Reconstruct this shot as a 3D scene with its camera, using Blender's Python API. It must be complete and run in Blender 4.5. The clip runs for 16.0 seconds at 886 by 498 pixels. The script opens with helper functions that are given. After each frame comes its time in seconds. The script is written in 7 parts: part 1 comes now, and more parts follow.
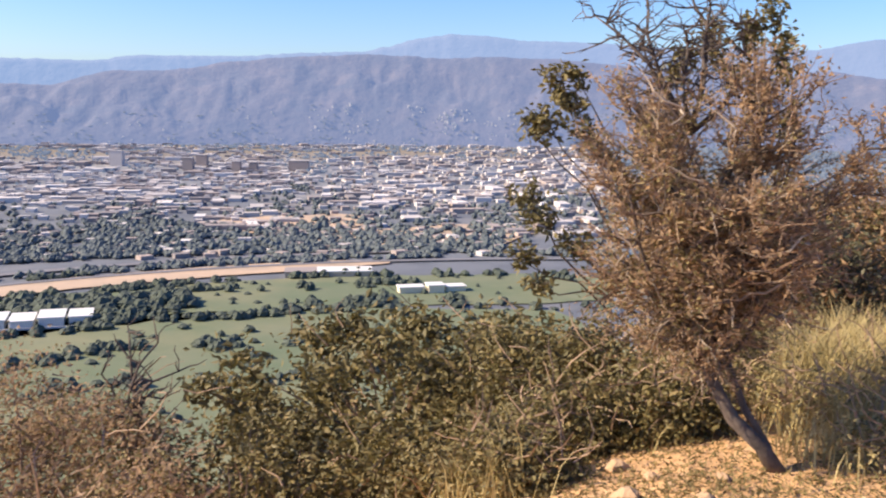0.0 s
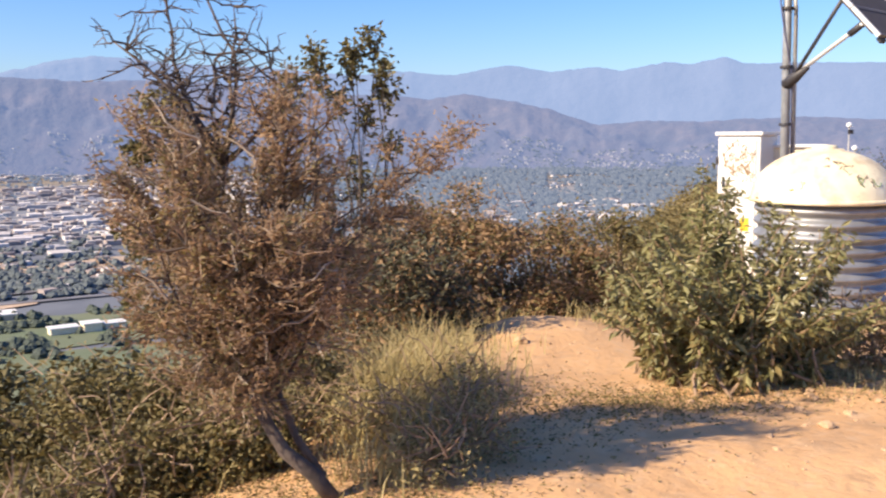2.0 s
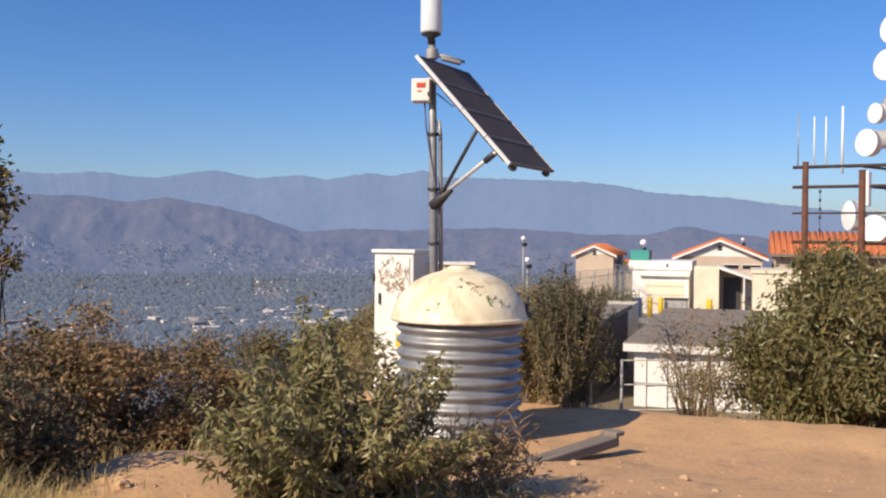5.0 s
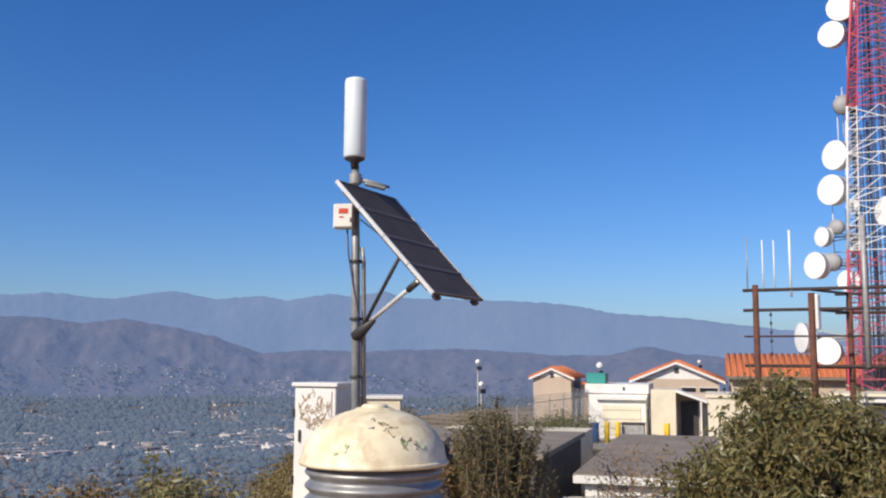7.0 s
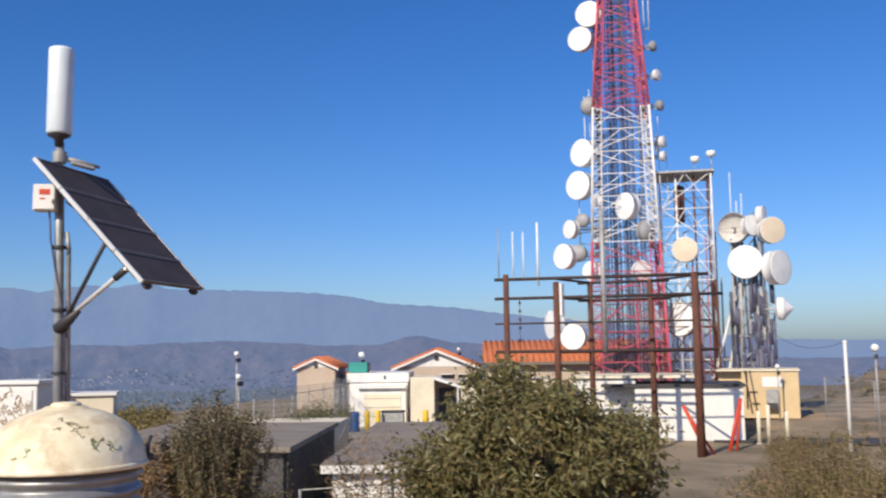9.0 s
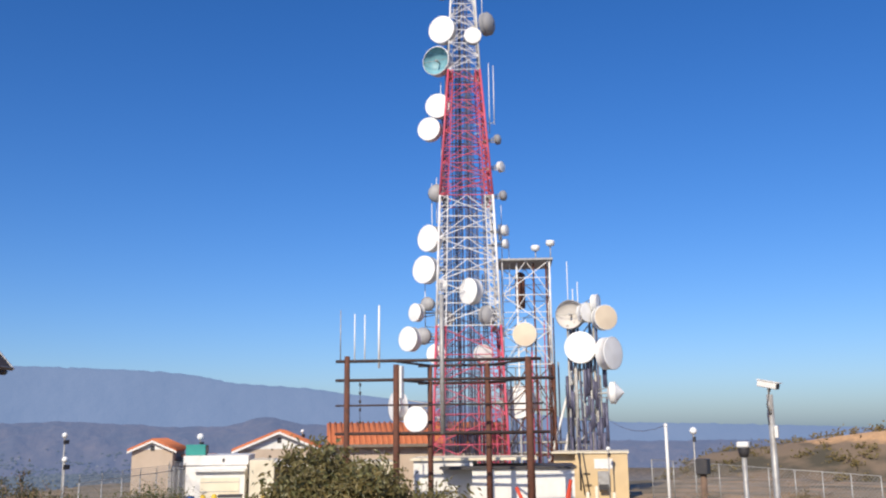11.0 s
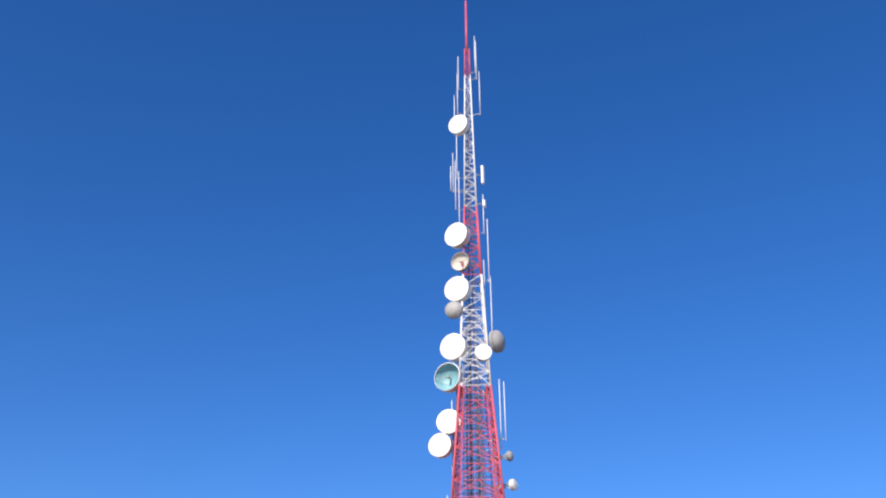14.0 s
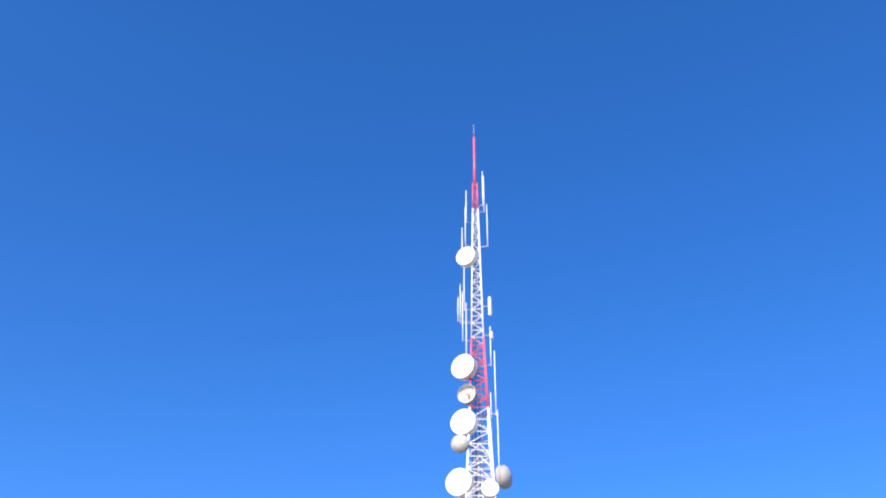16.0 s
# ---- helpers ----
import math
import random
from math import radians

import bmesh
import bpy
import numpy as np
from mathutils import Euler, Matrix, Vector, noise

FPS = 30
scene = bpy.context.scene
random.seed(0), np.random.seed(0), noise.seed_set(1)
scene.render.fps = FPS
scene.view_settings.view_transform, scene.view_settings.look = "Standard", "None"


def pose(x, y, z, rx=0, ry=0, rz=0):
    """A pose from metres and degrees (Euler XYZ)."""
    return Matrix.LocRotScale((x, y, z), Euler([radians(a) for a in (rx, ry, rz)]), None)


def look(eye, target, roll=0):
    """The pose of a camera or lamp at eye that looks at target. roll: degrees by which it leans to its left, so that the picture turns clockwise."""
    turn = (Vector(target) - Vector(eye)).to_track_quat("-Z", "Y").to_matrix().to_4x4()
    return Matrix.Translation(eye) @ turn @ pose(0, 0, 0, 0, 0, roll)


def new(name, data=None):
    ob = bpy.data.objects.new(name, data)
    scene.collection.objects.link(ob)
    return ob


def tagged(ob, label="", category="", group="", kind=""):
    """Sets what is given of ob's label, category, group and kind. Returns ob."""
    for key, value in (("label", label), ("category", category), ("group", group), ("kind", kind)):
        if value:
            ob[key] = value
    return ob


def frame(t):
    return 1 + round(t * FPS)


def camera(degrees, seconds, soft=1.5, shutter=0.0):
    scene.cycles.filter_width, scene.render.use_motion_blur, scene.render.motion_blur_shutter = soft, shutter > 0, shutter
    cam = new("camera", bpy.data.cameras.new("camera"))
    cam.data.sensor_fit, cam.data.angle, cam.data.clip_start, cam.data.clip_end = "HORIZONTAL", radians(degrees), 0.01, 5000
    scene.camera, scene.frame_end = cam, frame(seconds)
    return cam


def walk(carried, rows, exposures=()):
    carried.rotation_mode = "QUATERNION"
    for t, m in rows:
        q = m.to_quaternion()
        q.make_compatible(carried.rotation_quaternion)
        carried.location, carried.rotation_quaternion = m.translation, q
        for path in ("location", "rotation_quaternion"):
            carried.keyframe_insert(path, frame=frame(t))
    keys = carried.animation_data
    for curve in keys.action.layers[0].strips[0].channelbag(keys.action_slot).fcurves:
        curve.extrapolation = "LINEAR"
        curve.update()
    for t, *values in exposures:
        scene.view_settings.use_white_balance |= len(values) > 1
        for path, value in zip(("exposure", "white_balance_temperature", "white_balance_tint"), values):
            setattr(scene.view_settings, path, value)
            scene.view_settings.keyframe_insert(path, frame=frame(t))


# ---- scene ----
cam = camera(51.0, 16.0, soft=2.1, shutter=0.2)
PATH = [
    (0, (-0.999, 0.903, 1.568), (-1.055, 2.881, 1.272), 0.6),
    (0.5, (-0.831, 0.981, 1.600), (-0.751, 2.960, 1.322), -0.5),
    (1, (-0.655, 0.970, 1.602), (-0.406, 2.938, 1.349), -0.5),
    (1.5, (-0.532, 0.967, 1.610), (-0.083, 2.900, 1.364), -0.5),
    (2, (-0.409, 0.969, 1.600), (0.236, 2.846, 1.354), -0.4),
    (2.5, (-0.279, 0.942, 1.599), (0.544, 2.748, 1.357), -0.1),
    (3, (-0.181, 0.910, 1.624), (0.805, 2.635, 1.395), 0.3),
    (3.5, (-0.083, 0.924, 1.647), (1.018, 2.582, 1.454), 0.5),
    (4, (0.032, 0.945, 1.677), (1.204, 2.559, 1.536), 0.5),
    (4.2, (0.097, 0.933, 1.692), (1.283, 2.539, 1.574), 0.5),
    (6.3, (0.965, 1.023, 1.846), (2.179, 2.606, 2.007), 0.5),
    (6.5, (1.035, 1.039, 1.871), (2.257, 2.611, 2.060), 0.5),
    (7, (1.241, 1.157, 1.908), (2.496, 2.694, 2.150), 0.4),
    (7.5, (1.437, 1.137, 1.926), (2.739, 2.631, 2.195), 0.2),
    (8, (1.735, 1.067, 1.937), (3.110, 2.493, 2.209), -0.1),
    (8.5, (1.881, 1.003, 1.921), (3.357, 2.330, 2.172), -0.5),
    (9, (1.922, 0.920, 1.899), (3.516, 2.108, 2.119), -0.8),
    (9.2, (1.911, 0.855, 1.898), (3.554, 1.977, 2.108), -0.8),
    (11.3, (1.470, -0.137, 1.880), (3.212, 0.750, 2.304), -0.9),
    (11.5, (1.470, -0.137, 1.880), (3.201, 0.748, 2.348), -0.8),
    (12, (1.470, -0.137, 1.880), (3.170, 0.743, 2.459), -0.9),
    (12.5, (1.470, -0.137, 1.880), (3.132, 0.735, 2.572), -0.7),
    (13, (1.470, -0.137, 1.880), (3.089, 0.720, 2.682), -0.6),
    (13.5, (1.470, -0.137, 1.880), (3.041, 0.703, 2.789), -0.1),
    (14, (1.470, -0.137, 1.880), (2.989, 0.679, 2.893), -0.3),
    (14.5, (1.470, -0.137, 1.880), (2.930, 0.657, 2.993), 0.4),
    (15, (1.470, -0.137, 1.880), (2.870, 0.626, 3.087), 0.2),
    (15.5, (1.470, -0.137, 1.880), (2.833, 0.613, 3.137), 0.7),
    (16, (1.470, -0.137, 1.880), (2.841, 0.617, 3.125), 0.6),
]
walk(cam, [(t, look(eye, target, roll)) for t, eye, target, roll in PATH],
     exposures=((0.0, 0.92, 7300, 14), (1.0, 0.92, 7300, 14), (2.0, 0.84, 7250, 13.5), (3.0, 0.58, 7250, 13.5), (3.5, 0.47, 7200, 13), (4.2, 0.25, 7200, 13), (6.5, 0.08, 6600, 10.5), (7.0, 0.0, 6500, 10), (9.0, 0.02, 6500, 10), (11.5, 0.09, 6500, 10), (12.0, 0.17, 6500, 10), (13.0, 0.17, 6500, 10), (14.0, 0.4, 6500, 10), (14.5, 0.62, 6500, 10), (15.0, 0.85, 6500, 10), (16.0, 1.08, 6500, 10)))

# ---- light ----
world = bpy.data.worlds.new("sky")
scene.world = world
world.use_nodes = True
wn = world.node_tree.nodes
sky = wn.new("ShaderNodeTexSky")
sky.sky_type = "NISHITA"
sky.sun_disc = False
sky.sun_elevation = radians(34)
sky.sun_rotation = radians(-97)
sky.altitude = 500
sky.air_density = 1.0
sky.dust_density = 1.5
sky.ozone_density = 3.0
wn["Background"].inputs["Strength"].default_value = 0.10
deep = wn.new("ShaderNodeMix")
deep.data_type, deep.blend_type = "RGBA", "MULTIPLY"
deep.inputs[0].default_value = 1.0
deep.inputs[7].default_value = (0.83, 0.96, 1.28, 1)
rich = wn.new("ShaderNodeHueSaturation")
rich.inputs["Saturation"].default_value = 1.3
world.node_tree.links.new(sky.outputs[0], rich.inputs["Color"])
world.node_tree.links.new(rich.outputs[0], deep.inputs[6])
world.node_tree.links.new(deep.outputs[2], wn["Background"].inputs["Color"])

sun_data = bpy.data.lights.new("sun", "SUN")
sun_data.energy = 5.0
sun_data.angle = radians(0.53)
sun_data.color = (1.0, 0.88, 0.70)
sun = new("sun", sun_data)
sun.matrix_world = look((-40, -4.5, 27.2), (0, 0, 0))


# ---- materials ----
def mat(name, c1, c2=None, scale=3.0, rough=0.8, metal=0.0, bump=0.0, bump_scale=40.0, island=0.0, stain=0.0,
        stain_scale=0.8, stain_col=(0.12, 0.08, 0.05), stretch=(1, 1, 1), translucent=0.0, glow=None):
    m = bpy.data.materials.new(name)
    m.use_nodes = True
    nt = m.node_tree
    n, l = nt.nodes, nt.links
    b = n["Principled BSDF"]
    b.inputs["Roughness"].default_value = rough
    b.inputs["Metallic"].default_value = metal
    c2 = c2 or tuple(v * 0.75 for v in c1)
    tc = n.new("ShaderNodeTexCoord")
    mp = n.new("ShaderNodeMapping")
    mp.inputs["Scale"].default_value = stretch
    l.new(tc.outputs["Object"], mp.inputs[0])
    nz = n.new("ShaderNodeTexNoise")
    nz.inputs["Scale"].default_value = scale
    nz.inputs["Detail"].default_value = 6
    l.new(mp.outputs[0], nz.inputs["Vector"])
    ramp = n.new("ShaderNodeMapRange")
    ramp.inputs["From Min"].default_value, ramp.inputs["From Max"].default_value = 0.32, 0.68
    l.new(nz.outputs["Fac"], ramp.inputs["Value"])
    mix = n.new("ShaderNodeMix")
    mix.data_type = "RGBA"
    mix.inputs[6].default_value, mix.inputs[7].default_value = (*c1, 1), (*c2, 1)
    fac = ramp.outputs[0]
    if island:
        geo = n.new("ShaderNodeNewGeometry")
        blend = n.new("ShaderNodeMix")
        blend.inputs[0].default_value = island
        l.new(fac, blend.inputs[2])
        l.new(geo.outputs["Random Per Island"], blend.inputs[3])
        fac = blend.outputs[0]
    l.new(fac, mix.inputs[0])
    out = mix.outputs[2]
    if stain:
        s = n.new("ShaderNodeTexNoise")
        s.inputs["Scale"].default_value = stain_scale
        s.inputs["Detail"].default_value = 8
        s.inputs["Roughness"].default_value = 0.65
        l.new(mp.outputs[0], s.inputs["Vector"])
        r2 = n.new("ShaderNodeMapRange")
        r2.inputs["From Min"].default_value, r2.inputs["From Max"].default_value = 0.48, 0.72
        r2.inputs["To Max"].default_value = stain
        l.new(s.outputs["Fac"], r2.inputs["Value"])
        m2 = n.new("ShaderNodeMix")
        m2.data_type = "RGBA"
        m2.inputs[7].default_value = (*stain_col, 1)
        l.new(out, m2.inputs[6])
        l.new(r2.outputs[0], m2.inputs[0])
        out = m2.outputs[2]
    l.new(out, b.inputs["Base Color"])
    if bump:
        bz = n.new("ShaderNodeTexNoise")
        bz.inputs["Scale"].default_value = bump_scale
        bz.inputs["Detail"].default_value = 5
        l.new(tc.outputs["Object"], bz.inputs["Vector"])
        bp = n.new("ShaderNodeBump")
        bp.inputs["Strength"].default_value = min(1.0, bump)
        bp.inputs["Distance"].default_value = 0.6 / bump_scale
        l.new(bz.outputs["Fac"], bp.inputs["Height"])
        l.new(bp.outputs[0], b.inputs["Normal"])
    if translucent:
        tr = n.new("ShaderNodeBsdfTranslucent")
        l.new(out, tr.inputs["Color"])
        ms = n.new("ShaderNodeMixShader")
        ms.inputs[0].default_value = translucent
        l.new(b.outputs[0], ms.inputs[1])
        l.new(tr.outputs[0], ms.inputs[2])
        l.new(ms.outputs[0], n["Material Output"].inputs["Surface"])
    # even emission that stands in for haze on far things
    if glow:
        b.inputs["Emission Color"].default_value = (*glow[:3], 1)
        b.inputs["Emission Strength"].default_value = glow[3]
    return m


WHITE = mat("white_paint", (0.76, 0.745, 0.71), (0.68, 0.665, 0.63), 1.5, 0.5, stain=0.25, stain_scale=1.2, stain_col=(0.45, 0.38, 0.3))
CREAM = mat("cream_paint", (0.75, 0.68, 0.52), (0.66, 0.58, 0.43), 0.8, 0.7, stain=0.2, stain_col=(0.4, 0.33, 0.24))
TAN = mat("tan_stucco", (0.62, 0.47, 0.27), (0.55, 0.41, 0.24), 0.7, 0.85, bump=0.3, bump_scale=20, stain=0.2, stain_col=(0.4, 0.3, 0.2))
STUCCO = mat("pinkish_stucco", (0.52, 0.42, 0.33), (0.45, 0.36, 0.28), 0.6, 0.85, bump=0.3, bump_scale=15)
ROOF = mat("orange_roof_tile", (0.55, 0.18, 0.07), (0.42, 0.13, 0.06), 2.5, 0.85, island=0.5)
# shadow on the shed walls is put into this dark steel colour
SHEDWALL = mat("shade_dark_corrugated_steel", (0.1, 0.095, 0.1), (0.065, 0.06, 0.065), 2, 0.6, 0.2)
FLATROOF = mat("grey_felt_roof", (0.26, 0.22, 0.175), (0.18, 0.155, 0.125), 0.7, 0.9, bump=0.3, bump_scale=12, stain=0.3, stain_col=(0.3, 0.27, 0.22))
GALV = mat("galvanised_steel", (0.34, 0.35, 0.36), (0.22, 0.23, 0.24), 4, 0.46, 0.5, bump=0.08, bump_scale=9, stain=0.25, stain_scale=2, stain_col=(0.3, 0.27, 0.24))
STEEL = mat("weathered_steel", (0.42, 0.42, 0.41), (0.3, 0.29, 0.28), 5, 0.5, 0.25, stain=0.3, stain_scale=4)
POLESTEEL = mat("galvanised_pole", (0.36, 0.38, 0.4), (0.24, 0.255, 0.27), 6, 0.5, 0.3, stain=0.35, stain_scale=5, stain_col=(0.2, 0.17, 0.15))
RUST = mat("rusted_steel", (0.15, 0.055, 0.032), (0.085, 0.036, 0.025), 3, 0.85, stain=0.5, stain_scale=2, stain_col=(0.06, 0.035, 0.025))
BEAM = mat("dark_rusted_pipe", (0.06, 0.035, 0.03), (0.035, 0.025, 0.025), 3, 0.8)
DARK = mat("dark_metal", (0.03, 0.03, 0.035), (0.05, 0.045, 0.045), 5, 0.55)
CABLE = mat("black_cable", (0.06, 0.06, 0.1), (0.1, 0.1, 0.16), 2, 0.5)
TRED = mat("red_tower_paint", (0.6, 0.095, 0.15), (0.44, 0.06, 0.1), 1.5, 0.55, stain=0.25, stain_col=(0.3, 0.12, 0.1))
TWHITE = mat("white_tower_paint", (0.82, 0.82, 0.82), (0.66, 0.65, 0.64), 1.2, 0.55, stain=0.35, stain_scale=2, stain_col=(0.3, 0.22, 0.16))
DISH = mat("white_radome", (0.82, 0.82, 0.81), (0.76, 0.76, 0.75), 0.8, 0.5, stain=0.15, stain_scale=1.2, stain_col=(0.5, 0.46, 0.4))
COOLWHITE = mat("cool_white_fibreglass", (0.7, 0.77, 0.8), (0.6, 0.67, 0.7), 1.5, 0.45, stain=0.3, stain_scale=2.5, stain_col=(0.45, 0.5, 0.5))
DISHGREY = mat("grey_radome", (0.34, 0.34, 0.35), (0.27, 0.27, 0.28), 1, 0.6)
DISHTEAL = mat("teal_grey_reflector", (0.2, 0.42, 0.48), (0.14, 0.3, 0.36), 1, 0.5)
BOWL = mat("pale_bare_reflector", (0.6, 0.57, 0.53), (0.5, 0.47, 0.43), 1, 0.6)
DISHTAN = mat("beige_radome", (0.66, 0.56, 0.42), (0.6, 0.5, 0.38), 1, 0.6)
TEAL = mat("teal_paint", (0.03, 0.28, 0.24), (0.025, 0.22, 0.2), 1, 0.6)
YELLOW = mat("yellow_paint", (0.75, 0.5, 0.03), (0.6, 0.4, 0.03), 2, 0.6)
BLUE = mat("blue_plastic", (0.03, 0.12, 0.4), (0.03, 0.1, 0.3), 2, 0.5)
REDP = mat("red_orange_paint", (0.6, 0.06, 0.025), (0.5, 0.05, 0.02), 2, 0.6)
ASPHALT = mat("asphalt", (0.06, 0.058, 0.058), (0.045, 0.044, 0.045), 0.6, 0.9, bump=0.3, bump_scale=20)
CONC = mat("concrete", (0.4, 0.37, 0.32), (0.3, 0.27, 0.24), 1.5, 0.9, bump=0.3, bump_scale=20, stain=0.3)
WOODG = mat("weathered_wood", (0.24, 0.2, 0.16), (0.14, 0.115, 0.095), 6, 0.9, stretch=(0.3, 6, 6), bump=0.3, bump_scale=30)
POLEWOOD = mat("pole_wood", (0.2, 0.13, 0.09), (0.13, 0.085, 0.06), 5, 0.9)
CELLRAIL = mat("dull_cell_rail", (0.17, 0.155, 0.15), (0.12, 0.11, 0.11), 4, 0.6)
SOLAR = mat("solar_cells", (0.05, 0.042, 0.045), (0.075, 0.06, 0.06), 3, 0.85)
ALU = mat("aluminium_frame", (0.75, 0.75, 0.74), (0.66, 0.66, 0.66), 4, 0.4, 0.3)
DOME = mat("weathered_dome_paint", (0.84, 0.78, 0.58), (0.68, 0.57, 0.36), 3.0, 0.6, bump=0.15, bump_scale=12, stain=0.75, stain_scale=3.4, stain_col=(0.4, 0.26, 0.13))
SPRAY = mat("dark_spray_paint", (0.14, 0.11, 0.075), (0.3, 0.24, 0.15), 12, 0.7)
SMUDGE = mat("brown_spray_paint", (0.3, 0.2, 0.11), (0.45, 0.33, 0.2), 12, 0.7)
SPRAYG = mat("green_spray_paint", (0.2, 0.34, 0.14), (0.35, 0.36, 0.2), 8, 0.7)
GLASSD = mat("dark_window_glass", (0.02, 0.022, 0.025), (0.03, 0.03, 0.035), 1, 0.15)
BARK = mat("dry_bark", (0.13, 0.098, 0.078), (0.065, 0.05, 0.042), 14, 0.95, bump=0.5, bump_scale=60)
TWIG = mat("dry_twig", (0.43, 0.295, 0.195), (0.28, 0.19, 0.125), 10, 0.9, translucent=0.2)
PALETWIG = mat("pale_dead_twig", (0.4, 0.33, 0.25), (0.28, 0.22, 0.17), 10, 0.9)
LEAFDRY = mat("dry_brown_leaf", (0.43, 0.29, 0.175), (0.25, 0.172, 0.105), 3, 0.8, island=0.75, translucent=0.45)
LEAFOLIVE = mat("olive_leaf", (0.21, 0.165, 0.058), (0.092, 0.083, 0.031), 3, 0.6, island=0.75, translucent=0.25)
LEAFGREEN = mat("green_leaf", (0.1, 0.13, 0.03), (0.04, 0.06, 0.018), 3, 0.5, island=0.75, translucent=0.25)
LEAFLAUREL = mat("glossy_laurel_leaf", (0.4, 0.36, 0.165), (0.125, 0.128, 0.048), 3, 0.45, island=0.8, translucent=0.35)
LEAFBROWNG = mat("browning_leaf", (0.26, 0.19, 0.075), (0.13, 0.11, 0.04), 3, 0.7, island=0.8, translucent=0.25)
LEAFSUMAC = mat("sumac_leaf", (0.25, 0.235, 0.1), (0.07, 0.078, 0.03), 3, 0.4, island=0.85, translucent=0.25)
LEAFRUST = mat("rust_brown_leaf", (0.45, 0.285, 0.15), (0.24, 0.155, 0.085), 3, 0.75, island=0.8, translucent=0.35)
# dark leaf colour that also carries the shade behind the tree
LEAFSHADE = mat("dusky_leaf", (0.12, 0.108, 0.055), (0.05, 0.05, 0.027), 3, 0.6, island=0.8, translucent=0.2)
GRASS = mat("dry_grass", (0.55, 0.44, 0.22), (0.36, 0.29, 0.12), 2, 0.85, island=0.8, translucent=0.3)
ROCK = mat("tan_stone", (0.52, 0.34, 0.2), (0.36, 0.235, 0.14), 4, 0.9, bump=0.4, bump_scale=18, island=0.4)
# far tree colour shifted to blue-grey so that it carries haze
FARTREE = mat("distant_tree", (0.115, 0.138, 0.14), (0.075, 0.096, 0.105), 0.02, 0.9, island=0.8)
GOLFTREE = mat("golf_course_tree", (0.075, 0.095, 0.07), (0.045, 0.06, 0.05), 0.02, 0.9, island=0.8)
# trees and walls that emit faint blue to imitate haze
FARHAZE = mat("haze_glow_tree", (0.065, 0.072, 0.07), (0.035, 0.042, 0.044), 0.02, 0.9, island=0.8, glow=(0.22, 0.32, 0.52, 0.3))
FARPALE = mat("haze_glow_wall", (0.24, 0.21, 0.195), (0.1, 0.095, 0.095), 0.01, 0.85, island=0.9, glow=(0.24, 0.33, 0.53, 0.4))
FARROOF = mat("distant_pale_roof", (0.66, 0.62, 0.6), (0.36, 0.33, 0.32), 0.01, 0.8, island=0.9)
FARBROWN = mat("distant_tile_roof", (0.38, 0.31, 0.28), (0.22, 0.2, 0.2), 0.01, 0.85, island=0.9)
LAWN = mat("golf_lawn", (0.1, 0.138, 0.075), (0.15, 0.168, 0.1), 0.015, 0.9, stain=0.35, stain_scale=0.006, stain_col=(0.3, 0.25, 0.13))
SAND = mat("bare_sand_lot", (0.5, 0.36, 0.25), (0.38, 0.29, 0.22), 0.02, 0.9, stain=0.3, stain_scale=0.02, stain_col=(0.3, 0.27, 0.2))
FARROAD = mat("distant_road", (0.19, 0.185, 0.2), (0.14, 0.14, 0.155), 0.02, 0.9)
# haze over both ranges is painted as a blue emission
MOUNT = mat("haze_glow_near_mountain", (0.056, 0.048, 0.047), (0.03, 0.033, 0.038), 0.006, 0.95, stain=0.5, stain_scale=0.016, stain_col=(0.115, 0.088, 0.072), bump=0.5, bump_scale=0.03, glow=(0.215, 0.325, 0.63, 0.365))
MOUNTFAR = mat("haze_glow_far_mountain", (0.045, 0.046, 0.054), (0.03, 0.03, 0.036), 0.003, 0.95, bump=0.4, bump_scale=0.012, glow=(0.26, 0.42, 0.75, 0.52))


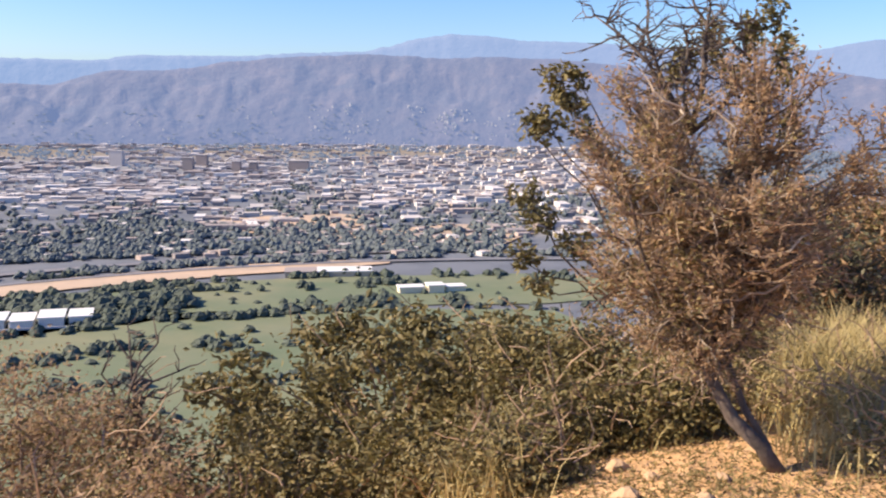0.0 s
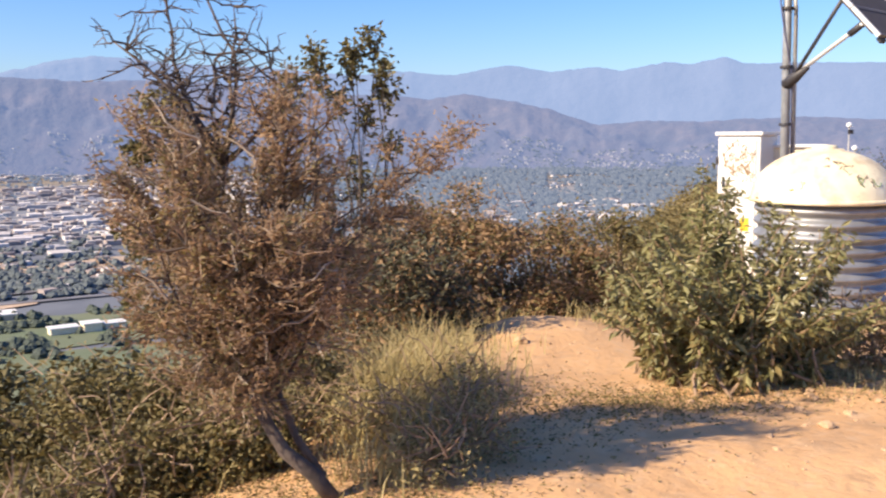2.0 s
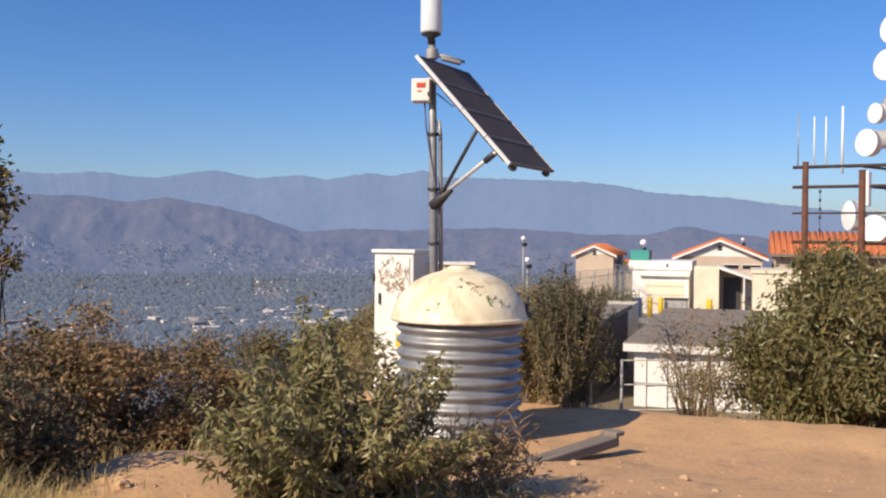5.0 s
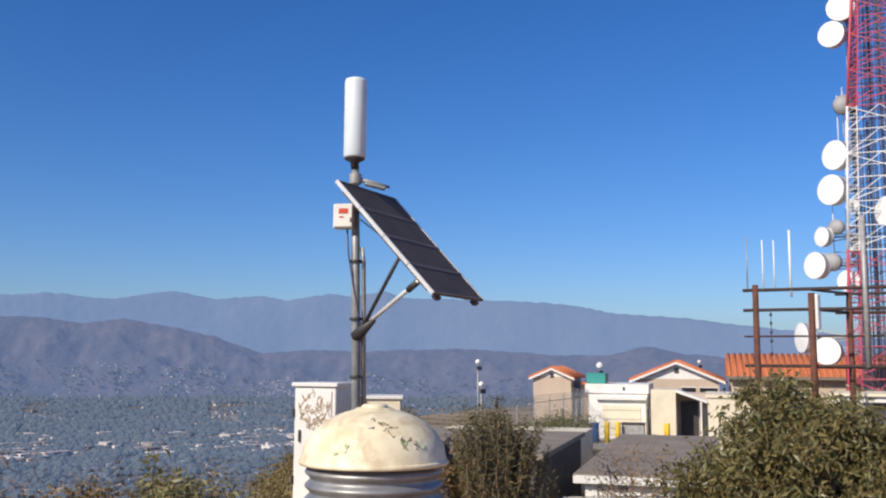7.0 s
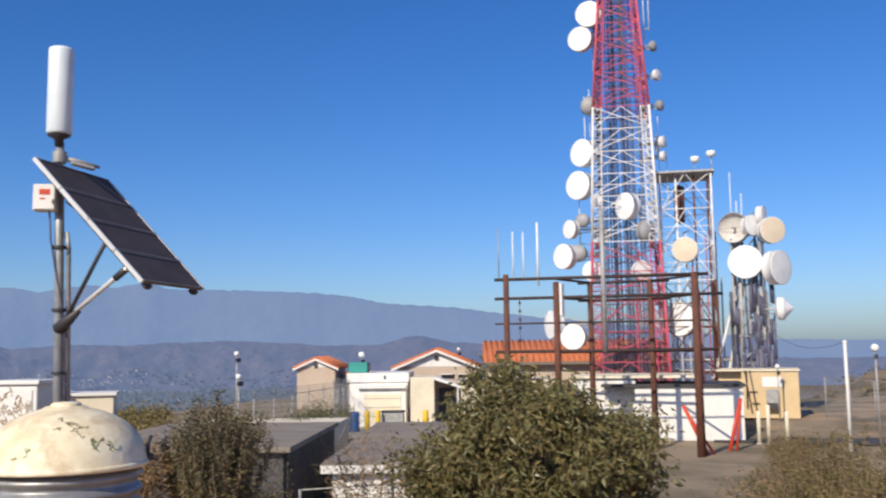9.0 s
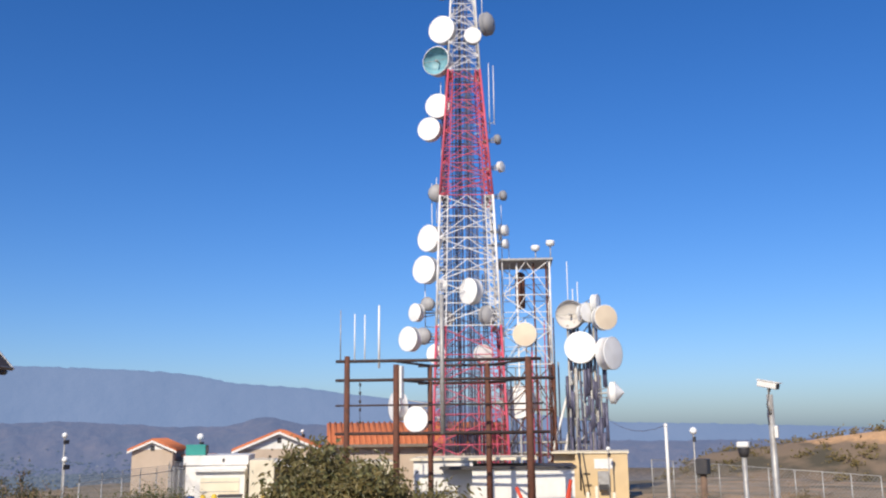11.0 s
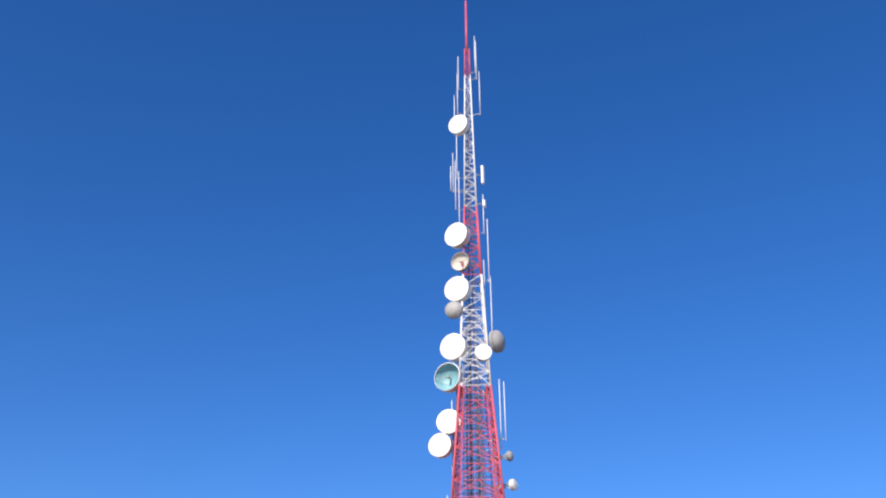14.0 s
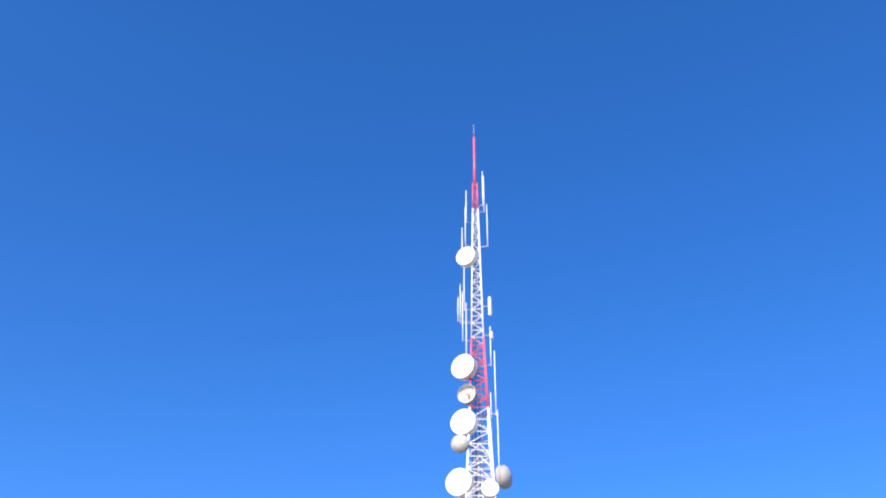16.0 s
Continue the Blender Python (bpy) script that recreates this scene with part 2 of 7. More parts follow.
def ground_material():
    m = bpy.data.materials.new("hill_and_valley_ground")
    m.use_nodes = True
    n, l = m.node_tree.nodes, m.node_tree.links
    b = n["Principled BSDF"]
    b.inputs["Roughness"].default_value = 0.95
    geo = n.new("ShaderNodeNewGeometry")

    def noise_of(scale, detail=6):
        z = n.new("ShaderNodeTexNoise")
        z.inputs["Scale"].default_value, z.inputs["Detail"].default_value = scale, detail
        l.new(geo.outputs["Position"], z.inputs["Vector"])
        return z.outputs["Fac"]

    def span(v, a, z, lo=0.0, hi=1.0):
        r = n.new("ShaderNodeMapRange")
        r.inputs["From Min"].default_value, r.inputs["From Max"].default_value = a, z
        r.inputs["To Min"].default_value, r.inputs["To Max"].default_value = lo, hi
        l.new(v, r.inputs["Value"])
        return r.outputs[0]

    def mixed(f, a, z):
        x = n.new("ShaderNodeMix")
        x.data_type = "RGBA"
        l.new(f, x.inputs[0])
        for sock, v in ((6, a), (7, z)):
            if isinstance(v, tuple):
                x.inputs[sock].default_value = (*v, 1)
            else:
                l.new(v, x.inputs[sock])
        return x.outputs[2]

    dirt = mixed(span(noise_of(0.9), 0.35, 0.65), (0.62, 0.37, 0.18), (0.51, 0.3, 0.148))
    dirt = mixed(span(noise_of(9, 8), 0.5, 0.75, 0, 0.55), dirt, (0.58, 0.40, 0.25))
    dirt = mixed(span(noise_of(3.1, 8), 0.56, 0.72, 0, 0.55), dirt, (0.27, 0.17, 0.10))
    scrub = mixed(span(noise_of(0.25, 8), 0.4, 0.62), (0.27, 0.21, 0.14), (0.13, 0.105, 0.06))
    # haze is put into the valley colours: bluish, then paler blue-grey far off
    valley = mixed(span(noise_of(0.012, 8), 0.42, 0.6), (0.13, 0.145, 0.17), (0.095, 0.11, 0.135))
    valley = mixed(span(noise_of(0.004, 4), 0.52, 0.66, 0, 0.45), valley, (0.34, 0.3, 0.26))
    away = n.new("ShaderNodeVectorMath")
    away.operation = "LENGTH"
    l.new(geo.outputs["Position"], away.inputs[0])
    hazed_floor = mixed(span(noise_of(0.02, 8), 0.42, 0.6), (0.25, 0.26, 0.28), (0.17, 0.185, 0.215))
    valley = mixed(span(away.outputs["Value"], 1900, 3000), valley, hazed_floor)
    sep = n.new("ShaderNodeSeparateXYZ")
    l.new(geo.outputs["Position"], sep.inputs[0])
    chaparral = mixed(span(noise_of(0.08, 8), 0.42, 0.58), (0.2, 0.145, 0.095), (0.075, 0.065, 0.042))
    scrub = mixed(span(sep.outputs["X"], 100, 150), scrub, chaparral)
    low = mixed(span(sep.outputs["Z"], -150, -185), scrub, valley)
    # the trodden plateau stays bare; the slopes below carry scrub
    wob = n.new("ShaderNodeMath")
    wob.operation = "MULTIPLY_ADD"
    wob.inputs[1].default_value = 3.0
    l.new(noise_of(0.35, 4), wob.inputs[0])
    l.new(sep.outputs["Z"], wob.inputs[2])
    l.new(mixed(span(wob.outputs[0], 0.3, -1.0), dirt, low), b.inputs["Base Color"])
    bp = n.new("ShaderNodeBump")
    bp.inputs["Strength"].default_value, bp.inputs["Distance"].default_value = 0.5, 0.025
    l.new(noise_of(16, 8), bp.inputs["Height"])
    l.new(bp.outputs[0], b.inputs["Normal"])
    return m


GROUND = ground_material()


# ---- mesh building ----
class Shape:
    def __init__(self):
        self.v, self.f, self.smooth = [], [], []

    def add(self, verts, faces, smooth=False):
        k = len(self.v)
        self.v += [tuple(p) for p in verts]
        self.f += [tuple(i + k for i in q) for q in faces]
        self.smooth += [smooth] * len(faces)
        return self

    def box(self, lo, hi, m=None, bevel=0.0):
        x0, y0, z0 = lo
        x1, y1, z1 = hi
        if bevel:
            bm = bmesh.new()
            bmesh.ops.create_cube(bm, size=1)
            for p in bm.verts:
                p.co = Vector(((x0 + x1) / 2 + p.co.x * (x1 - x0), (y0 + y1) / 2 + p.co.y * (y1 - y0), (z0 + z1) / 2 + p.co.z * (z1 - z0)))
            bmesh.ops.bevel(bm, geom=bm.edges[:], offset=bevel, segments=1, affect="EDGES")
            bm.verts.index_update()
            vs, fs = [p.co.copy() for p in bm.verts], [[p.index for p in q.verts] for q in bm.faces]
            bm.free()
        else:
            vs = [Vector(p) for p in ((x0, y0, z0), (x1, y0, z0), (x1, y1, z0), (x0, y1, z0), (x0, y0, z1), (x1, y0, z1), (x1, y1, z1), (x0, y1, z1))]
            fs = [(0, 3, 2, 1), (4, 5, 6, 7), (0, 1, 5, 4), (1, 2, 6, 5), (2, 3, 7, 6), (3, 0, 4, 7)]
        return self.add([m @ p for p in vs] if m else vs, fs)

    def tube(self, pts, radii, n=8, cap=True):
        pts = [Vector(p) for p in pts]
        if not hasattr(radii, "__len__"):
            radii = [radii] * len(pts)
        vs, fs = [], []
        for i, (p, r) in enumerate(zip(pts, radii)):
            d = (pts[min(i + 1, len(pts) - 1)] - pts[max(i - 1, 0)]).normalized()
            a = d.orthogonal().normalized()
            if abs(d.z) < 0.99:
                a = d.cross(Vector((0, 0, 1))).normalized()
            c = d.cross(a)
            vs += [p + r * (a * math.cos(6.28319 * j / n) + c * math.sin(6.28319 * j / n)) for j in range(n)]
        for i in range(len(pts) - 1):
            for j in range(n):
                k = (j + 1) % n
                fs.append((i * n + j, i * n + k, (i + 1) * n + k, (i + 1) * n + j))
        if cap:
            fs += [tuple(reversed(range(n))), tuple(range((len(pts) - 1) * n, len(pts) * n))]
        return self.add(vs, fs, n > 5)

    def lathe(self, prof, n=24, m=None, smooth=True):
        """prof: (radius, height) pairs, turned about z."""
        vs, fs = [], []
        for r, h in prof:
            for j in range(n):
                a = 6.28319 * j / n
                vs.append(Vector((r * math.cos(a), r * math.sin(a), h)))
        for i in range(len(prof) - 1):
            for j in range(n):
                k = (j + 1) % n
                fs.append((i * n + j, i * n + k, (i + 1) * n + k, (i + 1) * n + j))
        return self.add([m @ p for p in vs] if m else vs, fs, smooth)


def mesh_of(name, shape, material):
    me = bpy.data.meshes.new(name)
    me.from_pydata(shape.v, [], shape.f)
    me.polygons.foreach_set("use_smooth", shape.smooth)
    me.materials.append(material)
    me.update()
    return me


def part(name, shape, material, parent=None, label="", m=None):
    ob = new(name, mesh_of(name, shape, material))
    if m is not None:
        ob.matrix_world = m
    if parent is not None:
        ob.parent = parent
    if label:
        ob["label"] = label
    return ob


def thing(name, label, category, m=None, group="", kind=""):
    ob = new(name)
    ob.empty_display_size = 0.2
    if m is not None:
        ob.matrix_world = m
    return tagged(ob, label, category, group, kind)


def rnd(a, b):
    return random.uniform(a, b)


def lerp_table(table, x):
    """Piecewise smooth value at x from rows (x, value)."""
    if x <= table[0][0]:
        return table[0][1]
    for (a, p), (b, q) in zip(table, table[1:]):
        if x <= b:
            f = (x - a) / (b - a)
            f = f * f * (3 - 2 * f)
            return p + (q - p) * f
    return table[-1][1]


def lerp_lin(table, x):
    for (a, p), (b, q) in zip(table, table[1:]):
        if x <= b:
            return p + (q - p) * (x - a) / (b - a)
    return table[-1][1]


# ---- terrain ----
RIM = [(-30, -34), (-7, -2), (-1.8, 2.9), (-0.2, 4.2), (0.95, 5.9), (2.3, 8.3), (4.0, 10.0), (6.1, 11.8), (9.6, 14.2), (13, 16.5), (20, 26), (30, 42), (46, 66), (75, 80), (100, 62), (92, 20), (78, -8), (40, -45)]


def outside(x, y):
    """Distance outside the plateau's outline, 0 inside."""
    inside, best = False, 1e9
    for (ax, ay), (bx, by) in zip(RIM, RIM[1:] + RIM[:1]):
        ex, ey = bx - ax, by - ay
        k = max(0.0, min(1.0, ((x - ax) * ex + (y - ay) * ey) / (ex * ex + ey * ey)))
        best = min(best, math.hypot(x - ax - k * ex, y - ay - k * ey))
        if (ay > y) != (by > y) and x < ex * (y - ay) / (by - ay) + ax:
            inside = not inside
    return 0.0 if inside else best


def step(a, b, x):
    f = max(0.0, min(1.0, (x - a) / (b - a)))
    return f * f * (3 - 2 * f)


def ground_z(x, y):
    d = math.hypot(x - 0.5, y - 1)
    z = -0.058 * max(0.0, min(d, 7) - 3.2) - 0.105 * max(0.0, min(d, 11) - 7)
    # the yard below the crest, on the side of the buildings
    along = x * 0.84 + y * 0.54
    z += (-3.05 - z) * step(13.8, 21, along)
    z += 0.7 * step(50, 62, along) * step(30, 16, y)
    z += 0.22 * math.exp(-((x - 3.3) ** 2 + (y - 9.0) ** 2) / 0.9)
    o = outside(x, y)
    if o > 0:
        z -= 0.66 * (math.sqrt(o * o + 1.4) - 1.183)
    if d < 400:
        z += 0.05 * noise.noise((x * 0.7, y * 0.7, 1)) + 0.022 * noise.noise((x * 2.6, y * 2.6, 4)) + 0.007 * noise.noise((x * 9, y * 9, 2))
    if o > 6:
        z += min(9.0, 0.14 * o) * noise.noise((x * 0.02, y * 0.02, 7))
    # a scrubby ridge past the yard
    rd = abs((x - 290) + 0.12 * (y - 20))
    ridge = -4 - 0.30 * max(0.0, rd - 12) + 3.2 * noise.noise((x * 0.012, y * 0.012, 3)) + 5 * step(75, -10, y) - 0.55 * max(0.0, y - 60)
    floor_z = -200 + 55 * step(2300, 4100, d)
    return max(z, floor_z, ridge if x > 100 else -999)


def build_ground():
    azs = [-180 + 5 * i for i in range(29)] + [-38 + 0.42 * i for i in range(331)] + [102 + 6 * i for i in range(13)]
    rs, r = [0.0], 0.35
    while r < 4960:
        rs.append(r)
        r *= 1.028 if r < 60 else 1.045
        r += 0.03
    rs.append(4960)
    vs, fs, n = [(0.5, 1, ground_z(0.5, 1))], [], len(azs)
    for r in rs[1:]:
        for a in azs:
            x, y = 0.5 + r * math.sin(radians(a)), 1 + r * math.cos(radians(a))
            vs.append((x, y, ground_z(x, y)))
    for j in range(n):
        fs.append((0, 1 + (j + 1) % n, 1 + j))
    for i in range(len(rs) - 2):
        for j in range(n):
            k = (j + 1) % n
            fs.append((1 + i * n + j, 1 + i * n + k, 1 + (i + 1) * n + k, 1 + (i + 1) * n + j))
    s = Shape().add(vs, fs, True)
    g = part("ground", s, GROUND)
    tagged(g, "bare tan dirt hilltop falling away to a wide valley", "ground", kind="structure")


build_ground()

REAR = [(-180, 2.4), (-60, 2.6), (-26.8, 2.66), (-22, 2.66), (-19.7, 3.03), (-14, 3.1), (-10, 3.38), (-6.6, 3.5), (-5, 3.85), (-3.3, 4.33), (-1.3, 4.62), (0.9, 4.52), (3.2, 4.25),
        (6.9, 4.15), (14, 3.65), (16.3, 3.88), (19.4, 3.6), (23, 4.17), (25.6, 3.76), (28.3, 4.0), (29.7, 3.75), (32.3, 4.2), (33.6, 4.05), (35.7, 4.4), (36.9, 3.98),
        (40, 3.96), (42.7, 3.87), (45.1, 3.78), (47, 3.6), (50, 3.05), (53.5, 2.82), (57, 2.35), (60, 2.0), (73, 0.5), (95, -0.2), (180, 1.5)]
FRONT = [(-180, 1.2), (-60, 1.3), (-26.9, 1.29), (-24.3, 1.25), (-22.5, 1.85), (-21, 2.14), (-18.2, 2.2), (-16.9, 2.36), (-14.7, 2.83), (-12, 3.1), (-9.4, 3.3), (-6.3, 3.45), (-4, 3.3),
         (-1.2, 3.22), (2.2, 3.3), (5.6, 3.2), (10, 2.75), (13.8, 2.5), (15.8, 2.5), (18, 2.2), (20.3, 2.5), (23, 2.05), (25.3, 1.58), (26.9, 1.05), (28.4, 0.55), (31, 0.75),
         (33.7, 0.67), (40, 0.92), (45.5, 0.62), (49, 0.55), (51.7, 1.1), (54, 0.7), (57, 0.35), (73.6, -0.6), (180, 0.5)]


def mountain_z(a, r, table, r0, r1, r2, base, rough, seed, edge_k=0.2):
    """Height and gully depth of a range at a bearing and a distance."""
    f = (r - r0) / (r2 - r0)
    crest = 1.7 + r1 * math.tan(radians(0.4 * lerp_table(table, a) + 0.6 * lerp_lin(table, a)))
    k = (r - r0) / (r1 - r0) if r < r1 else 1 - (r - r1) / (r2 - r1) * 0.7
    gully = 0.8 * noise.noise((a * 0.4 + 1.5 * f, f * 3.0, seed)) + 0.45 * noise.noise((a * 1.1 - 3 * f, f * 5, seed + 5)) + 0.3 * noise.noise((a * 3.1 + 5 * f, f * 9, seed + 9))
    edge = 0.35 * noise.noise((a * 1.9, 0.0, seed + 2)) + 0.2 * noise.noise((a * 4.3, 0.0, seed + 3))
    z = base + (crest - base) * (k ** 0.85 if k > 0 else 0) + rough * (gully * 4 * k * (1 - k) + edge_k * edge * k)
    return z, gully


def build_mountain(name, table, r0, r1, r2, base, rough, material, label, seed, edge_k=0.2):
    azs = [-180 + 4 * i for i in range(36)] + [-36 + 0.22 * i for i in range(628)] + [102.5 + 5 * i for i in range(16)]
    n, rows, vs, fs = len(azs), 26, [], []
    for i in range(rows):
        f = i / (rows - 1)
        r = r0 + (r2 - r0) * f
        for a in azs:
            z, gully = mountain_z(a, r, table, r0, r1, r2, base, rough, seed, edge_k)
            ra = radians(a)
            rr = r + 30 * gully * (1 - f)
            vs.append((0.5 + rr * math.sin(ra), 1 + rr * math.cos(ra), z))
    for i in range(rows - 1):
        for j in range(n):
            q = (j + 1) % n
            fs.append((i * n + j, i * n + q, (i + 1) * n + q, (i + 1) * n + j))
    tagged(part(name, Shape().add(vs, fs, True), material), label, "mountains", kind="structure")


# both ranges glow blue in place of real haze
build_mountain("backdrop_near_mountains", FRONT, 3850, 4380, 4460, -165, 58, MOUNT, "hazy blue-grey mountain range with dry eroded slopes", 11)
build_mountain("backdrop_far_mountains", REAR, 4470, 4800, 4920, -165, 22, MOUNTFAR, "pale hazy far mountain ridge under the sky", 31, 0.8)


# ---- the valley ----
def polar(a, r, z=None):
    x, y = 0.5 + r * math.sin(radians(a)), 1 + r * math.cos(radians(a))
    return Vector((x, y, ground_z(x, y) if z is None else z))


def patch(name, a0, a1, r0, r1, lift, material, label, category, wob=0.08, slant=0.0):
    """A sheet of land between two bearings and two distances, with an uneven edge."""
    s, n, rows = Shape(), 40, 6
    vs, fs = [], []
    for i in range(rows):
        for j in range(n):
            f, g = j / (n - 1), i / (rows - 1)
            a = a0 + (a1 - a0) * f
            mid, half = (r0 + r1) / 2, (r1 - r0) / 2
            w = 1 + wob * 2 * noise.noise((a * 0.7, r0 * 0.01, i // 3))
            taper = min(1.0, 6 * f + 0.25, 6 * (1 - f) + 0.25)
            r = mid + (g * 2 - 1) * half * w * taper + slant * (f - 0.5)
            p = polar(a, r)
            vs.append((p.x, p.y, p.z + lift))
    for i in range(rows - 1):
        for j in range(n - 1):
            fs.append((i * n + j, i * n + j + 1, (i + 1) * n + j + 1, (i + 1) * n + j))
    return tagged(part(name, s.add(vs, fs), material), label, category, kind="structure")


patch("lawn", -40, 12, 430, 930, 1.2, LAWN, "green golf course lawn in the valley", "lawn", 0.03)
patch("lawn", -39, 12, 915, 1098, 1.2, LAWN, "green golf fairway behind a row of trees", "lawn", 0.1, 140)
patch("sand_lot", -38, -5, 1100, 1172, 2.0, SAND, "bare tan sand lot beside the freeway", "lot", 0.06, 160)
patch("sand_lot", -10, 4, 1380, 1600, 2.0, SAND, "dry bare ground near the railway", "lot", 0.2, 120)
patch("sand_lot", 9, 19, 1520, 1600, 2.0, SAND, "pale dry field in the valley", "lot", 0.2, 60)
patch("sand_lot", -16, -6, 1560, 1760, 2.0, SAND, "pale cleared yard among warehouses", "lot", 0.2, 60)
patch("road", -40, 14, 1187, 1200, 2.6, FARROAD, "grey freeway across the valley", "road", 0.0, 210)
patch("road", -40, 14, 1262, 1280, 2.6, FARROAD, "grey railway strip across the valley", "road", 0.0, 230)


def prism(s, p, w, d, h, ang):
    s.box((-w / 2, -d / 2, -6), (w / 2, d / 2, h), Matrix.Translation(p) @ Matrix.Rotation(ang, 4, "Z"))


def foothill(a, r):
    p = polar(a, r)
    p.z = max(p.z, mountain_z(a, max(r, 3850), FRONT, 3850, 4380, 4460, -165, 58, 11)[0])
    return p


def build_city():
    pale, tiled, high = Shape(), Shape(), Shape()
    for _ in range(14000):
        a = rnd(-38, 66)
        r = 1500 + 2500 * random.random() ** 0.8
        dens = (0.5 if a < 8 else 0.22) + noise.noise((a * 0.16, r * 0.0016, 2)) + 0.4 * noise.noise((a * 0.6, r * 0.005, 6)) + (0.4 if 2150 < r < 3300 else -0.05)
        small = a > 8 and not (2050 < r < 2700 and abs(noise.noise((a * 0.3, r * 0.006, 12))) < 0.32)
        if small:
            dens = 0.1 + 0.9 * noise.noise((a * 0.35, r * 0.004, 18))
        if random.random() > dens:
            continue
        p = polar(a, r)
        big = not small and random.random() < 0.22
        w, d = (rnd(24, 70), rnd(16, 36)) if big else (rnd(9, 24), rnd(8, 18))
        if small:
            w, d = w * 0.6, d * 0.6
        prism(high if small and random.random() < 0.75 else pale if random.random() < (0.25 if small else 0.62) else tiled, p, w, d, rnd(5, 11) if big else rnd(4, 8), radians(rnd(-8, 8) + random.choice((12, 102))))
    for _ in range(190):
        a, r = rnd(-38, 2), rnd(1290, 1600)
        prism(tiled if random.random() < 0.6 else pale, polar(a, r), rnd(10, 22), rnd(9, 16), rnd(4, 7), rnd(0, 3))
    # houses that climb the foot of the mountains
    for _ in range(2200):
        a, r = random.choice((random.gauss(-2, 4), rnd(-36, 62), rnd(12, 34), rnd(24, 36))), 3830 + 210 * random.random() ** 1.5
        if noise.noise((a * 0.5, r * 0.02, 4)) < -0.05:
            continue
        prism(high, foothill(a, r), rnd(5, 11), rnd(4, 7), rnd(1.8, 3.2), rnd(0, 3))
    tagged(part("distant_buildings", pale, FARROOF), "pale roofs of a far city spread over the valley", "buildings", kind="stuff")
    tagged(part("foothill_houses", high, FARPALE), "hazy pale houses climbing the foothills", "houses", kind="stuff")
    tagged(part("distant_houses", tiled, FARBROWN), "brown tiled roofs of far houses among trees", "houses", kind="stuff")


build_city()


def clump(s, p, r, h):
    """A far tree: an uneven faceted crown that tapers to the ground."""
    n, rows = 6, ((0.25, 0.0), (0.95, 0.3), (0.85, 0.62), (0.3, 0.95))
    vs = []
    for k, z in rows:
        for j in range(n):
            q = 6.28319 * j / n + z
            w = r * k * rnd(0.75, 1.2)
            vs.append((p.x + w * math.cos(q), p.y + w * math.sin(q), p.z + h * z * rnd(0.92, 1.08)))
    fs = [(i * n + j, i * n + (j + 1) % n, (i + 1) * n + (j + 1) % n, (i + 1) * n + j) for i in range(3) for j in range(n)]
    fs.append(tuple(range(3 * n, 4 * n)))
    s.add(vs, fs)


def build_far_trees():
    s, hazy, golf = Shape(), Shape(), Shape()

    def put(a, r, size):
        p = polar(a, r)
        # far and right-hand trees take the copy with haze glow in its material
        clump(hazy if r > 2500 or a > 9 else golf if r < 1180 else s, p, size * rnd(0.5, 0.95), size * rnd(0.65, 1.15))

    for _ in range(20000):
        a, r = rnd(-38, 66), 1310 + 2650 * random.random() ** 1.3
        dens = (0.26 if a < 8 else 1.0) - 0.9 * noise.noise((a * 0.16, r * 0.0016, 2)) + 0.6 * noise.noise((a * 0.9, r * 0.008, 8)) + (0.45 if r < 1650 and a < 2 else 0) - (0.3 if 2150 < r < 3300 and a < 8 else 0)
        if random.random() < dens:
            put(a, r, rnd(6, 12))
    # the wooded belt behind the freeway
    for _ in range(3600):
        a, r = rnd(-38, 9), 1300 + 620 * random.random() ** 1.25
        if noise.noise((a * 0.22, r * 0.004, 15)) + 0.5 * noise.noise((a * 0.9, r * 0.012, 16)) > -0.12 + (r - 1300) * 0.0007 + max(0.0, a + 12) * 0.02:
            put(a, r, rnd(6, 11))
    for _ in range(260):
        put(rnd(-27, -17), rnd(950, 1010), rnd(9, 15))
    # rows of trees between the fairways
    for base, slant, wid, count in ((935, 110, 14, 1000), (1050, 150, 9, 420), (905, 95, 6, 260), (800, 60, 8, 380), (690, 20, 6, 260), (1235, 220, 8, 700), (1215, 215, 4, 400), (1090, 150, 5, 500)):
        for _ in range(count):
            a = rnd(-40, 12)
            if noise.noise((a * 0.35, base * 0.07, 3)) + 0.5 * noise.noise((a * 1.3, base * 0.05, 9)) < -0.02:
                continue
            put(a, base + slant * ((a + 14) / 52) + 26 * noise.noise((a * 0.12, base * 0.03, 5)) + random.gauss(0, wid), rnd(5, 10))
    for _ in range(240):
        put(rnd(-38, 10), rnd(560, 1090), rnd(4, 8))
    # close woods between the houses of the northern suburbs, thinning up the foothills
    kept = random.getstate()
    for _ in range(11000):
        a, r = rnd(9, 50), 1750 + 2200 * random.random()
        if noise.noise((a * 0.4, r * 0.005, 21)) > (-0.25 if r > 2350 else -0.05):
            put(a, r, rnd(9, 16))
    for _ in range(3000):
        a, r = rnd(4, 50), 3800 + 260 * random.random() ** 1.6
        if noise.noise((a * 0.6, r * 0.012, 23)) > -0.1:
            clump(hazy, foothill(a, r), rnd(4, 8), rnd(4, 8))
    random.setstate(kept)
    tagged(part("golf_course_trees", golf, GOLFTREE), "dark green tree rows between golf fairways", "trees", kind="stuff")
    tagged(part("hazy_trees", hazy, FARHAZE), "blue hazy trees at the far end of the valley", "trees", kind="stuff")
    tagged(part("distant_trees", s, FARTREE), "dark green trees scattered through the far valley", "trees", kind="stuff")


build_far_trees()


